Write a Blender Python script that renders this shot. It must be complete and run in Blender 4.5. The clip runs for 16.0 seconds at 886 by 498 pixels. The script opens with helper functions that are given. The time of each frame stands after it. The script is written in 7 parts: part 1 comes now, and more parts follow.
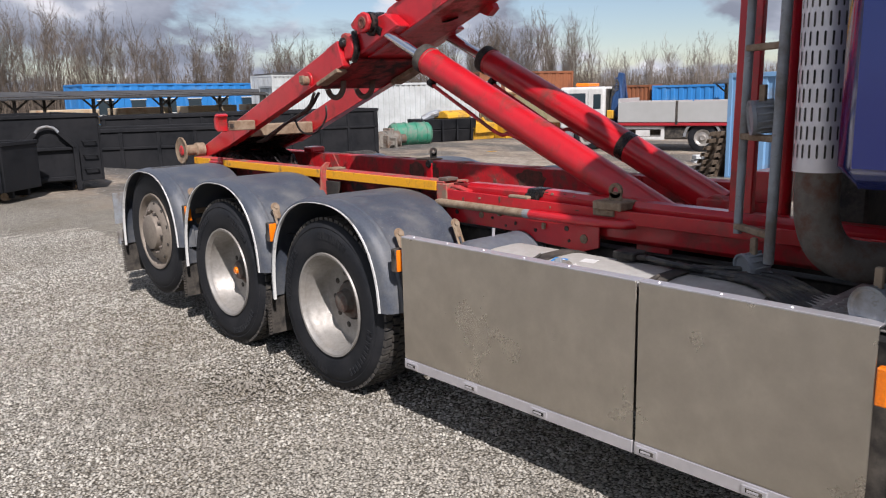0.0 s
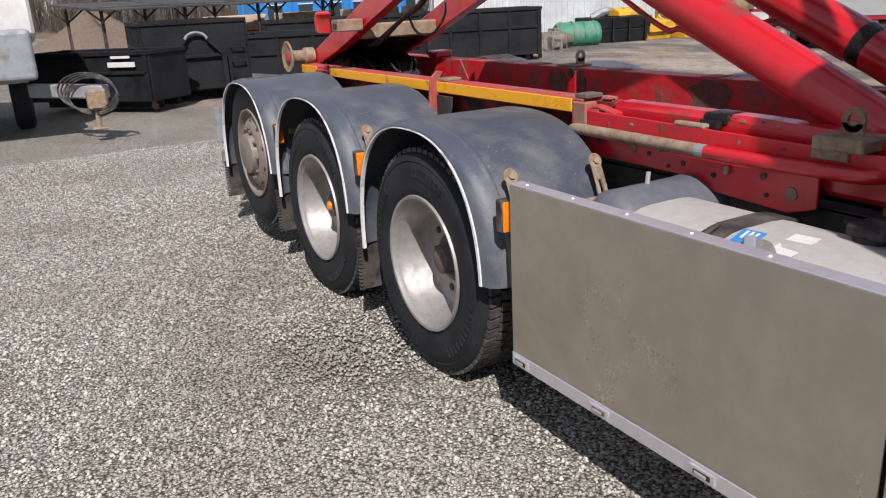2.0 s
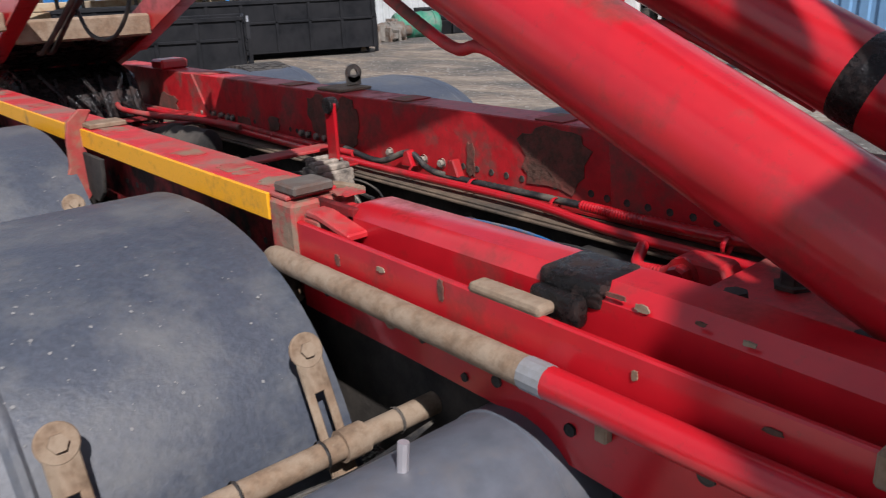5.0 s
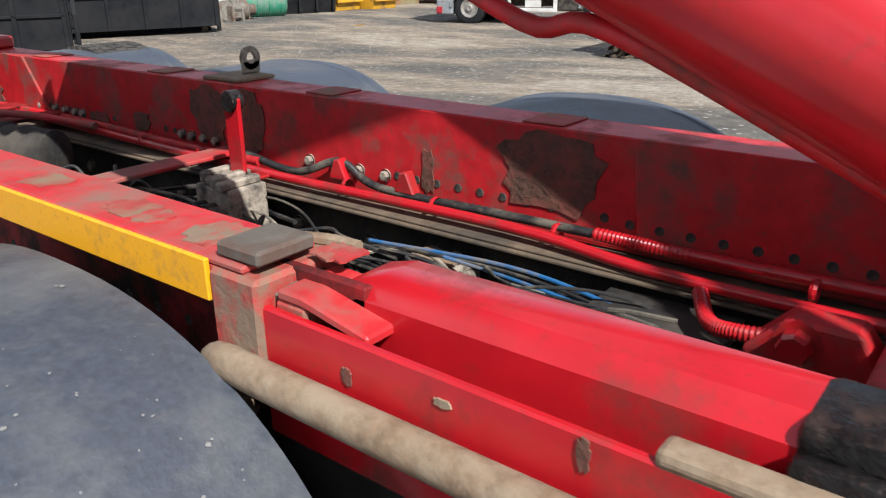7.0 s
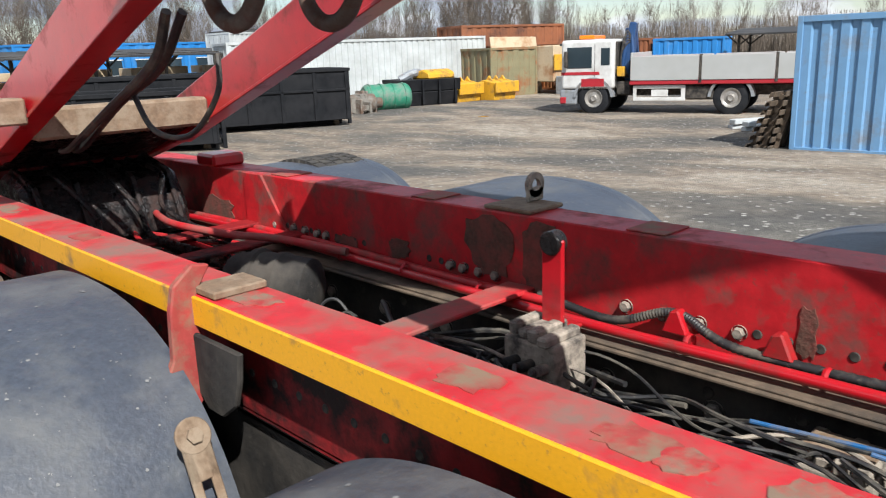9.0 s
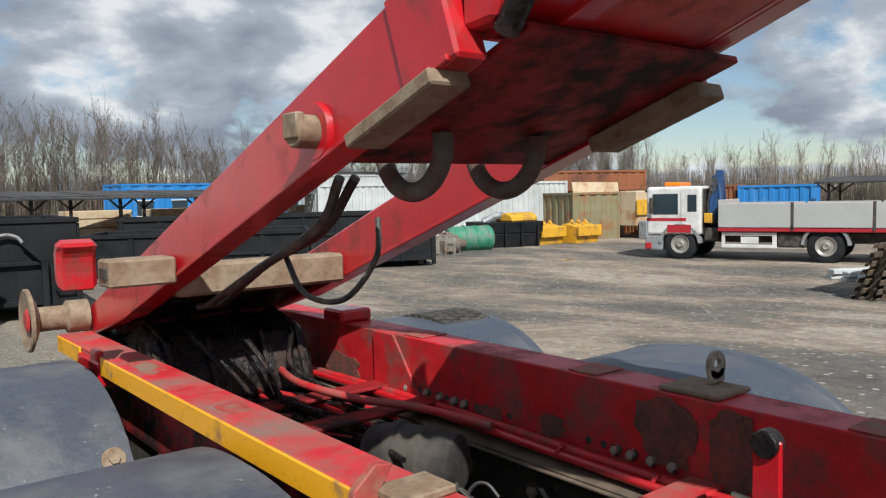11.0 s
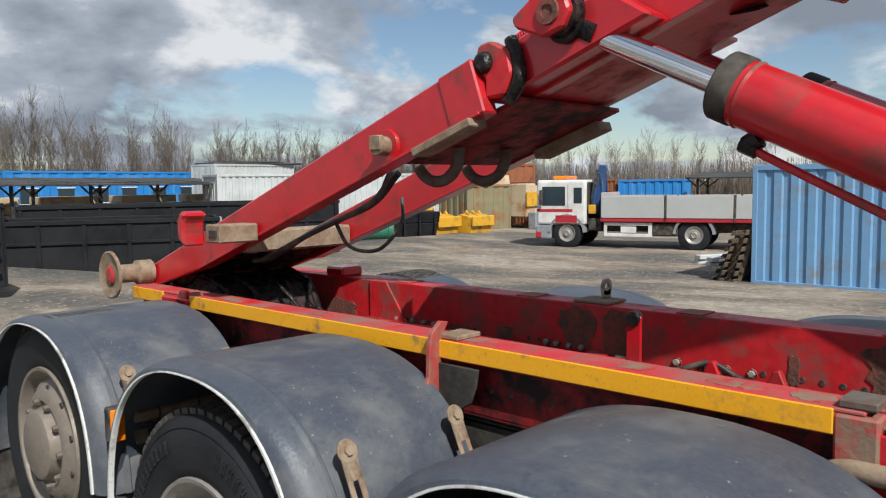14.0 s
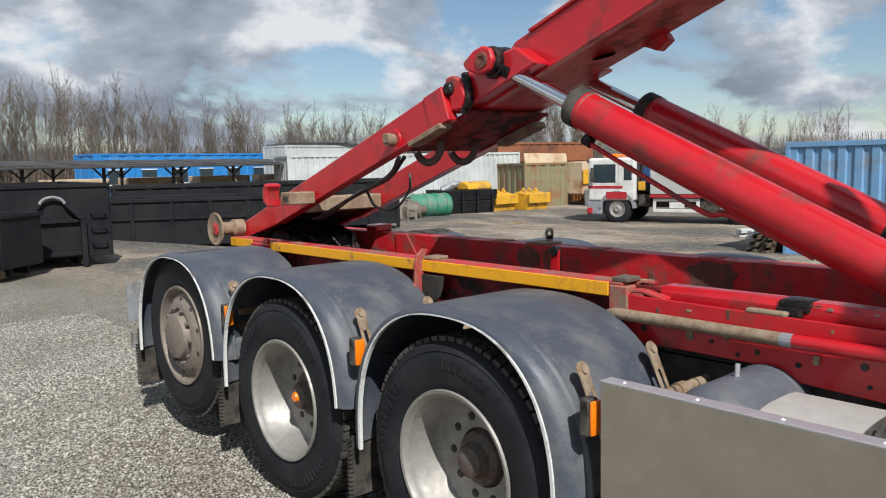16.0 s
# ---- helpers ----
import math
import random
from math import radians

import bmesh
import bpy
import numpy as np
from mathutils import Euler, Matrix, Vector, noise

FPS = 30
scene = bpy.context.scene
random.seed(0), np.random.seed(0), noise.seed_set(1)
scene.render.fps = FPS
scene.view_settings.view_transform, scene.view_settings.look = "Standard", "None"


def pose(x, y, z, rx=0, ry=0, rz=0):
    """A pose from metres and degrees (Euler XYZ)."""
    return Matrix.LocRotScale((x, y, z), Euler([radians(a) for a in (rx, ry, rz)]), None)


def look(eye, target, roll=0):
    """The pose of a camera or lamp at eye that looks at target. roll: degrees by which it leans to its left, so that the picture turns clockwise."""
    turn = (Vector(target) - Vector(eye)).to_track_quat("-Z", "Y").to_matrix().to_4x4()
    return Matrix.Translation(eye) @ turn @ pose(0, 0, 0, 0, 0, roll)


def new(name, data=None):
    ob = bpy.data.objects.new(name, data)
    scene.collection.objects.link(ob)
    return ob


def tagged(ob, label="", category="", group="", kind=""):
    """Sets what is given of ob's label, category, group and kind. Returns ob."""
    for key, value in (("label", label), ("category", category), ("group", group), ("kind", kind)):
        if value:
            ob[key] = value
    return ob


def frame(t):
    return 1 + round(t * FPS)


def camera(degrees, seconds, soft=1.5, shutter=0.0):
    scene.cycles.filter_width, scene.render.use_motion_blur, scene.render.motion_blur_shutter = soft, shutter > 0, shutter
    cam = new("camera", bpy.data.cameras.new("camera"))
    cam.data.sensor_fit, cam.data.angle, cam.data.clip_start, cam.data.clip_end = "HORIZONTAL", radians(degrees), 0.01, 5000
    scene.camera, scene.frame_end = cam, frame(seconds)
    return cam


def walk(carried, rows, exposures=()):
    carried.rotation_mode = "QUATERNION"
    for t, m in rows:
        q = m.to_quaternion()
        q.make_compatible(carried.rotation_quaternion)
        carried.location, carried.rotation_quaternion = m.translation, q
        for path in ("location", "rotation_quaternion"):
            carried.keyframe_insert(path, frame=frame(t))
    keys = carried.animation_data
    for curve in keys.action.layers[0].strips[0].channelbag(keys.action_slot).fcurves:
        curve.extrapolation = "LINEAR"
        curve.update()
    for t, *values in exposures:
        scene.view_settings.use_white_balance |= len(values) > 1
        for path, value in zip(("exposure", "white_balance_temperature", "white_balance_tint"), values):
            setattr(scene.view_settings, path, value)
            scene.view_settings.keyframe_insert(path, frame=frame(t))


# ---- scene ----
cam = camera(59.2, 16.0, soft=1.1, shutter=0.2)
PATH = [
    (0, (0.288, 0.431, 1.72), (1.601, 1.887, 1.326), -1.4),
    (0.5, (0.447, 0.579, 1.679), (1.687, 2.084, 1.232), -1.8),
    (1, (0.648, 0.801, 1.678), (1.804, 2.356, 1.183), -2.6),
    (1.5, (0.907, 1.007, 1.635), (1.962, 2.627, 1.121), -2.9),
    (2, (1.187, 1.226, 1.64), (2.12, 2.886, 1.028), -3.0),
    (2.5, (1.456, 1.505, 1.628), (2.352, 3.172, 0.982), -3.3),
    (3, (1.709, 1.707, 1.627), (2.597, 3.376, 0.977), -3.4),
    (3.5, (1.998, 1.928, 1.627), (2.894, 3.609, 1.019), -3.2),
    (4, (2.205, 2.158, 1.588), (3.117, 3.832, 0.98), -2.6),
    (4.5, (2.415, 2.339, 1.601), (3.447, 3.93, 0.965), -3.2),
    (4.7, (2.505, 2.391, 1.598), (3.619, 3.923, 0.955), -3.0),
    (6.8, (2.758, 2.982, 1.55), (4.227, 4.142, 0.845), -0.6),
    (7, (2.782, 3.048, 1.548), (4.254, 4.205, 0.844), -0.7),
    (7.5, (2.861, 3.223, 1.561), (4.328, 4.389, 0.862), -0.8),
    (8, (2.848, 3.343, 1.576), (4.27, 4.575, 0.898), -1.4),
    (8.5, (2.765, 3.508, 1.606), (4.15, 4.837, 1.043), -2.1),
    (9, (2.678, 3.645, 1.629), (4.024, 5.04, 1.135), -2.1),
    (9.5, (2.692, 3.81, 1.628), (3.994, 5.269, 1.208), -2.0),
    (9.7, (2.713, 3.88, 1.633), (3.996, 5.364, 1.245), -2.2),
    (11.8, (2.487, 3.921, 1.732), (3.81, 5.421, 1.757), 0.5),
    (12, (2.443, 3.897, 1.739), (3.834, 5.333, 1.799), 0.4),
    (12.5, (2.319, 3.811, 1.744), (3.804, 5.145, 1.871), 0.2),
    (13, (2.109, 3.65, 1.71), (3.596, 4.986, 1.78), 0.2),
    (13.5, (1.881, 3.514, 1.687), (3.353, 4.866, 1.641), -0.2),
    (14, (1.571, 3.301, 1.692), (3.024, 4.665, 1.526), -0.7),
    (14.5, (1.341, 3.011, 1.677), (2.782, 4.387, 1.496), -0.8),
    (15, (1.128, 2.694, 1.686), (2.505, 4.13, 1.48), -0.7),
    (15.5, (0.911, 2.331, 1.683), (2.264, 3.788, 1.466), -1.0),
    (16, (0.774, 1.97, 1.692), (2.101, 3.451, 1.475), -1.2),
]
walk(cam, [(t, look(eye, target, roll)) for t, eye, target, roll in PATH], [(0, 0.49, 6350, 17), (3.0, 0.42, 6300, 17), (4.5, 0.32, 6200, 18), (6.8, 0.72, 6300, 10), (8.0, 0.82, 6300, 10), (9.5, 0.66, 6200, 9), (12.0, 0.38, 6350, 8), (16, 0.40, 6300, 9)])

# ---- world, sun ----
SUN_FROM = Vector((-0.42, -0.90, 1.0)).normalized()
world = bpy.data.worlds.new("sky")
scene.world = world
world.use_nodes = True
wt = world.node_tree
wt.nodes.clear()


def node(tree, kind, **sets):
    n = tree.nodes.new(kind)
    for k, v in sets.items():
        if k in n.inputs:
            n.inputs[k].default_value = v
    return n


def wlink(a, b):
    wt.links.new(a, b)


sky = wt.nodes.new("ShaderNodeTexSky")
sky.sky_type, sky.sun_disc = "NISHITA", False
sky.sun_elevation = math.asin(SUN_FROM.z)
sky.sun_rotation = math.atan2(SUN_FROM.x, SUN_FROM.y)
sky.air_density, sky.dust_density, sky.ozone_density = 1.0, 0.25, 2.0
geo = wt.nodes.new("ShaderNodeTexCoord")
sep = wt.nodes.new("ShaderNodeSeparateXYZ")
wlink(geo.outputs["Generated"], sep.inputs[0])
up = wt.nodes.new("ShaderNodeMath")
up.operation = "ADD"
up.inputs[1].default_value = 0.42
wlink(sep.outputs[2], up.inputs[0])
flat = wt.nodes.new("ShaderNodeVectorMath")
flat.operation = "DIVIDE"
comb = wt.nodes.new("ShaderNodeCombineXYZ")
comb.inputs[2].default_value = 1.0
wlink(up.outputs[0], comb.inputs[0])
wlink(up.outputs[0], comb.inputs[1])
wlink(geo.outputs["Generated"], flat.inputs[0])
wlink(comb.outputs[0], flat.inputs[1])
cover = node(wt, "ShaderNodeTexNoise", Scale=2.3, Detail=9.0, Roughness=0.56, Distortion=0.15)
wlink(flat.outputs[0], cover.inputs["Vector"])
cover_ramp = wt.nodes.new("ShaderNodeValToRGB")
cover_ramp.color_ramp.elements[0].position, cover_ramp.color_ramp.elements[1].position = 0.42, 0.50
wlink(cover.outputs[0], cover_ramp.inputs[0])
billow = node(wt, "ShaderNodeTexNoise", Scale=3.0, Detail=8.0, Roughness=0.55, Distortion=0.1)
shift = wt.nodes.new("ShaderNodeVectorMath")
shift.operation = "ADD"
shift.inputs[1].default_value = (3.1, 1.7, 0.4)
wlink(flat.outputs[0], shift.inputs[0])
wlink(shift.outputs[0], billow.inputs["Vector"])
billow_ramp = wt.nodes.new("ShaderNodeValToRGB")
br = billow_ramp.color_ramp
br.elements[0].position, br.elements[0].color = 0.39, (0.32, 0.36, 0.43, 1)
br.elements[1].position, br.elements[1].color = 0.61, (0.98, 0.99, 1.01, 1)
mid = br.elements.new(0.52)
mid.color = (0.52, 0.57, 0.65, 1)
wlink(billow.outputs[0], billow_ramp.inputs[0])
cloud_mix = wt.nodes.new("ShaderNodeMix")
cloud_mix.data_type = "RGBA"
sky_gain = wt.nodes.new("ShaderNodeVectorMath")
sky_gain.operation = "SCALE"
sky_gain.inputs["Scale"].default_value = 0.11
wlink(sky.outputs[0], sky_gain.inputs[0])
wlink(cover_ramp.outputs[0], cloud_mix.inputs[0])
wlink(sky_gain.outputs[0], cloud_mix.inputs[6])
wlink(billow_ramp.outputs[0], cloud_mix.inputs[7])
background = wt.nodes.new("ShaderNodeBackground")
background.inputs[1].default_value = 0.60
wlink(cloud_mix.outputs[2], background.inputs[0])
out = wt.nodes.new("ShaderNodeOutputWorld")
wlink(background.outputs[0], out.inputs[0])

sun = new("sun", bpy.data.lights.new("sun", "SUN"))
sun.data.energy, sun.data.angle, sun.data.color = 4.2, radians(0.6), (1.0, 0.965, 0.91)
sun.matrix_world = look(tuple(SUN_FROM * 60), (0, 0, 0))


# ---- materials ----
def material(name, color, rough=0.6, metal=0.0, grain=0.25, scale=40.0, bump=0.1, dirt=None, dirt_amount=0.4,
             dirt_scale=3.0, coat=0.0, vary=0.0, spec=0.5, dirt_rough=0.9, stretch=(1, 1, 1), dirt_hard=0.08, dirt_metal=False, chips=0.7):
    """Base colour with fine grain, large stains of a second colour, relief and roughness that follow them."""
    m = bpy.data.materials.new(name)
    m.use_nodes = True
    t = m.node_tree
    p = t.nodes["Principled BSDF"]
    p.inputs["Roughness"].default_value = rough
    p.inputs["Metallic"].default_value = metal
    p.inputs["Specular IOR Level"].default_value = spec
    p.inputs["Coat Weight"].default_value = coat
    p.inputs["Coat Roughness"].default_value = 0.12
    tc = t.nodes.new("ShaderNodeTexCoord")
    mp = t.nodes.new("ShaderNodeMapping")
    mp.inputs["Scale"].default_value = stretch
    t.links.new(tc.outputs["Object"], mp.inputs[0])
    fine = node(t, "ShaderNodeTexNoise", Scale=scale, Detail=6.0, Roughness=0.6)
    t.links.new(mp.outputs[0], fine.inputs["Vector"])
    ramp = t.nodes.new("ShaderNodeValToRGB")
    lo = [c * (1 - grain) for c in color]
    hi = [min(1, c * (1 + grain)) for c in color]
    ramp.color_ramp.elements[0].position, ramp.color_ramp.elements[0].color = 0.3, (*lo, 1)
    ramp.color_ramp.elements[1].position, ramp.color_ramp.elements[1].color = 0.7, (*hi, 1)
    t.links.new(fine.outputs[0], ramp.inputs[0])
    colour = ramp.outputs[0]
    if vary:
        info = t.nodes.new("ShaderNodeNewGeometry")
        hsv = t.nodes.new("ShaderNodeHueSaturation")
        rng = t.nodes.new("ShaderNodeMapRange")
        rng.inputs["To Min"].default_value, rng.inputs["To Max"].default_value = 1 - vary, 1 + vary
        t.links.new(info.outputs["Random Per Island"], rng.inputs["Value"])
        t.links.new(rng.outputs[0], hsv.inputs["Value"])
        t.links.new(colour, hsv.inputs["Color"])
        colour = hsv.outputs[0]
    if dirt:
        big = node(t, "ShaderNodeTexNoise", Scale=dirt_scale, Detail=10.0, Roughness=0.68)
        t.links.new(mp.outputs[0], big.inputs["Vector"])
        edge = t.nodes.new("ShaderNodeValToRGB")
        at = 0.72 - 0.42 * dirt_amount
        edge.color_ramp.elements[0].position, edge.color_ramp.elements[1].position = at - dirt_hard, at + dirt_hard
        t.links.new(big.outputs[0], edge.inputs[0])
        mix = t.nodes.new("ShaderNodeMix")
        mix.data_type = "RGBA"
        mix.inputs[7].default_value = (*dirt, 1)
        # small chips and spots of the same dirt
        chip = node(t, "ShaderNodeTexNoise", Scale=dirt_scale * 9, Detail=5.0, Roughness=0.7)
        t.links.new(mp.outputs[0], chip.inputs["Vector"])
        chip_edge = t.nodes.new("ShaderNodeMapRange")
        chip_edge.inputs["From Min"].default_value, chip_edge.inputs["From Max"].default_value = 0.60, 0.66
        chip_edge.inputs["To Max"].default_value = 0.75 * chips
        t.links.new(chip.outputs[0], chip_edge.inputs["Value"])
        both = t.nodes.new("ShaderNodeMath")
        both.operation = "MAXIMUM"
        t.links.new(edge.outputs[0], both.inputs[0])
        t.links.new(chip_edge.outputs[0], both.inputs[1])
        t.links.new(both.outputs[0], mix.inputs[0])
        t.links.new(colour, mix.inputs[6])
        colour = mix.outputs[2]
        rr = t.nodes.new("ShaderNodeMapRange")
        rr.inputs["To Min"].default_value, rr.inputs["To Max"].default_value = rough, dirt_rough
        t.links.new(edge.outputs[0], rr.inputs["Value"])
        t.links.new(rr.outputs[0], p.inputs["Roughness"])
        if metal and not dirt_metal:
            mm = t.nodes.new("ShaderNodeMapRange")
            mm.inputs["To Min"].default_value, mm.inputs["To Max"].default_value = metal, 0.0
            t.links.new(edge.outputs[0], mm.inputs["Value"])
            t.links.new(mm.outputs[0], p.inputs["Metallic"])
    t.links.new(colour, p.inputs["Base Color"])
    if bump:
        b = t.nodes.new("ShaderNodeBump")
        b.inputs["Strength"].default_value = bump
        b.inputs["Distance"].default_value = 0.01
        t.links.new(fine.outputs[0], b.inputs["Height"])
        t.links.new(b.outputs[0], p.inputs["Normal"])
    return m


RED = material("red_paint", (0.47, 0.009, 0.016), 0.30, grain=0.10, scale=14, bump=0.05, dirt=(0.17, 0.030, 0.022),
               dirt_amount=0.25, dirt_scale=5, coat=0.45, dirt_rough=0.7, chips=0.35)
RED_DUSTY = material("red_paint_dusty", (0.50, 0.020, 0.026), 0.5, grain=0.14, scale=18, bump=0.08,
                     dirt=(0.22, 0.12, 0.095), dirt_amount=0.44, dirt_scale=6, dirt_rough=0.9, dirt_hard=0.12)
RED_CAKED = material("red_paint_caked", (0.42, 0.03, 0.03), 0.55, grain=0.2, scale=30, bump=0.4, dirt=(0.21, 0.145, 0.10), dirt_amount=0.55, dirt_scale=13, dirt_rough=0.95)
# red darkened for shade below and between the rails, with black grease
GRIME_SHADE = material("greasy_shaded_underside", (0.26, 0.014, 0.016), 0.6, spec=0.3, grain=0.3, scale=30, bump=0.3, dirt=(0.022, 0.012, 0.011), dirt_amount=0.47, dirt_scale=7, dirt_rough=0.75)
RED_DARK = material("red_paint_weathered", (0.50, 0.016, 0.022), 0.42, grain=0.2, scale=22, bump=0.12,
                    dirt=(0.15, 0.065, 0.05), dirt_amount=0.37, dirt_scale=6, dirt_rough=0.9)
RED_RUSTY = material("red_paint_rusty", (0.33, 0.045, 0.038), 0.7, grain=0.2, scale=30, bump=0.2, dirt=(0.22, 0.14, 0.09), dirt_amount=0.46, dirt_scale=11)
YELLOW = material("yellow_reflector", (0.80, 0.37, 0.008), 0.45, grain=0.05, scale=160, bump=0.06,
                  dirt=(0.30, 0.16, 0.05), dirt_amount=0.26, dirt_scale=9)
PLASTIC = material("grey_plastic", (0.056, 0.066, 0.086), 0.42, grain=0.2, scale=90, bump=0.18,
                   dirt=(0.14, 0.142, 0.14), dirt_amount=0.27, dirt_scale=4.5, dirt_rough=0.75, dirt_hard=0.15, chips=0.3)
SPECK = material("light_specks", (0.22, 0.22, 0.215), 0.9, grain=0.1, scale=80, bump=0.1)
WHITE_TRIM = material("white_trim", (0.62, 0.62, 0.60), 0.5, grain=0.08, scale=30, dirt=(0.2, 0.19, 0.17), dirt_amount=0.3, dirt_scale=8)
RUBBER = material("tyre_rubber", (0.009, 0.0105, 0.0135), 0.6, spec=0.2, grain=0.25, scale=50, bump=0.15,
                  dirt=(0.034, 0.034, 0.036), dirt_amount=0.31, dirt_scale=5, dirt_hard=0.22)
TREAD = material("tyre_tread", (0.085, 0.077, 0.066), 0.85, spec=0.28, grain=0.3, scale=60, bump=0.4,
                 dirt=(0.03, 0.03, 0.032), dirt_amount=0.45, dirt_scale=16, dirt_hard=0.15)
RIM = material("rim_steel", (0.40, 0.385, 0.36), 0.36, metal=0.75, grain=0.12, scale=30, bump=0.05,
               dirt=(0.17, 0.15, 0.125), dirt_amount=0.44, dirt_scale=5, dirt_hard=0.25)
HUB = material("hub_dusty", (0.11, 0.095, 0.08), 0.75, grain=0.2, scale=30, bump=0.2, dirt=(0.10, 0.05, 0.035), dirt_amount=0.4, dirt_scale=12)
STEEL = material("stainless_sheet", (0.66, 0.62, 0.56), 0.22, metal=1.0, grain=0.14, scale=8, bump=0.2,
                 dirt=(0.52, 0.48, 0.42), dirt_amount=0.46, dirt_scale=2.6, dirt_rough=0.42, dirt_hard=0.3, dirt_metal=True)
STEEL_TRIM = material("stainless_trim", (0.68, 0.66, 0.68), 0.5, metal=0.8, grain=0.06, scale=20, bump=0.03)
CHROME = material("chrome_rod", (0.80, 0.81, 0.83), 0.09, metal=1.0, grain=0.02, scale=8, bump=0.0)
ALU = material("aluminium_tank", (0.50, 0.49, 0.46), 0.5, metal=0.35, grain=0.10, scale=25, bump=0.06,
               dirt=(0.30, 0.27, 0.23), dirt_amount=0.42, dirt_scale=4, dirt_hard=0.2)
TREADPLATE = material("tread_plate", (0.44, 0.43, 0.41), 0.42, metal=0.7, grain=0.15, scale=30, bump=0.15, dirt=(0.2, 0.17, 0.14), dirt_amount=0.45, dirt_scale=6)
BLACK = material("black_steel", (0.016, 0.0155, 0.0155), 0.6, spec=0.25, grain=0.3, scale=30, bump=0.12, dirt=(0.115, 0.10, 0.083),
                 dirt_amount=0.44, dirt_scale=7, dirt_hard=0.15)
CHASSIS = material("dusty_chassis_black", (0.024, 0.023, 0.022), 0.75, spec=0.25, grain=0.3, scale=30, bump=0.25, dirt=(0.095, 0.082, 0.068),
                   dirt_amount=0.38, dirt_scale=6, dirt_hard=0.18)
BRONZE = material("dusty_bronze_rim", (0.26, 0.225, 0.185), 0.45, metal=0.5, grain=0.15, scale=30, bump=0.08, dirt=(0.16, 0.13, 0.105), dirt_amount=0.42, dirt_scale=6, dirt_hard=0.2)
# black grease; also blackens parts that lie in shade under the arm
GREASE_SHADE = material("black_grease_and_shade", (0.010, 0.009, 0.009), 0.25, spec=0.28, grain=0.3, scale=60, bump=0.6, dirt=(0.05, 0.03, 0.025), dirt_amount=0.35, dirt_scale=20)
RUST = material("rusty_bracket", (0.20, 0.135, 0.085), 0.85, grain=0.25, scale=60, bump=0.25, dirt=(0.28, 0.215, 0.15), dirt_amount=0.5, dirt_scale=14)
RUST_DARK = material("dark_rust_scale", (0.10, 0.052, 0.036), 0.9, grain=0.35, scale=60, bump=0.5, dirt=(0.20, 0.06, 0.045), dirt_amount=0.5, dirt_scale=18)
MUD = material("dried_mud", (0.17, 0.125, 0.09), 0.95, grain=0.35, scale=50, bump=0.8, dirt=(0.09, 0.065, 0.05), dirt_amount=0.5, dirt_scale=16)
AIRTANK = material("grey_air_tank", (0.095, 0.105, 0.125), 0.42, grain=0.15, scale=30, bump=0.05, dirt=(0.13, 0.12, 0.115),
                   dirt_amount=0.24, dirt_scale=5, dirt_hard=0.12)
CABLE = material("black_hose", (0.022, 0.022, 0.023), 0.5, grain=0.2, scale=40, bump=0.05, dirt=(0.13, 0.115, 0.09), dirt_amount=0.38, dirt_scale=9)
BLUEHOSE = material("blue_air_hose", (0.02, 0.12, 0.30), 0.45, grain=0.1, scale=40, bump=0.0, dirt=(0.16, 0.14, 0.12), dirt_amount=0.4, dirt_scale=9)
VALVE = material("dusty_valve", (0.36, 0.31, 0.25), 0.8, metal=0.1, grain=0.3, scale=45, bump=0.3, dirt=(0.08, 0.07, 0.06), dirt_amount=0.42, dirt_scale=14)
ORANGE = material("amber_lens", (0.85, 0.20, 0.005), 0.18, grain=0.12, scale=120, bump=0.3, coat=0.5)
NAVY = material("dark_blue_paint", (0.006, 0.014, 0.11), 0.12, grain=0.05, scale=5, bump=0.0, coat=1.0)
LABEL_BLUE = material("blue_label", (0.03, 0.20, 0.50), 0.5, grain=0.05, scale=20, bump=0.0)
WHITE = material("white_paint", (0.66, 0.66, 0.64), 0.4, grain=0.05, scale=12, bump=0.02, dirt=(0.38, 0.36, 0.33), dirt_amount=0.3, dirt_scale=2, dirt_hard=0.2)
GREYBODY = material("grey_aluminium_side", (0.45, 0.46, 0.45), 0.5, metal=0.2, grain=0.06, scale=8, bump=0.02, dirt=(0.33, 0.33, 0.31), dirt_amount=0.4, dirt_scale=1.0, dirt_hard=0.3)
BIN_BLACK = material("black_bin_paint", (0.008, 0.009, 0.011), 0.5, spec=0.18, grain=0.2, scale=6, bump=0.06, dirt=(0.022, 0.022, 0.024), dirt_amount=0.36, dirt_scale=1.5, dirt_hard=0.2)
CONT_BLUE = material("light_blue_container", (0.15, 0.30, 0.49), 0.5, grain=0.06, scale=3, bump=0.03, dirt=(0.18, 0.22, 0.27), dirt_amount=0.28, dirt_scale=1.4)
CABIN_BLUE = material("bright_blue_cabin", (0.02, 0.19, 0.50), 0.55, grain=0.08, scale=1, bump=0.0, dirt=(0.10, 0.22, 0.38), dirt_amount=0.3, dirt_scale=0.5)
OLIVE = material("olive_container", (0.20, 0.18, 0.10), 0.7, grain=0.12, scale=2, bump=0.05, dirt=(0.25, 0.10, 0.04), dirt_amount=0.38, dirt_scale=1.2)
BEIGE = material("beige_sheet", (0.50, 0.40, 0.27), 0.7, grain=0.10, scale=2, bump=0.05, dirt=(0.32, 0.17, 0.08), dirt_amount=0.35, dirt_scale=1)
RUSTCONT = material("rust_brown_container", (0.24, 0.085, 0.035), 0.75, grain=0.14, scale=2, bump=0.05, dirt=(0.12, 0.05, 0.03), dirt_amount=0.4, dirt_scale=1)
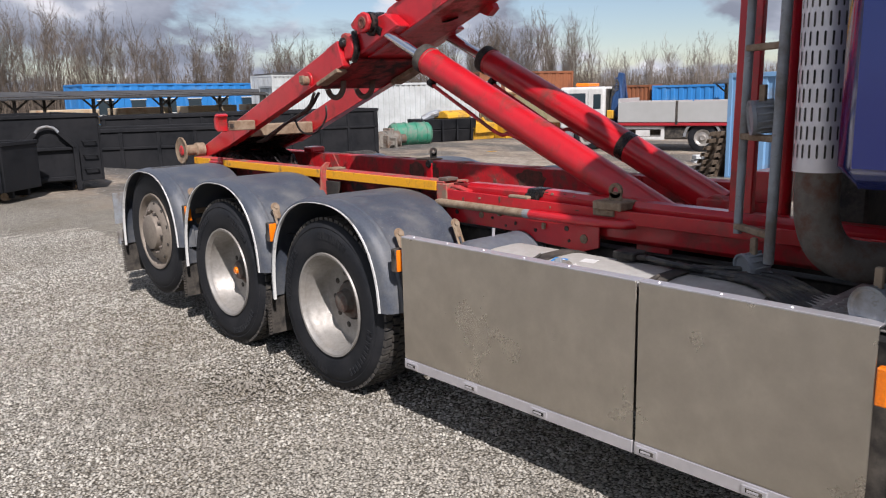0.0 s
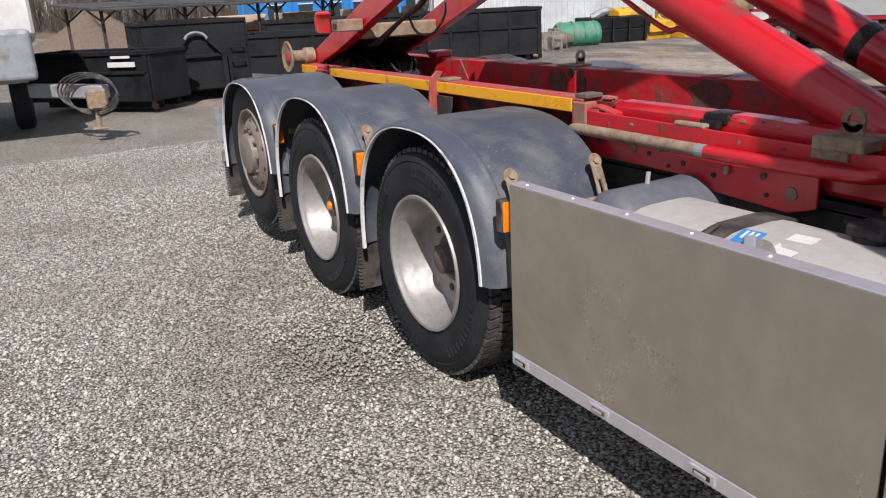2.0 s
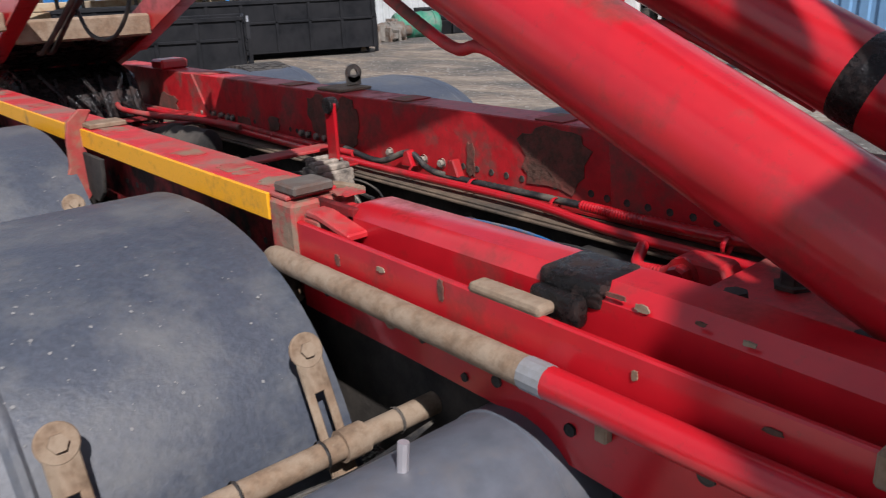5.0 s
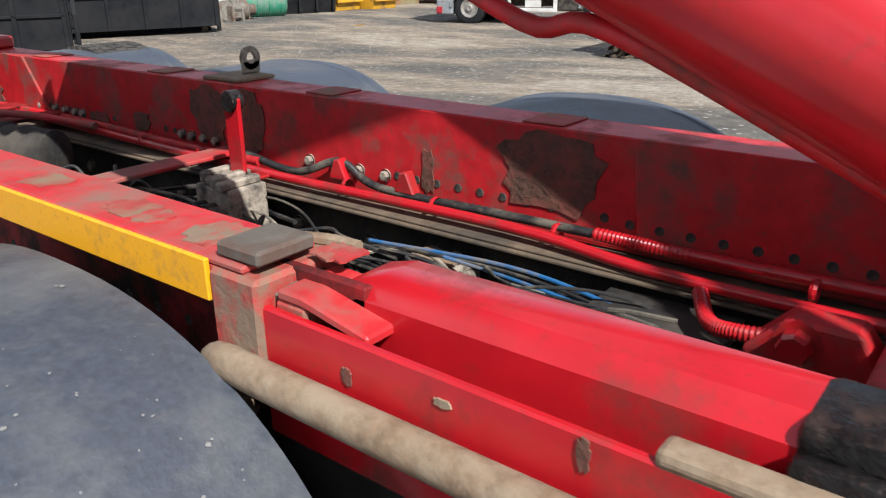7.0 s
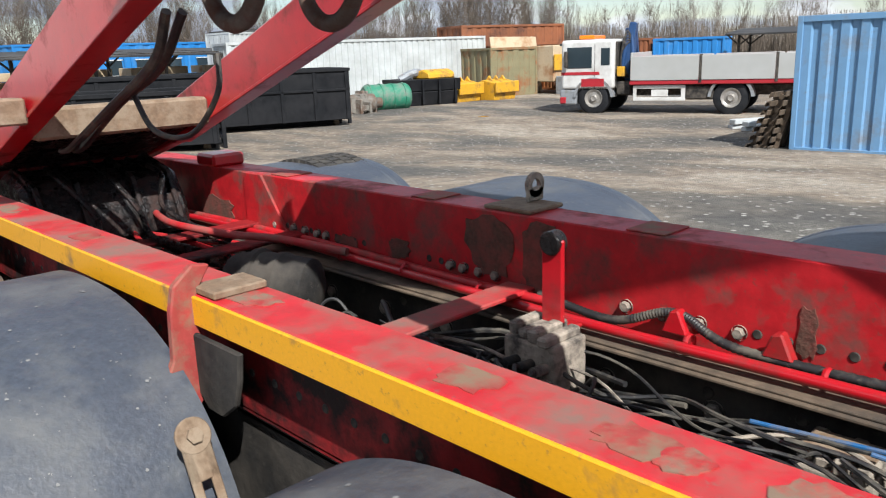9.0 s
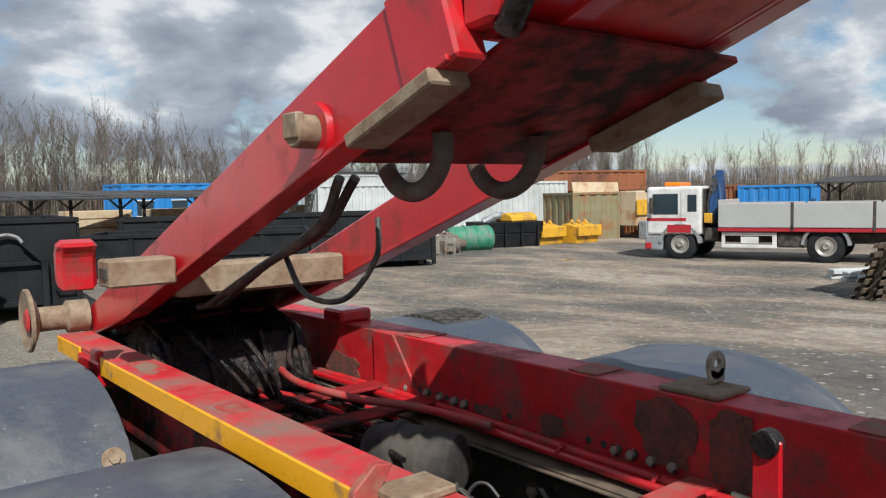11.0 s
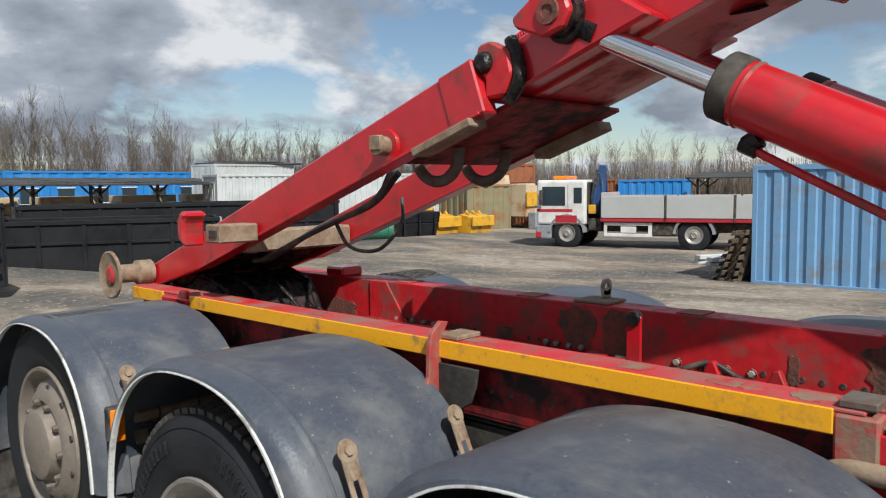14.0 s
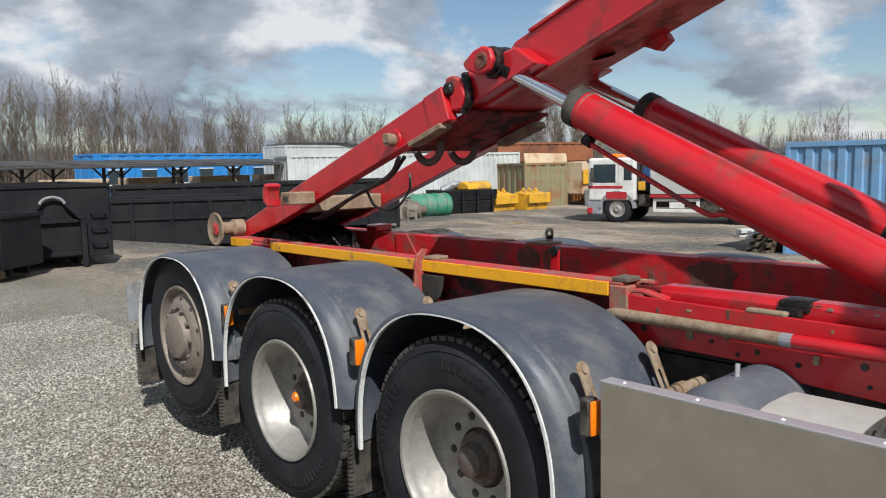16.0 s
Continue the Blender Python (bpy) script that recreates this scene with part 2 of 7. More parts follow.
ORANGECONT = material("orange_container", (0.36, 0.14, 0.04), 0.7, grain=0.12, scale=2, bump=0.05, dirt=(0.18, 0.08, 0.04), dirt_amount=0.4, dirt_scale=1)
CONT_WHITE = material("pale_container", (0.52, 0.55, 0.55), 0.6, grain=0.06, scale=2, bump=0.03, dirt=(0.33, 0.34, 0.33), dirt_amount=0.42, dirt_scale=0.8, dirt_hard=0.2)
YELLOWPAINT = material("yellow_machine_paint", (0.62, 0.33, 0.02), 0.5, grain=0.1, scale=6, bump=0.03, dirt=(0.25, 0.15, 0.05), dirt_amount=0.35, dirt_scale=3)
GREENPAINT = material("green_tank_paint", (0.03, 0.20, 0.12), 0.5, grain=0.1, scale=6, bump=0.03, dirt=(0.15, 0.2, 0.16), dirt_amount=0.4, dirt_scale=3)
SCRAP = material("grey_scrap_metal", (0.20, 0.185, 0.16), 0.75, metal=0.2, grain=0.3, scale=5, bump=0.2, dirt=(0.12, 0.075, 0.05), dirt_amount=0.45, dirt_scale=3, vary=0.4)
TIMBER = material("weathered_timber", (0.13, 0.095, 0.065), 0.9, grain=0.3, scale=20, bump=0.3, dirt=(0.06, 0.05, 0.04), dirt_amount=0.45, dirt_scale=4, stretch=(1, 1, 0.2))
ROOF = material("dark_roofing", (0.035, 0.035, 0.036), 0.8, grain=0.2, scale=3, bump=0.1, dirt=(0.08, 0.078, 0.075), dirt_amount=0.4, dirt_scale=0.7)
GREYMET = material("grey_painted_steel", (0.27, 0.29, 0.31), 0.5, metal=0.2, grain=0.12, scale=8, bump=0.04, dirt=(0.16, 0.14, 0.12), dirt_amount=0.4, dirt_scale=3)
BARK = material("bare_branches", (0.115, 0.093, 0.073), 0.95, grain=0.3, scale=1.2, bump=0.0, vary=0.5)
BIRCH = material("birch_bark", (0.20, 0.17, 0.14), 0.9, grain=0.35, scale=2.5, bump=0.0, vary=0.3)
GLASS = material("dark_cab_glass", (0.03, 0.045, 0.055), 0.08, grain=0.1, scale=1, bump=0.0, coat=0.6)
PUDDLE = material("shallow_puddle", (0.07, 0.06, 0.045), 0.05, grain=0.1, scale=2, bump=0.0)
STONE = material("crushed_stone", (0.395, 0.376, 0.330), 0.9, grain=0.2, scale=90, bump=0.3, vary=0.5, dirt=(0.23, 0.205, 0.17), dirt_amount=0.34, dirt_scale=0.7, dirt_hard=0.12)
BLUEPAINT = material("crane_blue_paint", (0.02, 0.06, 0.16), 0.4, grain=0.1, scale=5, bump=0.02)
REDSTRIPE = material("red_stripe_paint", (0.38, 0.02, 0.03), 0.4, grain=0.05, scale=10, bump=0.0)


def ground_material():
    """Light crushed stone by the truck, brown trodden earth and wet dark asphalt beyond."""
    m = bpy.data.materials.new("yard_ground")
    m.use_nodes = True
    t = m.node_tree
    p = t.nodes["Principled BSDF"]
    p.inputs["Roughness"].default_value = 0.92
    tc = t.nodes.new("ShaderNodeTexCoord")
    vor = node(t, "ShaderNodeTexVoronoi", Scale=76.0)
    t.links.new(tc.outputs["Object"], vor.inputs["Vector"])
    cell = t.nodes.new("ShaderNodeSeparateColor")
    t.links.new(vor.outputs["Color"], cell.inputs[0])
    stone = t.nodes.new("ShaderNodeValToRGB")
    cr = stone.color_ramp
    cr.elements[0].position, cr.elements[0].color = 0.0, (0.20, 0.188, 0.160, 1)
    cr.elements[1].position, cr.elements[1].color = 1.0, (0.58, 0.55, 0.48, 1)
    t.links.new(cell.outputs[0], stone.inputs[0])
    # shade in the gaps between stones, multiplied into the colour
    gap_shade = t.nodes.new("ShaderNodeValToRGB")
    gap_shade.color_ramp.elements[0].position, gap_shade.color_ramp.elements[0].color = 0.30, (1, 1, 1, 1)
    gap_shade.color_ramp.elements[1].position, gap_shade.color_ramp.elements[1].color = 0.72, (0.17, 0.157, 0.135, 1)
    t.links.new(vor.outputs["Distance"], gap_shade.inputs[0])
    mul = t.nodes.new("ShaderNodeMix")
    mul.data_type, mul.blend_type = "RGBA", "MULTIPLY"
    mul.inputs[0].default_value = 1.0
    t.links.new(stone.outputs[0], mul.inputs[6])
    t.links.new(gap_shade.outputs[0], mul.inputs[7])
    big = node(t, "ShaderNodeTexNoise", Scale=0.55, Detail=8.0, Roughness=0.65)
    t.links.new(tc.outputs["Object"], big.inputs["Vector"])
    tint = t.nodes.new("ShaderNodeValToRGB")
    tint.color_ramp.elements[0].position, tint.color_ramp.elements[0].color = 0.42, (1, 0.99, 0.97, 1)
    tint.color_ramp.elements[1].position, tint.color_ramp.elements[1].color = 0.68, (0.72, 0.66, 0.57, 1)
    t.links.new(big.outputs[0], tint.inputs[0])
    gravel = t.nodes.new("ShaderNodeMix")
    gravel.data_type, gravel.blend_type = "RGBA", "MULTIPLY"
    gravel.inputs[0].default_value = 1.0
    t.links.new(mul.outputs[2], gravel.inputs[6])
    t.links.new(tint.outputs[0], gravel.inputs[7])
    # earth and asphalt in long streaks
    mp = t.nodes.new("ShaderNodeMapping")
    mp.inputs["Rotation"].default_value = (0, 0, radians(38))
    mp.inputs["Scale"].default_value = (0.42, 0.22, 1)
    t.links.new(tc.outputs["Object"], mp.inputs[0])
    streak = node(t, "ShaderNodeTexNoise", Scale=1.0, Detail=9.0, Roughness=0.62)
    t.links.new(mp.outputs[0], streak.inputs["Vector"])
    earth = t.nodes.new("ShaderNodeValToRGB")
    er = earth.color_ramp
    er.elements[0].position, er.elements[0].color = 0.36, (0.085, 0.079, 0.071, 1)
    er.elements[1].position, er.elements[1].color = 0.62, (0.31, 0.265, 0.21, 1)
    e2 = er.elements.new(0.47)
    e2.color = (0.14, 0.122, 0.10, 1)
    e3 = er.elements.new(0.53)
    e3.color = (0.22, 0.175, 0.13, 1)
    t.links.new(streak.outputs[0], earth.inputs[0])
    grit = node(t, "ShaderNodeTexNoise", Scale=4.0, Detail=11.0, Roughness=0.88)
    t.links.new(tc.outputs["Object"], grit.inputs["Vector"])
    gr = t.nodes.new("ShaderNodeMapRange")
    gr.inputs["From Min"].default_value, gr.inputs["From Max"].default_value = 0.3, 0.7
    gr.inputs["To Min"].default_value, gr.inputs["To Max"].default_value = 0.30, 1.8
    t.links.new(grit.outputs[0], gr.inputs["Value"])
    eg = t.nodes.new("ShaderNodeVectorMath")
    eg.operation = "SCALE"
    t.links.new(earth.outputs[0], eg.inputs[0])
    t.links.new(gr.outputs[0], eg.inputs["Scale"])
    # loose pale stones scattered over it
    peb = node(t, "ShaderNodeTexVoronoi", Scale=11.0)
    t.links.new(tc.outputs["Object"], peb.inputs["Vector"])
    peb_cell = t.nodes.new("ShaderNodeSeparateColor")
    t.links.new(peb.outputs["Color"], peb_cell.inputs[0])
    pick = t.nodes.new("ShaderNodeMapRange")
    pick.inputs["From Min"].default_value, pick.inputs["From Max"].default_value = 0.72, 0.80
    t.links.new(peb_cell.outputs[0], pick.inputs["Value"])
    near_mid = t.nodes.new("ShaderNodeMapRange")
    near_mid.inputs["From Min"].default_value, near_mid.inputs["From Max"].default_value = 0.34, 0.26
    t.links.new(peb.outputs["Distance"], near_mid.inputs["Value"])
    is_stone = t.nodes.new("ShaderNodeMath")
    is_stone.operation = "MULTIPLY"
    t.links.new(pick.outputs[0], is_stone.inputs[0])
    t.links.new(near_mid.outputs[0], is_stone.inputs[1])
    strewn = t.nodes.new("ShaderNodeMix")
    strewn.data_type = "RGBA"
    strewn.inputs[7].default_value = (0.42, 0.40, 0.36, 1)
    t.links.new(is_stone.outputs[0], strewn.inputs[0])
    t.links.new(eg.outputs[0], strewn.inputs[6])
    # distance of a place from the gravelled strip
    sp = t.nodes.new("ShaderNodeSeparateXYZ")
    t.links.new(tc.outputs["Object"], sp.inputs[0])
    line = t.nodes.new("ShaderNodeMath")
    line.operation = "MULTIPLY_ADD"
    line.inputs[1].default_value = 0.45
    t.links.new(sp.outputs[1], line.inputs[0])
    t.links.new(sp.outputs[0], line.inputs[2])
    wob = t.nodes.new("ShaderNodeMath")
    wob.operation = "MULTIPLY_ADD"
    wob.inputs[1].default_value = 6.0
    t.links.new(big.outputs[0], wob.inputs[0])
    t.links.new(line.outputs[0], wob.inputs[2])
    zone = t.nodes.new("ShaderNodeMapRange")
    zone.inputs["From Min"].default_value, zone.inputs["From Max"].default_value = 13.4, 15.2
    t.links.new(wob.outputs[0], zone.inputs["Value"])
    fin = t.nodes.new("ShaderNodeMix")
    fin.data_type = "RGBA"
    t.links.new(zone.outputs[0], fin.inputs[0])
    t.links.new(gravel.outputs[2], fin.inputs[6])
    t.links.new(strewn.outputs[2], fin.inputs[7])
    t.links.new(fin.outputs[2], p.inputs["Base Color"])
    b = t.nodes.new("ShaderNodeBump")
    b.inputs["Strength"].default_value, b.inputs["Distance"].default_value = 0.9, 0.012
    inv = t.nodes.new("ShaderNodeMath")
    inv.operation = "SUBTRACT"
    inv.inputs[0].default_value = 1.0
    t.links.new(vor.outputs["Distance"], inv.inputs[1])
    t.links.new(inv.outputs[0], b.inputs["Height"])
    t.links.new(b.outputs[0], p.inputs["Normal"])
    return m


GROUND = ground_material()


# ---- builders ----
def place_of(ob):
    """Where an object stands, before the scene is evaluated."""
    return (place_of(ob.parent) @ ob.matrix_parent_inverse if ob.parent else Matrix()) @ ob.matrix_basis


def part(name, bm, mat, parent=None, label="", m=None, smooth=False):
    """Link a bmesh (or a ready mesh) as one object, under parent if given."""
    if isinstance(bm, bmesh.types.BMesh):
        me = bpy.data.meshes.new(name)
        bmesh.ops.recalc_face_normals(bm, faces=bm.faces)
        bm.to_mesh(me)
        bm.free()
        me.materials.append(mat)
        if smooth:
            me.shade_smooth()
            try:
                me.set_sharp_from_angle(angle=radians(38))
            except AttributeError:
                pass
    else:
        me = bm
    ob = new(name, me)
    if m is not None:
        ob.matrix_basis = m
    if parent is not None:
        ob.parent = parent
        ob.matrix_parent_inverse = place_of(parent).inverted()
    if label:
        ob["label"] = label
    return ob


def thing(name, label, category, group="", m=None, kind=""):
    ob = new(name)
    ob.empty_display_size = 0.2
    if m is not None:
        ob.matrix_basis = m
    return tagged(ob, label, category, group, kind)


def bx(x0, x1, y0, y1, z0, z1, bev=0.004, seg=1):
    bm = bmesh.new()
    bmesh.ops.create_cube(bm, size=1)
    bmesh.ops.transform(bm, verts=bm.verts, matrix=Matrix.LocRotScale(
        ((x0 + x1) / 2, (y0 + y1) / 2, (z0 + z1) / 2), None, (abs(x1 - x0), abs(y1 - y0), abs(z1 - z0))))
    if bev:
        bmesh.ops.bevel(bm, geom=bm.edges[:], offset=min(bev, 0.4 * min(abs(x1 - x0), abs(y1 - y0), abs(z1 - z0))),
                        segments=seg, affect="EDGES", profile=0.5)
    return bm


def join(*bms):
    """Several bmeshes as one."""
    res = bms[0]
    for b in bms[1:]:
        me = bpy.data.meshes.new("tmp")
        b.to_mesh(me)
        b.free()
        res.from_mesh(me)
        bpy.data.meshes.remove(me)
    return res


def moved(bm, m):
    bmesh.ops.transform(bm, verts=bm.verts, matrix=m)
    return bm


def beam(p0, p1, w, h, bev=0.004, side=(1, 0, 0)):
    """A box from p0 to p1, w wide along side, h high across it."""
    p0, p1 = Vector(p0), Vector(p1)
    d = p1 - p0
    y = d.normalized()
    x = (Vector(side) - y * y.dot(Vector(side))).normalized()
    z = x.cross(y)
    bm = bx(-w / 2, w / 2, 0, d.length, -h / 2, h / 2, bev)
    m = Matrix((x, y, z)).transposed().to_4x4()
    m.translation = p0
    return moved(bm, m)


def prism(outline, x0, x1, bev=0.004):
    """An outline of (y, z) points pushed from x0 to x1."""
    bm = bmesh.new()
    face = bm.faces.new([bm.verts.new((x0, y, z)) for y, z in outline])
    ext = bmesh.ops.extrude_face_region(bm, geom=[face])
    bmesh.ops.translate(bm, verts=[v for v in ext["geom"] if isinstance(v, bmesh.types.BMVert)], vec=(x1 - x0, 0, 0))
    bmesh.ops.recalc_face_normals(bm, faces=bm.faces)
    if bev:
        bmesh.ops.bevel(bm, geom=bm.edges[:], offset=bev, segments=1, affect="EDGES")
    return bm


def lathe(profile, n=40, m=None):
    """(radius, along) points turned round the x axis."""
    bm = bmesh.new()
    rings = []
    for r, a in profile:
        rings.append([bm.verts.new((a, r * math.cos(2 * math.pi * i / n), r * math.sin(2 * math.pi * i / n))) for i in range(n)]
                     if r > 1e-6 else [bm.verts.new((a, 0, 0))])
    for a, b in zip(rings, rings[1:]):
        for i in range(n):
            j = (i + 1) % n
            if len(a) == 1 and len(b) == 1:
                continue
            if len(a) == 1:
                bm.faces.new((a[0], b[i], b[j]))
            elif len(b) == 1:
                bm.faces.new((a[i], b[0], a[j]))
            else:
                bm.faces.new((a[i], b[i], b[j], a[j]))
    return moved(bm, m) if m is not None else bm


def along(p0, p1):
    """The pose that lays the x axis from p0 towards p1."""
    d = (Vector(p1) - Vector(p0))
    m = d.to_track_quat("X", "Z").to_matrix().to_4x4()
    m.translation = Vector(p0)
    return m


def rod(p0, p1, r, n=20, r1=None, bev=0.0):
    length = (Vector(p1) - Vector(p0)).length
    r1 = r if r1 is None else r1
    b = min(bev, length / 3)
    prof = [(0, 0), (r - b, 0), (r, b), (r1, length - b), (r1 - b, length), (0, length)] if b else [(0, 0), (r, 0), (r1, length), (0, length)]
    return lathe(prof, n, along(p0, p1))


def smooth_path(pts, steps=6):
    """Catmull-Rom through the points."""
    P = [Vector(p) for p in pts]
    P = [P[0] * 2 - P[1]] + P + [P[-1] * 2 - P[-2]]
    res = []
    for a, b, c, d in zip(P, P[1:], P[2:], P[3:]):
        for i in range(steps):
            s = i / steps
            res.append(0.5 * ((2 * b) + (c - a) * s + (2 * a - 5 * b + 4 * c - d) * s * s + (3 * b - a - 3 * c + d) * s ** 3))
    return res + [P[-2]]


def hose(pts, r, n=8, steps=6, rib=0.0):
    """A tube swept along a smooth path; rib: relief of a corrugated sleeve."""
    path = smooth_path(pts, steps)
    bm = bmesh.new()
    rings = []
    last = Vector((0.3, 0.5, 0.8))
    for i, p in enumerate(path):
        d = (path[min(i + 1, len(path) - 1)] - path[max(i - 1, 0)]).normalized()
        u = (last - d * last.dot(d)).normalized()
        v = d.cross(u)
        last = u
        rr = r + (rib if i % 2 else 0)
        rings.append([bm.verts.new(p + (u * math.cos(2 * math.pi * k / n) + v * math.sin(2 * math.pi * k / n)) * rr) for k in range(n)])
    for a, b in zip(rings, rings[1:]):
        for k in range(n):
            bm.faces.new((a[k], a[(k + 1) % n], b[(k + 1) % n], b[k]))
    bm.faces.new(rings[0][::-1])
    bm.faces.new(rings[-1])
    return bm


def sweep(section, path_fn, steps, closed=False):
    """A strip: section points (a, b) placed by path_fn(s, a, b)."""
    bm = bmesh.new()
    rows = [[bm.verts.new(path_fn(i / steps, a, b)) for a, b in section] for i in range(steps + 1)]
    n = len(section)
    for r0, r1 in zip(rows, rows[1:]):
        for k in range(n if closed else n - 1):
            bm.faces.new((r0[k], r0[(k + 1) % n], r1[(k + 1) % n], r1[k]))
    if closed:
        bm.faces.new(rows[0])
        bm.faces.new(rows[-1][::-1])
    return bm


def text_mesh(words, size, m, mat, parent, name="lettering"):
    cu = bpy.data.curves.new(name, "FONT")
    cu.body, cu.size, cu.extrude = words, size, 0.0015
    tmp = bpy.data.objects.new("tmp_text", cu)
    scene.collection.objects.link(tmp)
    me = bpy.data.meshes.new_from_object(tmp)
    bpy.data.objects.remove(tmp)
    me.materials.clear()
    me.materials.append(mat)
    return part(name, me, mat, parent, m=m)


# ---- ground ----
def ground_z(x, y):
    d = math.hypot(x - 2.5, y - 4.5)
    s = min(1.0, max(0.0, (d - 5.0) / 13.0))
    e = min(1.0, max(0.0, (x - 6.0) / 6.0))
    return 0.035 - 0.50 * s * s * (3 - 2 * s) * e * e * (3 - 2 * e)


def make_ground():
    bm = bmesh.new()
    radii = [0.0] + [0.5 * i for i in range(1, 25)] + [13.0 * 1.14 ** i for i in range(0, 44)]
    n = 96
    rows = []
    for r in radii:
        if r == 0:
            rows.append([bm.verts.new((2.5, 4.5, 0))])
            continue
        ring = []
        for i in range(n):
            a = 2 * math.pi * i / n
            x, y = 2.5 + r * math.cos(a), 4.5 + r * math.sin(a)
            fade = min(1.0, max(0.0, (r - 3) / 8)) * (1 if r < 90 else 0)
            z = ground_z(x, y) + 0.03 * fade * noise.noise((x * 0.35, y * 0.35, 0.3))
            ring.append(bm.verts.new((x, y, z)))
        rows.append(ring)
    for i in range(n):
        bm.faces.new((rows[0][0], rows[1][i], rows[1][(i + 1) % n]))
    for a, b in zip(rows[1:], rows[2:]):
        for i in range(n):
            bm.faces.new((a[i], b[i], b[(i + 1) % n], a[(i + 1) % n]))
    ob = part("ground", bm, GROUND, smooth=True)
    return tagged(ob, "pale crushed-stone yard turning to brown trodden earth", "ground", kind="structure")


make_ground()


def make_gravel():
    """Loose stones where the camera passes nearest."""
    rs = np.random.RandomState(4)
    n = 135000
    x = rs.uniform(-2.2, 3.7, n)
    y = rs.uniform(0.6, 11.5, n)
    keep = rs.uniform(0, 1, n) < np.clip(1.35 - (y - 2.0) / 11.0, 0.15, 1.0)
    x, y = x[keep], y[keep]
    n = len(x)
    z = np.array([ground_z(a, b) for a, b in zip(x, y)])
    base = np.array([(1, 0, 0), (0, 1, 0), (-1, 0, 0), (0, -1, 0), (0.15, 0.1, 0.75), (0, 0, -0.5)], float)
    ang = rs.uniform(0, 2 * np.pi, n)
    size = rs.uniform(0.005, 0.0122, n) * np.where(rs.uniform(0, 1, n) > 0.97, 1.5, 1)
    jit = 1 + rs.uniform(-0.35, 0.35, (n, 6, 3))
    v = base[None] * jit
    c, s = np.cos(ang)[:, None], np.sin(ang)[:, None]
    vx = v[:, :, 0] * c - v[:, :, 1] * s
    vy = v[:, :, 0] * s + v[:, :, 1] * c
    co = np.stack([vx, vy, v[:, :, 2]], -1) * size[:, None, None]
    co += np.stack([x, y, z + 0.002], -1)[:, None, :]
    tri = np.array([(0, 1, 4), (1, 2, 4), (2, 3, 4), (3, 0, 4), (1, 0, 5), (2, 1, 5), (3, 2, 5), (0, 3, 5)])
    idx = (np.arange(n)[:, None, None] * 6 + tri[None]).reshape(-1)
    me = bpy.data.meshes.new("gravel")
    me.vertices.add(n * 6)
    me.vertices.foreach_set("co", co.reshape(-1))
    nf = n * 8
    me.loops.add(nf * 3)
    me.loops.foreach_set("vertex_index", idx.astype(np.int32))
    me.polygons.add(nf)
    me.polygons.foreach_set("loop_start", np.arange(0, nf * 3, 3, dtype=np.int32))
    me.update(calc_edges=True)
    me.materials.append(STONE)
    tagged(part("gravel", me, STONE), "loose pale grey crushed stones covering the yard", "gravel", kind="stuff")


make_gravel()

# ---- the hook-lift truck ----
MID = 3.78            # its middle line
WHEEL_Y = (4.085, 5.325, 6.53)
HUB_Z = (0.54, 0.54, 0.685)
TYRE_R = 0.505
SIDE_X = 2.67         # outer face of tyres and panels
truck = thing("hook_lift_truck", "red hook-lift truck with three rear axles and bare chassis on gravel", "truck", m=pose(MID, 3.5, 0))


def tyre_meshes():
    """Tyre body, tread, deep-dish rim and flat steering rim, turned round x, outer side at x = 0."""
    R, w = TYRE_R, 0.31
    body = lathe([(0.285, 0.03), (0.30, 0.012), (0.335, 0.004), (0.40, -0.004), (0.442, 0.002), (0.446, 0.006), (0.452, 0.003), (0.478, 0.016),
                  (R - 0.014, 0.036), (R - 0.014, w - 0.036), (0.478, w - 0.016), (0.40, w), (0.30, w - 0.012), (0.285, w - 0.03)], 72)
    tread = bmesh.new()
    n = 64
    for row in range(5):
        for i in range(n):
            a0 = 2 * math.pi * (i + (0.5 if row % 2 else 0)) / n
            a1 = a0 + 2 * math.pi / n * 0.74
            x0 = 0.030 + row * 0.0515
            x1 = x0 + 0.046
            skew = 0.012 if row % 2 else -0.012
            vs = []
            for r in (R - 0.018, R):
                for x, a in ((x0, a0), (x1, a0 + skew), (x1, a1 + skew), (x0, a1)):
                    vs.append(tread.verts.new((x, r * math.cos(a), r * math.sin(a))))
            for f in ((4, 5, 6, 7), (0, 1, 5, 4), (1, 2, 6, 5), (2, 3, 7, 6), (3, 0, 4, 7)):
                tread.faces.new([vs[k] for k in f])
    dish = lathe([(0.286, 0.035), (0.305, 0.008), (0.302, -0.002), (0.290, 0.0), (0.282, 0.012), (0.272, 0.022), (0.268, 0.055), (0.258, 0.075),
                  (0.252, 0.150), (0.238, 0.168), (0.205, 0.176), (0.12, 0.172), (0.118, 0.20), (0.0, 0.20)], 64)
    steer = lathe([(0.286, 0.035), (0.305, 0.008), (0.302, -0.002), (0.290, 0.0), (0.280, 0.015), (0.272, 0.035), (0.262, 0.045), (0.245, 0.030),
                   (0.215, 0.008), (0.190, -0.004), (0.172, -0.006), (0.160, 0.008), (0.150, 0.010), (0.142, -0.002), (0.135, -0.035),
                   (0.118, -0.044), (0.0, -0.046)], 64)
    hub = lathe([(0.118, 0.20), (0.105, 0.150), (0.075, 0.135), (0.062, 0.095), (0.040, 0.085), (0.0, 0.083)], 28)
    return body, tread, dish, steer, hub


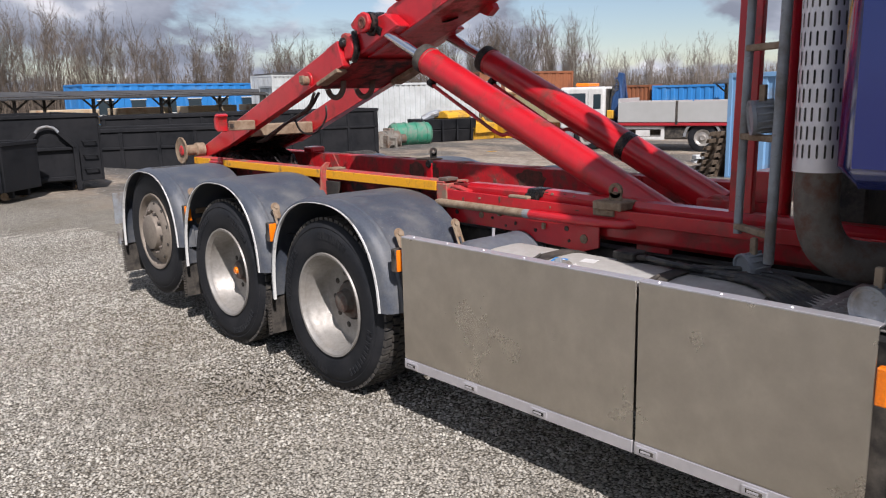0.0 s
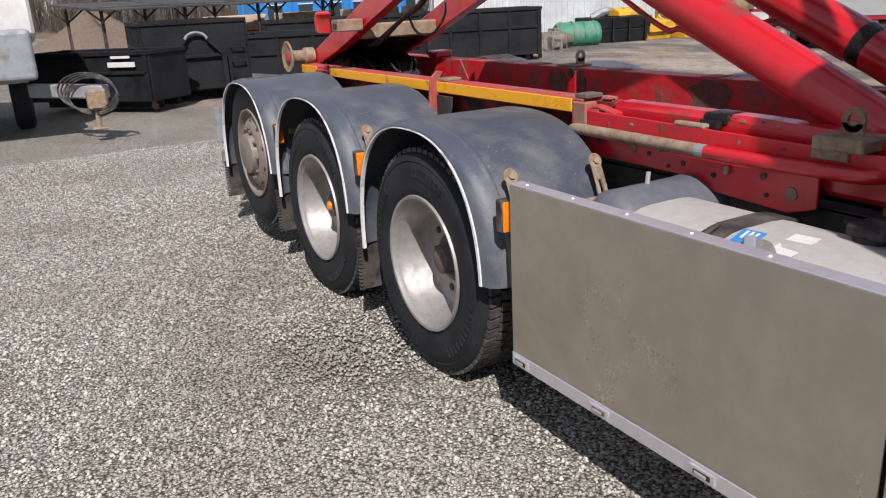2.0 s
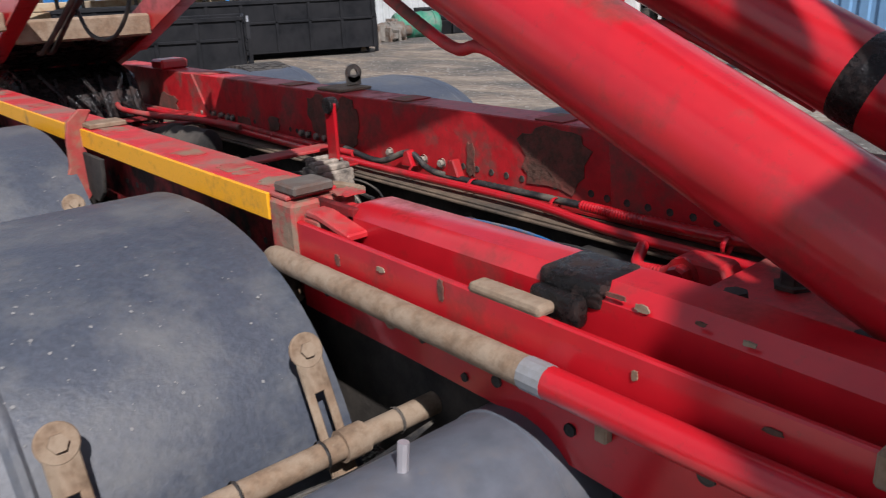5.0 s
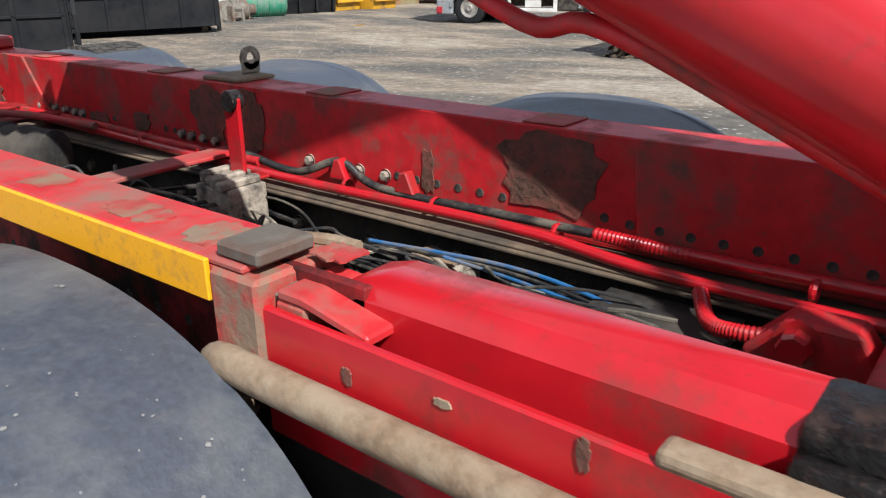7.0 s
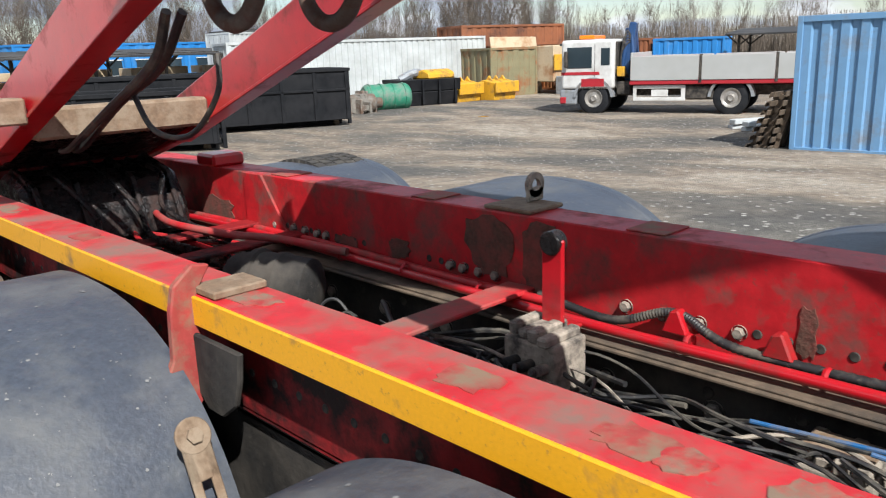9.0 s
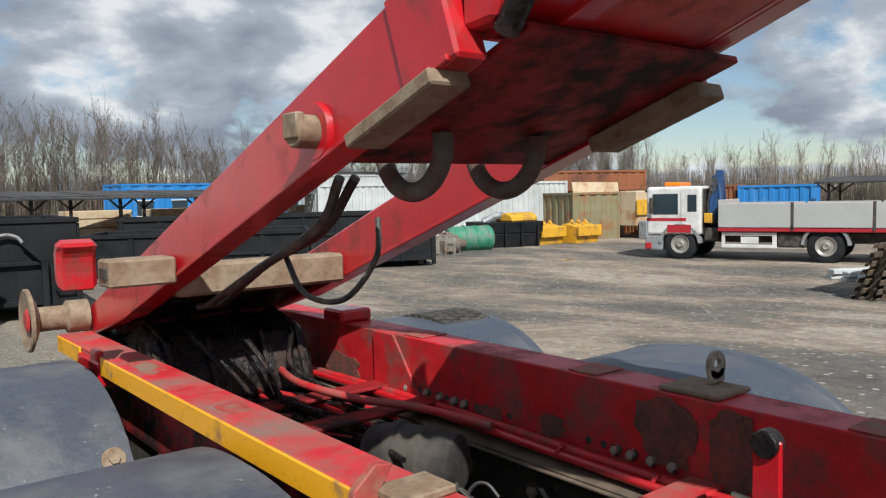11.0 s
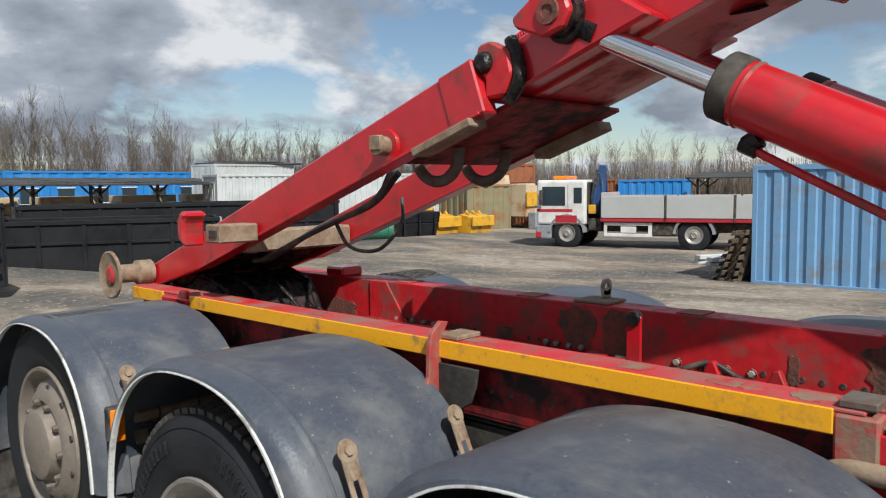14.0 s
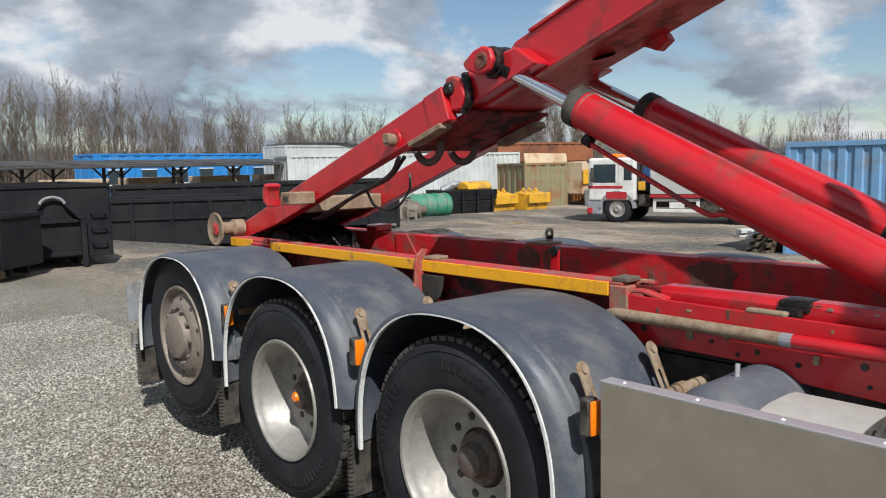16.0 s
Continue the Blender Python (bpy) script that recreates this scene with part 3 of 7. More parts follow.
def solid(name, bm, mat, smooth=True):
    """A mesh to be shared by several objects."""
    me = bpy.data.meshes.new(name)
    bmesh.ops.recalc_face_normals(bm, faces=bm.faces)
    bm.to_mesh(me)
    bm.free()
    me.materials.append(mat)
    if smooth:
        me.shade_smooth()
        me.set_sharp_from_angle(angle=radians(38))
    return me


T_BODY, T_TREAD, T_DISH, T_STEER, T_HUB = [solid(n, b, mt) for n, b, mt in zip(
    ("tyre", "tread", "rim", "rim_steer", "hub"), tyre_meshes(), (RUBBER, TREAD, RIM, BRONZE, HUB))]
NUT = solid("nut", lathe([(0.0, -0.030), (0.010, -0.030), (0.013, -0.022), (0.0145, 0.0), (0.0145, 0.012)], 6), HUB, False)
HOLE = solid("hand_hole", lathe([(0.0, -0.002), (0.020, -0.002), (0.022, 0.004)], 16), BLACK)
CAP = solid("cap", lathe([(0, -0.014), (0.020, -0.014), (0.026, -0.006), (0.026, 0.03)], 18), ORANGE)


def sidewall_marks():
    """Raised plain marks round the sidewall in place of the maker's lettering."""
    bm = bmesh.new()
    for a0, n in ((0.25, 8), (2.1, 11), (3.6, 7), (5.0, 10)):
        for i in range(n):
            a = a0 + i * 0.085
            for (u0, u1), (r0, r1) in ((((0.0, 0.016)), (0.385, 0.425)), (((0.028, 0.044)), (0.385, 0.425)), (((0.016, 0.028)), (0.398 + 0.012 * (i % 2), 0.408 + 0.012 * (i % 2)))):
                q = []
                for x in (-0.001, -0.0065):
                    for u, r in ((u0, r0), (u1, r0), (u1, r1), (u0, r1)):
                        q.append(bm.verts.new((x, r * math.cos(a + u), r * math.sin(a + u))))
                for f in ((4, 5, 6, 7), (0, 1, 5, 4), (1, 2, 6, 5), (2, 3, 7, 6), (3, 0, 4, 7)):
                    bm.faces.new([q[k] for k in f])
    return bm


T_MARKS = solid("sidewall_mark", sidewall_marks(), RUBBER, False)


def wheel(y, z, steer, far=False, cap=False):
    inset = 0.01 if steer else 0.0
    m = pose(2 * MID - SIDE_X - inset, y, z, 0, 0, 180) if far else pose(SIDE_X + 0.012 + inset, y, z, 17 * y, 0, 0)
    w = part("wheel", T_STEER if steer else T_DISH, RIM, truck, "grey steel rim in a black tyre", m)
    part("tyre", T_BODY, RUBBER, w, "black rubber tyre", m)
    part("tread", T_TREAD, TREAD, w, "dusty chunky tread", m)
    if not steer and not far:
        tagged(part("sidewall_mark", T_MARKS, RUBBER, w, "raised moulded marks", m), kind="stuff")
    if steer:
        for i in range(10):
            a = 2 * math.pi * i / 10
            part("nut", NUT, HUB, w, m=m @ pose(0.006, 0.1675 * math.cos(a), 0.1675 * math.sin(a)))
            b = a + 0.31
            part("hand_hole", HOLE, BLACK, w, m=m @ pose(0.012, 0.222 * math.cos(b), 0.222 * math.sin(b), 0, 0, 0) @ Matrix.Diagonal((1, 0.62, 0.62, 1)))
    else:
        part("hub", T_HUB, HUB, w, "brown dusty wheel hub", m)
        for i in range(10):
            a = 2 * math.pi * i / 10
            part("hand_hole", HOLE, BLACK, w, m=m @ pose(0.171, 0.165 * math.cos(a), 0.165 * math.sin(a)) @ Matrix.Diagonal((1, 0.8, 0.8, 1)))
        if cap:
            part("cap", CAP, ORANGE, w, "small amber plastic hub cap", m @ pose(0.083, 0, 0))
        inner = m @ pose(0.345, 0, 0)
        part("tyre", T_BODY, RUBBER, w, "black rubber tyre", inner)
        part("tread", T_TREAD, TREAD, w, "dusty chunky tread", inner)
    return w


for k in range(3):
    wheel(WHEEL_Y[k], HUB_Z[k], k == 2, False, k == 1)
    wheel(WHEEL_Y[k], HUB_Z[k], k == 2, True)

# axles and their hub carriers
for k in range(3):
    y, z = WHEEL_Y[k], HUB_Z[k]
    axle = part("axle", join(rod((MID - 0.75, y, z), (MID + 0.75, y, z), 0.075, 20),
                             lathe([(0, -0.2), (0.12, -0.2), (0.2, -0.08), (0.21, 0.05), (0.14, 0.18), (0, 0.2)], 24, pose(MID, y, z))), BLACK, truck, smooth=True)
    part("hub_carrier", join(bx(3.18, 3.34, y - 0.16, y + 0.16, z - 0.1, z + 0.22, 0.03, 2), rod((3.16, y, z + 0.2), (3.36, y, z + 0.2), 0.09, 20),
                             rod((3.26, y - 0.12, z + 0.2), (3.26, y - 0.12, z + 0.33), 0.022, 6), rod((3.26, y + 0.12, z + 0.2), (3.26, y + 0.12, z + 0.33), 0.022, 6)),
         MUD, axle, "hub carrier caked in dried mud", smooth=True)
    part("air_spring", lathe([(0, 0), (0.11, 0), (0.13, 0.03), (0.13, 0.12), (0.11, 0.15), (0, 0.15)], 24, pose(3.3, y + 0.42, 0.6, 0, -90, 0)), BLACK, axle, smooth=True)
    part("air_spring", lathe([(0, 0), (0.11, 0), (0.13, 0.03), (0.13, 0.12), (0.11, 0.15), (0, 0.15)], 24, pose(4.26, y + 0.42, 0.6, 0, -90, 0)), BLACK, axle, smooth=True)

# ---- mudguards ----
GUARD_R = 0.67
GUARD_W = 0.60


def guard_curve(s, x, r):
    """Along the arch: down the front, over, down the back; squarer than a circle."""
    drop_b = 0.05
    arc = math.pi * GUARD_R
    d = s * (arc + drop_b)
    wide, high = 0.618 + 1.0 * (r - GUARD_R), 0.622 + 0.27 * (r - GUARD_R)
    if d < arc:
        a = 0.07 + (math.pi - 0.07) * d / arc
        co, si = math.cos(a), math.sin(a)
        e = 2 / 2.45
        return Vector((x, -wide * math.copysign(abs(co) ** e, co), high * abs(si) ** e))
    return Vector((x, wide, -(d - arc)))


def guard_meshes():
    o = GUARD_R
    shell = sweep([(GUARD_W, o - 0.012), (GUARD_W, o), (0.30, o + 0.006), (0.10, o + 0.004), (0.055, o - 0.004), (0.022, o - 0.022), (0.004, o - 0.05),
                   (0.0, o - 0.085), (0.006, o - 0.085), (0.012, o - 0.052), (0.03, o - 0.030), (0.06, o - 0.013), (0.11, o - 0.006), (0.30, o - 0.005)],
                  guard_curve, 56, closed=True)
    trim = sweep([(-0.006, o - 0.090), (-0.006, o - 0.077), (0.010, o - 0.077), (0.010, o - 0.090)], guard_curve, 56, closed=True)
    ridge = sweep([(0.075, o), (0.085, o + 0.012), (0.095, o + 0.012), (0.105, o)], guard_curve, 56, closed=True)
    return shell, trim, ridge


def specks():
    """Dried splashes lying on the guard."""
    rng = random.Random(7)
    bm = bmesh.new()
    for _ in range(260):
        s, x = rng.uniform(0.18, 0.72), rng.uniform(0.1, 0.56)
        r = rng.choice((0.001, 0.0012, 0.0015, 0.0018, 0.0024, 0.0038))
        base = [guard_curve(s + r * math.cos(a) * 0.5 * rng.uniform(0.6, 1.3), x + r * math.sin(a) * rng.uniform(0.6, 1.3), GUARD_R + 0.0075) for a in (0, 1.2, 2.4, 3.7, 5.0)]
        bm.faces.new([bm.verts.new(p) for p in base])
    return bm


G_SHELL, G_TRIM, G_RIDGE = [solid(n, b, mt) for n, b, mt in zip(("mudguard", "edge_trim", "ridge"), guard_meshes(), (PLASTIC, WHITE_TRIM, PLASTIC))]
G_SPECK = solid("dried_splash", specks(), SPECK, False)
LAMP = solid("marker_lamp", join(bx(-0.024, 0.024, -0.012, 0.0, -0.055, 0.055, 0.005, 2)), ORANGE)
LAMP_BASE = solid("lamp_base", bx(-0.026, 0.026, 0.0, 0.040, -0.060, 0.060, 0.006), BLACK)


def strap_mesh():
    """A slotted steel strap with a round head, hanging down from the head along -z."""
    bm = join(rod((0, 0, 0), (0, -0.008, 0), 0.031, 24, bev=0.002), rod((0, -0.008, 0), (0, -0.016, 0), 0.014, 6))
    for x in (-0.017, 0.017):
        bm = join(bm, bx(x - 0.008, x + 0.008, -0.007, 0.0, -0.24, -0.012, 0.002))
    bm = join(bm, bx(-0.025, 0.025, -0.007, 0.0, -0.075, -0.01, 0.002), bx(-0.025, 0.025, -0.007, 0.0, -0.25, -0.185, 0.002))
    return bm


STRAP = solid("strap", strap_mesh(), RUST)


def mudguard(y, z, far=False, first=False):
    m = pose(2 * MID - SIDE_X + 0.03, y, z, 0, 0, 180) if far else pose(SIDE_X - 0.02, y, z)
    g = part("mudguard", G_SHELL, PLASTIC, truck, "dull grey plastic mudguard with white edge", m)
    part("edge_trim", G_TRIM, WHITE_TRIM, g, "white edge strip", m)
    part("ridge", G_RIDGE, PLASTIC, g, m=m)
    tagged(part("dried_splash", G_SPECK, SPECK, g, "pale dried splashes", m), kind="stuff")
    if not far:
        lamp = part("marker_lamp", LAMP, ORANGE, g, "amber side marker lamp", m @ pose(0.036, -0.668, 0.358 - (z - 0.540)))
        part("lamp_base", LAMP_BASE, BLACK, lamp, m=m @ pose(0.036, -0.668, 0.358 - (z - 0.540)))
        for x in (0.135, 0.535):
            part("strap", STRAP, RUST, g, "dusty slotted steel strap", m @ pose(x, -0.545, 0.470, -24, 0, 0))
        bar = part("support_bar", join(rod((0.10, -0.665, 0.345), (0.78, -0.665, 0.345), 0.021, 16), rod((0.515, -0.665, 0.345), (0.56, -0.665, 0.345), 0.028, 16),
                                       rod((0.74, -0.665, 0.345), (0.79, -0.665, 0.345), 0.032, 16)), RUST, g, "dusty round support bar", m, smooth=True)
        for j in range(3):
            part("cable", hose([(0.12 + 0.01 * j, -0.69, 0.325), (0.25, -0.695 - 0.01 * j, 0.30 - 0.012 * j), (0.38, -0.685, 0.31), (0.52, -0.70, 0.295 + 0.01 * j), (0.7, -0.68, 0.32)], 0.004, 6),
                 CABLE, bar, m=m, smooth=True)
        for j in range(4):
            part("cable_tie", lathe([(0.024, -0.003), (0.025, 0), (0.024, 0.003)], 14, pose(0.18 + j * 0.15, -0.665, 0.345)), BLACK, bar, m=m)
        # rubber flap behind the wheel
        flap = join(bx(0.02, 0.50, 0.622, 0.634, -0.30, -0.02, 0.002))
        for j in range(14):
            flap = join(flap, bx(0.0, 0.02, 0.62, 0.638, -0.30 + j * 0.02, -0.288 + j * 0.02, 0.0))
        part("mud_flap", flap, BLACK, g, "black rubber flap with combed edge", m)
    return g


for k in range(3):
    mudguard(WHEEL_Y[k], (0.535, 0.56, 0.565)[k])
    mudguard(WHEEL_Y[k], (0.545, 0.56, 0.55)[k], far=True)

# ---- side panels of stainless sheet ----
PANEL_TOP, PANEL_LOW = 1.022, 0.400


def side_panel(y0, y1, name="side_panel"):
    x = SIDE_X
    p = part(name, bx(x, x + 0.006, y0 + 0.004, y1 - 0.004, PANEL_LOW, PANEL_TOP, 0.0015), STEEL, truck, "brushed stainless side panel, slightly smeared")
    part("top_flange", bx(x + 0.001, x + 0.055, y0 + 0.002, y1 - 0.002, PANEL_TOP, PANEL_TOP + 0.005, 0.001), STEEL_TRIM, p, "folded stainless top edge")
    part("lower_trim", bx(x - 0.003, x + 0.012, y0 + 0.002, y1 - 0.002, PANEL_LOW - 0.052, PANEL_LOW - 0.002, 0.002), STEEL_TRIM, p, "polished lower strip")
    n = max(1, round((y1 - y0) / 0.33))
    for i in range(n):
        yc = y1 - 0.06 - i * 0.42
        if yc < y0 + 0.05:
            break
        slot = part("latch", join(bx(x - 0.009, x - 0.003, yc - 0.045, yc + 0.045, PANEL_LOW - 0.044, PANEL_LOW - 0.012, 0.005, 2)), STEEL_TRIM, p, "recessed oval latch")
        part("latch_core", bx(x - 0.011, x - 0.008, yc - 0.030, yc + 0.030, PANEL_LOW - 0.036, PANEL_LOW - 0.020, 0.002), BLACK, slot)
        part("latch_tongue", bx(x - 0.013, x - 0.010, yc - 0.018, yc + 0.024, PANEL_LOW - 0.033, PANEL_LOW - 0.024, 0.001), STEEL_TRIM, slot)
    for i in range(int((y1 - y0) / 0.24)):
        yc = y1 - 0.07 - i * 0.24
        part("rivet", lathe([(0, 0.010), (0.006, 0.009), (0.009, 0.005)], 10, pose(x + 0.028, yc, PANEL_TOP, 0, -90, 0)), STEEL_TRIM, p, smooth=True)
    return p


side_panel(2.016, 3.384)
side_panel(1.19, 2.012)
part("panel_end", bx(SIDE_X + 0.006, SIDE_X + 0.30, 3.374, 3.379, PANEL_LOW, PANEL_TOP - 0.2, 0.001), STEEL, truck)
lampf = part("turn_lamp", bx(SIDE_X - 0.022, SIDE_X + 0.01, 1.15, 1.186, 0.79, 0.91, 0.006, 2), ORANGE, truck, "amber side turn lamp")

# ---- tanks ----
def rounded_tank(y0, y1, x0, x1, z0, z1, r=0.16):
    pts = []
    for cx, cz, a0 in ((x1 - r, z1 - r, 0), (x0 + r, z1 - r, 90), (x0 + r, z0 + r, 180), (x1 - r, z0 + r, 270)):
        for i in range(9):
            a = radians(a0 + i * 90 / 8)
            pts.append((cx + r * math.cos(a), cz + r * math.sin(a)))
    return sweep(pts, lambda s, a, b: Vector((a, y0 + (y1 - y0) * s, b)), 1, closed=True), pts


bm, ring = rounded_tank(1.45, 2.98, 2.70, 3.30, 0.42, 0.985, 0.24)
tank = part("fuel_tank", bm, ALU, truck, "dull aluminium fuel tank with black straps", smooth=True)
for yc in (2.66, 2.06, 1.60):
    out = [(a + (0.008 if a > 3.0 else -0.008), b + (0.009 if b > 0.7 else -0.009)) for a, b in ring]
    strap = part("tank_strap", sweep(out, lambda s, a, b, yc=yc: Vector((a, yc - 0.035 + 0.07 * s, b)), 1, closed=True), BLACK, tank, "black steel tank strap", smooth=True)
    part("strap_buckle", join(bx(2.74, 2.80, yc - 0.03, yc + 0.03, 0.955, 0.985, 0.004), rod((2.735, yc - 0.04, 0.965), (2.735, yc + 0.04, 0.965), 0.010, 10),
                              rod((2.80, yc, 0.975), (2.88, yc, 1.003), 0.007, 8)), BLACK, strap, "black strap buckle with bolt")
cap = part("filler_cap", lathe([(0, -0.030), (0.050, -0.030), (0.057, -0.024), (0.057, 0.02)], 30, pose(2.79, 2.47, 0.965, 0, 62, 0)), GREYMET, tank, "round grey filler cap", smooth=True)
part("cap_bar", bx(-0.048, 0.048, -0.016, 0.016, -0.004, 0.018, 0.005), GREYMET, cap, m=pose(2.79, 2.47, 0.965, 0, 62, 0) @ pose(-0.03, 0, 0, 0, -90, 0) @ pose(0, 0, 0, 0, 0, 35))
part("blue_label", bx(-0.052, 0.052, -0.034, 0.034, 0, 0.0015, 0), LABEL_BLUE, tank, "blue fuel warning label", pose(2.885, 2.575, 0.9765, 0, -13, 8))
part("warning_triangle", prism([(-0.018, 0), (0.018, 0), (0, 0.03)], 0, 0.001, 0), WHITE, tank, "white warning triangle", pose(2.845, 2.573, 0.9705, 0, -103, 98))
for j in range(3):
    part("print_bar", bx(-0.001, 0.042, -0.004, 0.004, 0, 0.0012, 0), WHITE, tank, m=pose(2.885, 2.590 - j * 0.017, 0.9786, 0, -13, 8))
part("white_label", bx(-0.075, 0.075, -0.035, 0.035, 0, 0.0015, 0), WHITE, tank, "blank white label", pose(2.925, 2.455, 0.9815, 0, -5, 8))
sender = part("tank_sender", join(rod((3.10, 2.35, 0.985), (3.10, 2.35, 1.0), 0.05, 20), bx(3.05, 3.15, 2.29, 2.40, 0.997, 1.03, 0.006), rod((3.06, 2.27, 1.015), (3.02, 2.20, 1.03), 0.012, 10)), BLACK, tank, "black level sender with plug")
part("tank_hose", hose([(3.02, 2.2, 1.03), (2.98, 2.05, 1.03), (3.1, 1.9, 1.0), (3.2, 1.7, 1.0)], 0.011, 8), CABLE, tank, smooth=True)

air = part("air_tank", lathe([(0, 0), (0.075, 0.006), (0.115, 0.03), (0.135, 0.07), (0.135, 0.40), (0.1375, 0.402), (0.1375, 0.408), (0.135, 0.41), (0.135, 0.70), (0.12, 0.73), (0, 0.76)], 40,
                             pose(2.88, 3.16, 0.86)), AIRTANK, truck, "dark grey cylindrical air tank with rust streak", smooth=True)
part("drain_valve", rod((3.10, 3.165, 0.985), (3.105, 3.165, 1.035), 0.008, 8), STEEL_TRIM, air)

# behind the tanks: dark boxes, hoses and a tread plate over the battery box
box = part("battery_box", join(bx(2.72, 3.28, 0.95, 1.42, 0.42, 0.985, 0.02), bx(2.74, 3.30, 1.44, 1.5, 0.5, 0.93, 0.01)), BLACK, truck)
part("tread_plate", bx(2.73, 3.30, 0.95, 1.46, 0.992, 0.998, 0.001), TREADPLATE, box, "scuffed aluminium tread plate")


def tread_lugs():
    bm = bmesh.new()
    for i in range(19):
        for j in range(17):
            a = radians(45 if (i + j) % 2 else -45)
            cx, cy = 2.75 + i * 0.03, 0.965 + j * 0.03
            q = [bm.verts.new((cx + dx * math.cos(a) - dy * math.sin(a), cy + dx * math.sin(a) + dy * math.cos(a), 0.998)) for dx, dy in ((0.012, 0.0), (0, 0.0035), (-0.012, 0.0), (0, -0.0035))]
            t0 = bm.verts.new((cx, cy, 1.0012))
            for k in range(4):
                bm.faces.new((q[k], q[(k + 1) % 4], t0))
    return bm


part("plate_pattern", tread_lugs(), TREADPLATE, box)
rngh = random.Random(11)
for j in range(9):
    y0 = 1.35 + 0.09 * j
    part("hose", hose([(2.80 + 0.03 * j, 1.45, 0.97), (2.86 + 0.04 * j, 1.60 + 0.02 * j, 1.0 + 0.01 * rngh.random()), (3.05, 1.75 + 0.04 * j, 0.98 + 0.03 * rngh.random()), (3.28, 1.9 + 0.08 * j, 0.96)], 0.011, 8),
         CABLE, truck, "black rubber hose", smooth=True)

# ---- chassis and hook-lift frame ----
def bolt_mesh():
    return solid("bolt", join(lathe([(0, -0.012), (0.011, -0.012), (0.013, -0.008), (0.013, 0.0)], 6), lathe([(0.017, -0.002), (0.017, 0.002)], 14)), VALVE, False)


BOLT = bolt_mesh()


def blot(y0, y1, z0, z1, x, seed):
    """An irregular flat patch of rust or dirt on a face that looks along -x."""
    rng = random.Random(seed)
    cy, cz, hy, hz = (y0 + y1) / 2, (z0 + z1) / 2, (y1 - y0) / 2, (z1 - z0) / 2
    pts = []
    for i in range(22):
        a = 2 * math.pi * i / 22
        k = rng.uniform(0.72, 1.08)
        pts.append((cy + hy * k * math.copysign(abs(math.cos(a)) ** 0.7, math.cos(a)), cz + hz * k * math.copysign(abs(math.sin(a)) ** 0.7, math.sin(a))))
    return prism(pts, x, x + 0.0028, 0)


PIT = solid("bolt_hole", lathe([(0, -0.001), (0.007, -0.001), (0.0085, 0.001)], 12), BLACK, False)

ZN, ZF = 1.217, 1.215        # tops of the near and the far rail
near_rail = part("frame_rail", bx(3.290, 3.405, 3.74, 7.0, ZN - 0.010, ZN, 0.003), RED_DUSTY, truck, "faded red frame rail with yellow edge")
# web coloured darker for the shade under the yellow edge, besides its dirt
part("rail_web", join(bx(3.345, 3.360, 3.60, 7.0, 0.985, ZN - 0.010, 0.002), bx(3.345, 3.405, 3.60, 7.0, 0.980, 0.992, 0.002)), GRIME_SHADE, near_rail, "grimy drilled rail web darkened for shade")
part("yellow_edge", join(bx(3.282, 3.290, 3.80, 6.44, ZN - 0.056, ZN - 0.001, 0.002), bx(3.282, 3.290, 6.68, 6.98, ZN - 0.056, ZN - 0.001, 0.002)), YELLOW, near_rail, "worn yellow reflective edge")
part("inner_lip", bx(3.2905, 3.298, 3.74, 7.0, ZN - 0.060, ZN - 0.0105, 0.001), RED_DUSTY, near_rail)
for i in range(40):
    part("bolt_hole", PIT, BLACK, near_rail, m=pose(3.344, 3.95 + 0.075 * i, 1.07))
far_rail = part("frame_rail", join(bx(4.170, 4.185, 2.2, 7.22, 0.985, ZF, 0.003), bx(4.1705, 4.30, 2.2, 7.22, ZF - 0.010, ZF + 0.0005, 0.004), bx(4.171, 4.30, 2.2, 7.22, 0.980, 0.990, 0.003)),
                RED_DARK, truck, "weathered dark red frame rail with bolts and rusty welds")
for y in list(np.arange(3.1, 4.30, 0.062)) + list(np.arange(5.0, 5.3, 0.05)) + list(np.arange(5.55, 6.1, 0.048)):
    part("bolt_hole", PIT, BLACK, far_rail, m=pose(4.1555 if y < 3.66 else 4.1685, float(y), 1.045) @ Matrix.Diagonal((1, 1.25, 1.25, 1)))
for y in (4.315, 4.404, 4.49, 4.586, 4.99, 5.05, 5.11, 5.16, 5.75, 5.80, 5.87, 5.941, 6.05):
    part("bolt", BOLT, VALVE, far_rail, m=pose(4.168, y, 1.040))
for y0, y1, z0, z1 in ((3.72, 3.98, 1.02, ZF - 0.004), (4.76, 4.90, 1.0, ZF - 0.01), (6.35, 6.6, 1.0, 1.1), (4.93, 5.10, 1.03, ZF - 0.004), (5.33, 5.43, 1.02, 1.09), (4.16, 4.20, 1.01, 1.13), (5.58, 5.7, 1.01, 1.06)):
    part("rust_patch", blot(y0, y1, z0, z1, 4.1665, int(y0 * 100)), RUST_DARK, far_rail, "rough rusty patch")
part("rail_gusset", prism([(5.95, 0.99), (6.12, ZF), (6.24, ZF), (6.24, 0.99)], 4.158, 4.169, 0.002), RED_DARK, far_rail)
part("rail_gusset", prism([(3.0, 0.99), (3.0, ZF + 0.004), (3.66, ZF + 0.004), (3.64, 0.99)], 4.156, 4.169, 0.002), RED_DARK, far_rail, "welded red stiffening plate")
for y in (6.03, 5.28, 4.55, 3.88):
    part("wear_plate", bx(4.18, 4.29, y - 0.05, y + 0.05, ZF + 0.001, ZF + 0.005, 0.002), RED_RUSTY, far_rail)
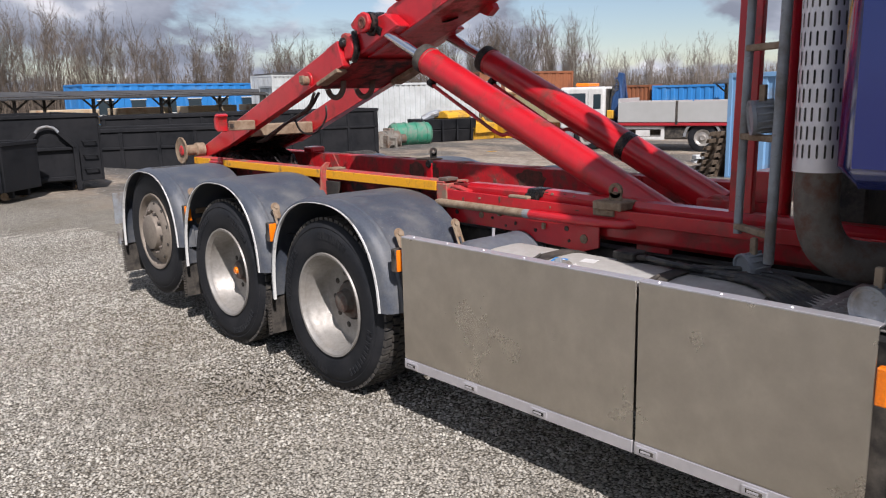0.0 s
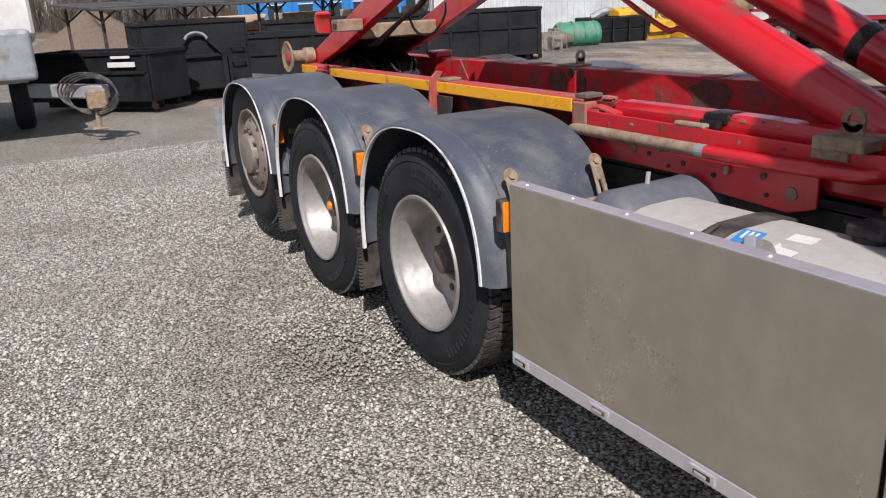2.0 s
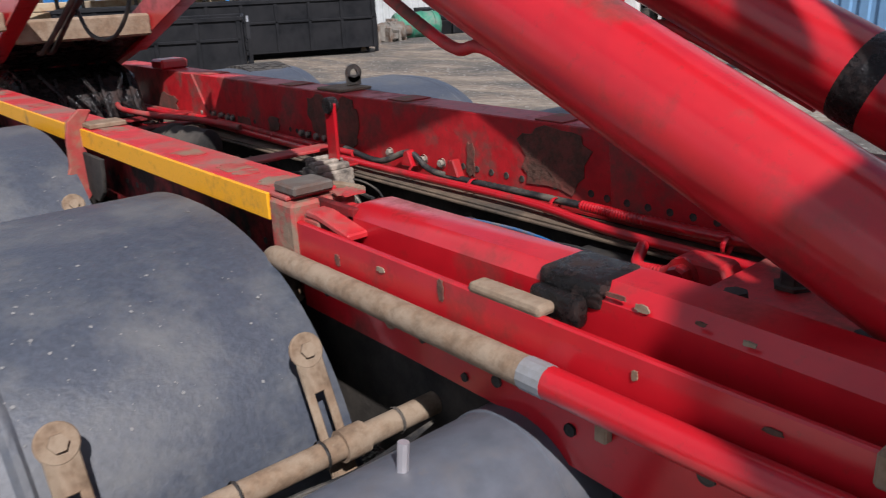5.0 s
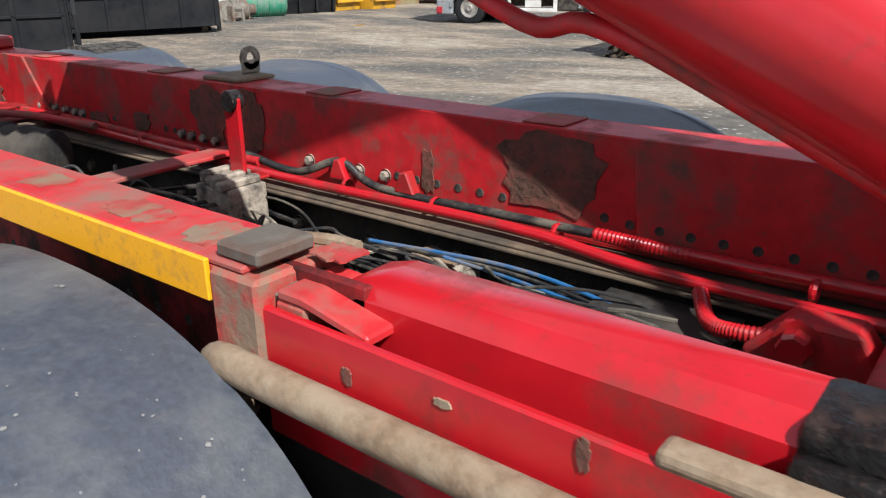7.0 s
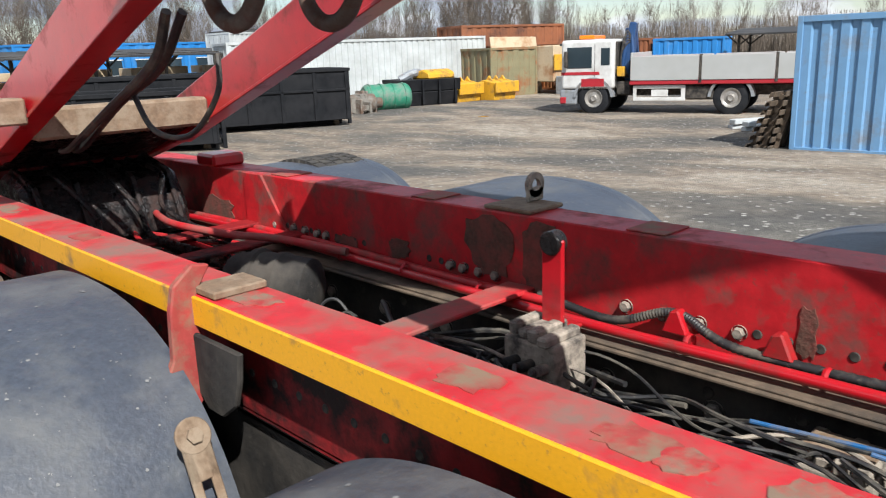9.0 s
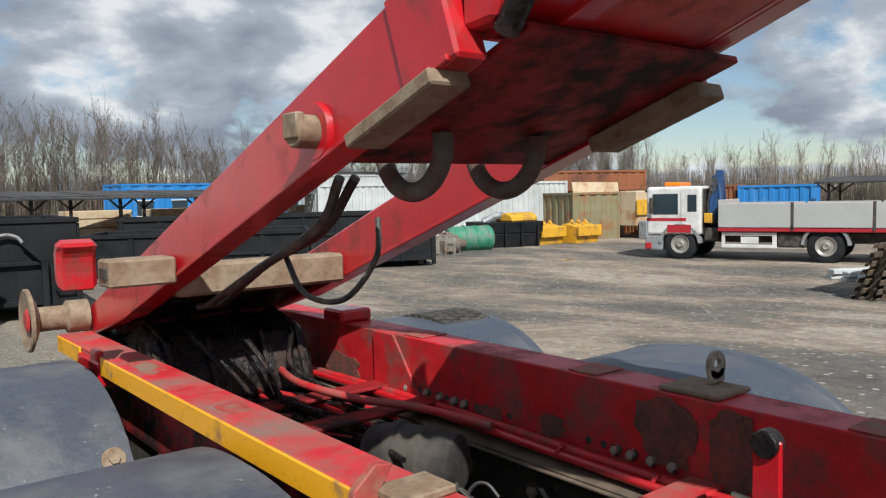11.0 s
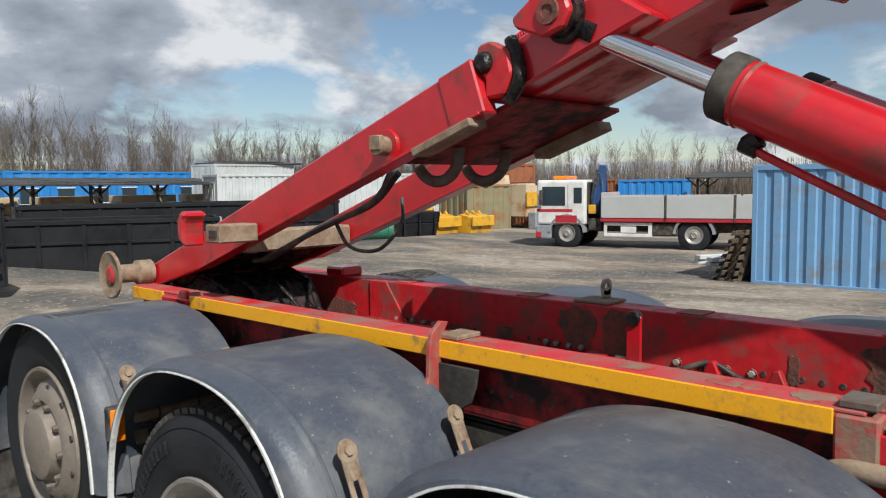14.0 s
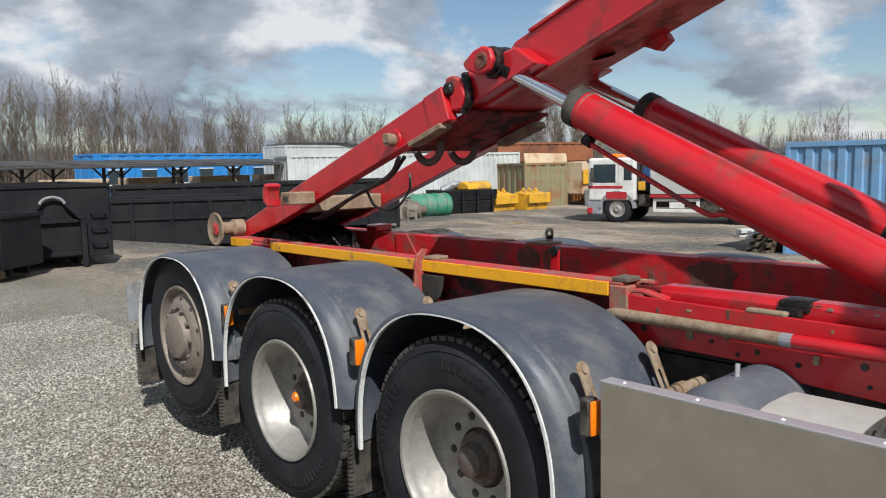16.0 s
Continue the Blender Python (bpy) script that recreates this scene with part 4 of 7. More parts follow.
# pad and ring plate on the far rail, swinging stop beside it
part("lug_pad", bx(4.18, 4.32, 4.88, 5.04, ZF + 0.001, ZF + 0.012, 0.003), RUST, far_rail)
lug = join(bx(4.262, 4.328, 4.952, 4.964, ZF + 0.012, ZF + 0.050, 0.004), lathe([(0.017, -0.006), (0.034, -0.006), (0.034, 0.006), (0.017, 0.006), (0.017, -0.006)], 24, pose(4.295, 4.958, ZF + 0.056, 0, 0, 90)))
part("lashing_eye", lug, VALVE, far_rail, "tan lashing eye plate")
stop = part("swing_stop", join(bx(3.985, 3.998, 4.632, 4.690, 1.01, 1.225, 0.004), bx(3.985, 4.07, 4.637, 4.687, 1.005, 1.015, 0.003)), RED, truck, "upright red steel stop")
part("stop_pin", rod((3.975, 4.661, 1.216), (4.01, 4.661, 1.216), 0.027, 18, bev=0.003), GREASE_SHADE, stop, "greasy black pin", smooth=True)

# ring bracket on the near rail
ringb = part("hook_bracket", moved(prism([(0.0, 0.0), (0.055, -0.01), (0.085, 0.03), (0.080, 0.13), (0.070, 0.19), (0.085, 0.225), (0.110, 0.262), (0.075, 0.268), (0.035, 0.235), (0.025, 0.19), (0.020, 0.10), (-0.01, 0.04)], 0, 0.018, 0.003),
                                    pose(3.215, 4.945, 1.005, 0, 0, -90)), RED_RUSTY, truck, "curved rusty red steel guide bracket")
part("bracket_plate", bx(3.292, 3.40, 4.86, 4.945, ZN + 0.001, ZN + 0.016, 0.003), RUST, ringb)
part("cheek_plate", prism([(4.77, 1.146), (4.93, 1.146), (4.93, 1.03), (4.90, 1.005), (4.85, 1.005), (4.80, 1.04), (4.78, 1.09)], 3.277, 3.289, 0.003), CHASSIS, ringb, "rounded dark cheek plate")

# near side ahead of the yellow edge: box beam, outer channel, pads and pipe
front = part("box_beam", prism([(3.68, 1.0), (3.68, 1.18), (3.62, 1.214), (2.95, 1.214), (2.55, 1.20), (1.35, 1.19), (1.35, 1.0)], 3.345, 3.455, 0.022), RED, truck, "bright red box beam", smooth=True)
chan = part("outer_channel", prism([(3.715, 1.085), (3.715, 1.175), (2.68, 1.163), (1.40, 1.160), (1.40, 1.10), (2.68, 1.10)], 3.292, 3.304, 0.003), RED, truck, "red outer channel plate")
part("channel_floor", bx(3.304, 3.345, 1.4, 3.56, 1.110, 1.118, 0.002), RED_DUSTY, chan)
part("bridge_plate", prism([(3.56, 1.163), (3.56, 1.176), (3.66, 1.196), (3.70, 1.196), (3.70, 1.183), (3.66, 1.183)], 3.304, 3.40, 0.003), RED_DUSTY, chan, "short red bridge plate")
part("bridge_block", bx(3.304, 3.40, 3.655, 3.705, 1.10, 1.182, 0.004), RED_CAKED, chan)
web = part("lower_web", prism([(3.74, 0.99), (3.74, 1.09), (2.66, 1.095), (2.66, 0.965), (2.76, 0.935), (3.09, 0.952), (3.14, 0.985), (3.44, 0.99)], 3.308, 3.320, 0.003), RED, truck, "red drilled lower web")
for y, z, r in ((3.455, 1.050, 0.022), (3.65, 1.05, 0.017), (3.37, 1.042, 0.010), (3.20, 1.03, 0.012), (3.06, 1.01, 0.012), (2.857, 1.04, 0.016), (2.75, 1.0, 0.028), (2.84, 0.98, 0.010), (3.27, 1.01, 0.009)):
    r *= 0.62
    part("web_hole", lathe([(0, -0.0015), (r, -0.0015), (r * 1.25, -0.003), (r * 1.3, 0.002)], 18, pose(3.307, y, z)), RUST if r > 0.0125 else BLACK, web)
for y, z in ((3.0, 1.045), (2.68, 1.10), (3.31, 1.08)):
    part("web_clip", bx(3.292, 3.308, y - 0.010, y + 0.010, z - 0.022, z + 0.01, 0.003), RUST, web)
part("block_pad", bx(3.296, 3.385, 3.718, 3.795, ZN + 0.0005, ZN + 0.020, 0.004), HUB, truck, "worn dirty steel stop block")
cast = part("rail_casting", join(bx(3.284, 3.43, 3.712, 3.80, 1.10, ZN - 0.0105, 0.006)), RED_CAKED, truck, "red casting with dried dirt and chipped paint")
part("casting_rim", hose([(3.40, 3.80, ZN - 0.006), (3.425, 3.74, ZN - 0.006), (3.43, 3.69, ZN - 0.006)], 0.009, 8), RUST, cast, smooth=True)
part("weld_dirt", hose([(3.312, 3.715, 1.178), (3.34, 3.712, 1.182), (3.39, 3.712, 1.185)], 0.008, 8), MUD, cast, smooth=True)
part("slide_pad", join(bx(3.338, 3.440, 3.04, 3.15, 1.175, 1.2175, 0.012, 2), bx(3.32, 3.345, 3.06, 3.15, 1.150, 1.195, 0.010, 2)), GREASE_SHADE, truck, "greasy black slide pad", smooth=True)
part("pad_tongue", bx(3.290, 3.325, 3.10, 3.24, 1.164, 1.182, 0.008, 2), RUST, truck, "rusty pad tongue")
for k, (y, z, w, h) in enumerate(((3.02, 1.205, 0.03, 0.006), (2.98, 1.20, 0.018, 0.010), (2.90, 1.205, 0.012, 0.005), (2.84, 1.20, 0.014, 0.006), (3.3, 1.15, 0.012, 0.03), (2.95, 1.14, 0.008, 0.012), (2.78, 1.14, 0.02, 0.006), (3.45, 1.145, 0.02, 0.008), (3.58, 1.13, 0.012, 0.02))):
    part("paint_chip", blot(y - 0.6 * w, y + 0.6 * w, z - 0.6 * h, z + 0.6 * h, 3.2895 if z < 1.19 else 3.3425, 60 + k), RUST if k % 2 else RUST_DARK, truck)
for k, (y, w) in enumerate(((4.3, 0.05), (4.85, 0.10), (5.6, 0.06), (6.2, 0.12), (4.05, 0.05))):
    part("edge_wear", moved(blot(-w, w, -0.035, 0.035, 0, 80 + k), pose(3.345, y, ZN + 0.0015, 0, 90, 0)), RED_CAKED if k % 2 else RED_RUSTY, near_rail, "dust and scraped paint")
pipe = part("guard_pipe", hose([(3.335, 3.83, 0.97), (3.315, 3.83, 1.04), (3.275, 3.78, 1.092), (3.265, 3.64, 1.100), (3.265, 3.08, 1.098)], 0.0225, 14, 8), RUST, truck, "dusty brown guard pipe", smooth=True)
part("pipe_red", hose([(3.265, 3.08, 1.098), (3.265, 2.80, 1.098), (3.265, 2.60, 1.10), (3.275, 2.50, 1.102), (3.31, 2.46, 1.105)], 0.023, 14, 8), RED, pipe, "red-painted front of the pipe", smooth=True)
part("pipe_mark", rod((3.265, 3.06, 1.098), (3.265, 3.10, 1.098), 0.0236, 14), GREYMET, pipe, "blue-grey paint mark")
latch = part("lashing_block", join(bx(3.25, 3.39, 2.50, 2.66, 1.164, 1.205, 0.006), bx(3.28, 3.35, 2.56, 2.68, 1.13, 1.17, 0.004)), RUST, truck, "rusty lashing block with an eye")
part("lashing_eye", join(bx(3.31, 3.324, 2.54, 2.61, 1.20, 1.245, 0.004), lathe([(0.018, -0.007), (0.036, -0.007), (0.036, 0.007), (0.018, 0.007), (0.018, -0.007)], 24, pose(3.317, 2.575, 1.25))), RUST, latch)

# cross members, chassis rails
for y in (6.9, 6.2, 5.9, 4.90, 2.2):
    # rear ones get the darker red to carry the shade beneath the arm
    part("cross_member", bx(3.405, 4.169, y - 0.045, y + 0.045, 1.022, 1.034, 0.003), GRIME_SHADE if y > 5.5 else RED_DUSTY, truck, "dirty red cross member")
for x in (3.365, 4.145):
    ch = part("chassis_rail", join(bx(x, x + 0.02, 1.2, 7.3, 0.70, 0.962, 0.003), bx(x, x + 0.08 if x < 4 else x + 0.08, 1.2, 7.3, 0.950, 0.964, 0.003)), CHASSIS, truck, "black dusty drilled chassis rail")
    if x > 4:
        for i in range(46):
            y = 2.6 + i * 0.098
            part("bolt_hole", PIT, RUST if i % 3 else BLACK, ch, m=pose(x - 0.0015, y, 0.90 - 0.10 * (i % 2)) @ Matrix.Diagonal((1, 1.6, 1.6, 1)))
        for i in range(14):
            part("bolt", BOLT, BLACK, ch, m=pose(x - 0.002, 3.0 + i * 0.27, 0.86) @ Matrix.Diagonal((1, 1.5, 1.5, 1)))
part("timber_packing", join(bx(4.06, 4.169, 2.4, 7.2, 0.965, 0.973, 0.002), bx(4.07, 4.169, 2.4, 7.2, 0.9735, 0.980, 0.002)), TIMBER, truck, "dirty layered packing strip")
for y in (2.7, 3.55, 4.75, 6.1, 7.2):
    part("frame_cross_tube", join(rod((3.39, y, 0.86), (4.12, y, 0.86), 0.06, 18)), CHASSIS, truck, smooth=True)
part("driveshaft", join(rod((MID, 1.5, 0.70), (MID, 5.4, 0.58), 0.06, 18), rod((MID, 3.4, 0.65), (MID, 3.55, 0.645), 0.10, 18)), CHASSIS, truck, smooth=True)
part("belly_plate", bx(3.40, 4.11, 1.3, 3.0, 0.60, 0.62, 0.004), BLACK, truck)

# pipes and sleeved hoses along the far rail
part("hydraulic_pipe", hose([(4.115, 7.0, 1.005), (4.120, 6.0, 1.010), (4.110, 5.2, 1.005), (4.090, 4.6, 1.007), (4.100, 3.9, 1.007), (4.070, 3.5, 0.995), (4.080, 2.6, 1.000)], 0.0125, 10), RED, truck, "red-painted hydraulic pipe", smooth=True)
part("hydraulic_pipe", hose([(4.140, 7.0, 1.008), (4.145, 5.8, 1.020), (4.135, 5.1, 1.015), (4.130, 4.75, 1.020)], 0.013, 10), RED_DARK, truck, "dark red hydraulic pipe", smooth=True)
part("sleeved_hose", hose([(4.140, 4.82, 1.030), (4.130, 4.6, 1.015), (4.145, 4.45, 1.060), (4.130, 4.30, 1.020), (4.135, 3.95, 1.018), (4.130, 3.7, 1.022)], 0.0095, 10, 40, 0.0015), CABLE, truck, "ribbed black hose sleeve", smooth=True)
part("sleeved_hose", hose([(4.130, 3.72, 1.022), (4.135, 3.4, 1.020), (4.140, 2.6, 1.035)], 0.0125, 10, 60, 0.0022), RED, truck, "ribbed red hose sleeve", smooth=True)
part("sleeved_hose", hose([(4.050, 3.47, 0.990), (3.960, 3.42, 0.980), (3.930, 3.36, 0.990), (3.935, 3.25, 1.005)], 0.0125, 10, 24, 0.002), RED, truck, "ribbed red hose sleeve", smooth=True)
for y in (5.9, 5.6, 5.3, 5.0, 4.4, 4.12, 3.8, 3.3, 3.1):
    part("hose_clip", lathe([(0.020, -0.006), (0.022, 0), (0.020, 0.006)], 14, pose(4.12, y, 1.01, 0, 0, 90)), RED, truck)
for y in (4.44, 4.22):
    part("red_gusset", prism([(y - 0.035, 1.02), (y + 0.03, 1.02), (y + 0.01, 1.07), (y - 0.01, 1.075)], 4.12, 4.15, 0.004), RED, truck)
pivot = part("pivot_bracket", prism([(3.12, 0.94), (3.33, 0.94), (3.35, 0.98), (3.29, 1.045), (3.19, 1.045)], 3.90, 3.97, 0.006), RED_DARK, truck, "red bracket with large bolt")
part("pivot_bolt", lathe([(0, -0.03), (0.022, -0.03), (0.026, -0.02), (0.026, 0), (0.038, 0.001), (0.038, 0.008)], 8, pose(3.898, 3.27, 1.01)), RED, pivot)
part("front_deck", bx(3.60, 4.155, 2.35, 3.16, 1.02, 1.045, 0.004), RED_DARK, truck, "dirty red deck plate with bolts")
for x, y in ((3.74, 3.07), (3.90, 3.05), (3.72, 2.85)):
    part("deck_bolt", lathe([(0, -0.035), (0.02, -0.035), (0.023, -0.028), (0.023, -0.008), (0.034, -0.007), (0.034, 0)], 6, pose(x, y, 1.046, 0, 90, 0)), BLACK, truck)
part("spring_hanger", prism([(3.44, 0.74), (3.60, 0.74), (3.62, 0.89), (3.66, 0.945), (3.38, 0.945), (3.42, 0.89)], 3.95, 4.09, 0.012), CHASSIS, truck, "dusty cast spring hanger")

# valves, air brake parts and wiring between the rails
def valve_block(x, y, z, k):
    rng = random.Random(k)
    v = part("valve_block", bx(x - 0.06, x + 0.06, y - 0.07, y + 0.07, z - 0.09, z + 0.03, 0.008, 2), VALVE, truck, "dust-covered air valve block")
    for i in range(4):
        part("valve_body", bx(x - 0.075 + 0.01 * i, x + 0.05, y - 0.062 + i * 0.034, y - 0.034 + i * 0.034, z + 0.028, z + 0.05 + 0.008 * (i % 2), 0.005), VALVE, v)
    for i in range(6):
        a = Vector((x - 0.06, y - 0.05 + 0.02 * i, z - 0.02 - 0.03 * (i % 2)))
        part("fitting", rod(a, a + Vector((-0.045, 0, 0.004)), 0.012, 10), CABLE if i % 3 else VALVE, v, smooth=True)
        end = a + Vector((-0.10 - 0.1 * rng.random(), -0.25 + 0.3 * rng.random(), -0.10))
        part("air_line", hose([a + Vector((-0.04, 0, 0)), a + Vector((-0.09, -0.03, 0.02)), end], 0.005, 6), CABLE, v, smooth=True)
    return v


valve_block(3.96, 4.66, 0.985, 1)
valve_block(4.06, 4.06, 0.86, 2)
part("valve_plate", join(bx(4.01, 4.045, 4.0, 4.12, 0.917, 0.922, 0.0015), bx(4.055, 4.09, 4.0, 4.12, 0.917, 0.922, 0.0015), bx(4.045, 4.055, 4.04, 4.08, 0.917, 0.922, 0.0005)), RUST, truck)
cham = part("brake_chamber", lathe([(0, -0.01), (0.05, 0), (0.085, 0.02), (0.095, 0.05), (0.099, 0.09), (0.108, 0.095), (0.108, 0.115), (0.099, 0.12), (0.095, 0.17), (0.10, 0.172), (0.10, 0.192), (0.093, 0.2), (0.085, 0.28), (0.05, 0.30), (0, 0.305)], 30,
                                      pose(3.80, 5.75, 0.965, 0, 0, -62)), CHASSIS, truck, "dusty black brake chamber", smooth=True)
part("brake_chamber", lathe([(0, -0.01), (0.06, 0), (0.085, 0.03), (0.09, 0.2), (0.06, 0.25), (0, 0.255)], 24, pose(3.62, 4.85, 0.93, 0, 8, 20)), AIRTANK, truck, "grey air cylinder", smooth=True)
rngc = random.Random(5)
for j in range(72):
    y0 = rngc.uniform(3.3, 6.4)
    L = rngc.uniform(0.3, 0.9)
    x0 = rngc.uniform(3.50, 4.05)
    z0 = rngc.uniform(0.82, 0.95)
    pts = [(min(4.07, max(3.46, x0 + rngc.uniform(-0.07, 0.07) + 0.02 * k)), y0 - L * k / 4, z0 + rngc.uniform(-0.03, 0.03)) for k in range(5)]
    part("cable", hose(pts, rngc.choice((0.004, 0.005, 0.007)), 6, 5), CABLE, truck, "dusty black cable", smooth=True)
for j in range(14):
    c = (rngc.uniform(3.6, 3.95), rngc.uniform(4.5, 5.5), 0.93)
    r = rngc.uniform(0.05, 0.10)
    part("cable_loop", hose([(c[0] + r * math.cos(a) * 0.8, c[1] + r * math.sin(a), c[2] + 0.03 * math.sin(2 * a + j)) for a in np.linspace(0, 6.0, 12)], 0.005, 6, 3), CABLE, truck, "coiled black cable", smooth=True)
for j in range(4):
    part("air_hose", hose([(3.98 + 0.008 * j, 4.2 - 0.1 * j, 0.95), (4.02, 3.85, 0.955 - 0.012 * j), (4.0, 3.6, 0.94 - 0.012 * j), (3.92, 3.35, 0.93 - 0.01 * j), (3.8, 2.9, 0.9)], 0.0045, 8), BLUEHOSE if j % 2 == 0 else CABLE, truck, "blue air hose", smooth=True)

for k, (x, y, rx, ry) in enumerate(((3.35, 3.86, 0.045, 0.05), (3.395, 3.69, 0.03, 0.035), (3.34, 3.99, 0.03, 0.03))):
    part("caked_dirt", moved(blot(-ry, ry, -rx, rx, 0, 140 + k), pose(x, y, (ZN if y > 3.74 else 1.2145) + 0.0018, 0, 90, 0)), RED_CAKED, truck, "dried dirt caked on the frame")
for j in range(60):
    x0, y0 = rngc.uniform(3.55, 4.02), rngc.uniform(3.2, 5.4)
    z0 = rngc.uniform(0.90, 0.965)
    bend = rngc.uniform(-0.10, 0.10)
    pts = [(min(4.06, max(3.47, x0 + bend * math.sin(k * 0.9))), y0 - 0.11 * k, z0 + 0.025 * math.sin(k * 1.3 + j)) for k in range(6)]
    part("cable", hose(pts, rngc.choice((0.0028, 0.0035, 0.0045)), 6, 4), VALVE if j % 4 == 0 else CABLE, truck, "thin dusty cable", smooth=True)

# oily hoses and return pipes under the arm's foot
# plate added to close the view down with the black of shade and grease
part("shade_grease_tray", bx(3.42, 4.14, 5.95, 7.2, 0.93, 0.945, 0.004), GREASE_SHADE, truck, "black plate added for shade and grease under the arm")
for j in range(26):
    x0, y0 = rngc.uniform(3.5, 4.0), rngc.uniform(6.3, 7.1)
    pts = [(min(4.09, max(3.46, x0 + 0.06 * math.sin(k * 0.8 + j))), y0 - 0.16 * k, 0.985 + 0.03 * math.sin(k + j * 1.7)) for k in range(6)]
    part("hydraulic_hose", hose(pts, rngc.choice((0.007, 0.009, 0.011)), 7, 4), GREASE_SHADE if j % 3 else RED_DARK, truck, "oily hydraulic hose", smooth=True)

# rear end: roller with flange, tail plates
roll = part("rear_roller", lathe([(0, 0.012), (0.03, 0.012), (0.06, 0.018), (0.108, 0.0), (0.115, 0.004), (0.115, 0.014), (0.07, 0.034), (0.045, 0.04), (0.045, 0.13), (0.06, 0.14), (0.06, 0.21), (0, 0.21)], 36, pose(3.19, 7.03, 1.275)), RUST, truck, "rusty flanged rear roller", smooth=True)
part("roller_face", lathe([(0, 0.002), (0.03, 0.002), (0.045, 0.010)], 30, pose(3.188, 7.03, 1.275)), RED_DARK, roll)
part("rear_block", join(bx(3.275, 3.41, 6.44, 6.68, 1.12, 1.2, 0.006), bx(3.275, 3.30, 6.46, 6.52, 1.2, 1.235, 0.006)), RED, truck, "red rear stop block")
part("rear_block", bx(4.15, 4.29, 6.44, 6.58, ZF + 0.001, ZF + 0.050, 0.010), RED, truck, "red rear stop block")
part("tail_plate", bx(2.68, 2.90, 7.34, 7.36, 0.66, 0.93, 0.003), GREYMET, truck, "bent grey rear plate")
part("tail_flap", bx(2.70, 3.1, 7.25, 7.262, 0.30, 0.62, 0.002), BLACK, truck, "black rubber rear flap")
part("tail_lamp_box", bx(2.68, 2.93, 7.27, 7.34, 0.48, 0.60, 0.01), GREYMET, truck)

# ---- lifting arm ----
A0, A1 = (7.12, 1.20), (4.885, 1.972)     # rear pivot and knuckle, y and z


def arm_outline(off_top, off_low, y0=7.12, y1=4.90):
    d = Vector((A1[0] - A0[0], A1[1] - A0[1])).normalized()
    nrm = Vector((-d.y, d.x))
    if nrm.y < 0:
        nrm = -nrm
    a, b = Vector(A0), Vector(A1)
    pts = [a + nrm * off_top * 0.7, b + nrm * off_top, b - nrm * off_low, a + d * 0.55 - nrm * off_low, a - nrm * 0.03]
    return [(p.x, p.y) for p in pts]


arm = part("lower_arm", prism(arm_outline(0.10, 0.068), 3.41, 3.47, 0.006), RED, truck, "red lower lifting arm with rusty wear blocks")
part("arm_side", prism(arm_outline(0.10, 0.068), 4.06, 4.12, 0.006), RED, arm)
d_arm = Vector((0, A1[0] - A0[0], A1[1] - A0[1])).normalized()
n_arm = Vector((0, -d_arm.z, d_arm.y))
if n_arm.z < 0:
    n_arm = -n_arm


def on_arm(s, off, x):
    p = Vector((x, A0[0], A0[1])) + d_arm * s + n_arm * off
    return p


L_ARM = (Vector(A1) - Vector(A0)).length
part("arm_flange", beam(on_arm(0.56, -0.068, 3.436), on_arm(L_ARM, -0.068, 3.436), 0.075, 0.012, 0.002), RED, arm)
part("arm_flange", beam(on_arm(0.56, -0.068, 4.094), on_arm(L_ARM, -0.068, 4.094), 0.075, 0.012, 0.002), RED, arm)
# black here stands for shade between the arms as well as grease
part("arm_deck", beam(on_arm(0.10, -0.03, MID), on_arm(0.84, -0.045, MID), 0.58, 0.02, 0.003), GREASE_SHADE, arm, "greasy underside plate blackened for shade under the arm")
part("arm_tie", beam(on_arm(0.85, -0.03, 3.47), on_arm(0.85, -0.03, 4.06), 0.10, 0.10, 0.01, side=(0, 0, 1)), RUST, arm, "rusty tie bar")
part("arm_tie", beam(on_arm(0.25, 0.0, 3.47), on_arm(0.25, 0.0, 4.06), 0.14, 0.12, 0.01, side=(0, 0, 1)), GRIME_SHADE, arm)
part("front_deck_plate", beam(on_arm(L_ARM - 0.45, -0.058, MID - 0.0), on_arm(L_ARM + 0.10, -0.058, MID - 0.0), 0.585, 0.016, 0.003), GRIME_SHADE, arm, "greasy blackened red underside plate")
# knuckle plates, hook bracket, roller, wear blocks
part("arm_collar", beam(on_arm(L_ARM - 0.13, 0.014, 3.438), on_arm(L_ARM + 0.02, 0.014, 3.438), 0.068, 0.178, 0.006), RED, arm)
wear = part("wear_block", beam(on_arm(L_ARM - 0.30, -0.085, 3.425), on_arm(L_ARM - 0.03, -0.085, 3.425), 0.085, 0.028, 0.004), RUST, arm, "rusty wear block")
part("wear_block", beam(on_arm(L_ARM - 0.28, -0.085, 4.08), on_arm(L_ARM + 0.02, -0.085, 4.08), 0.10, 0.035, 0.004), RUST, arm)
rl = on_arm(L_ARM - 0.42, -0.012, 3.405)
roller = part("guide_roller", join(rod(rl, rl + Vector((-0.055, 0, 0)), 0.033, 22, bev=0.004), beam(rl + Vector((-0.05, 0.028, 0.01)), rl + Vector((-0.05, -0.028, 0.01)), 0.02, 0.05, 0.003)), RUST, arm, "square-ended rusty roller shaft", smooth=True)
part("roller_collar", lathe([(0.034, -0.008), (0.055, -0.008), (0.058, 0.0), (0.058, 0.01)], 24, Matrix.Translation(rl)), RED, roller, smooth=True)
hb = Vector((3.30, 6.12, 1.500))
horn = part("horn_bracket", join(bx(3.22, 3.40, hb.y - 0.055, hb.y + 0.055, hb.z - 0.035, hb.z + 0.04, 0.006)), RUST, arm, "rusty welded horn bracket")
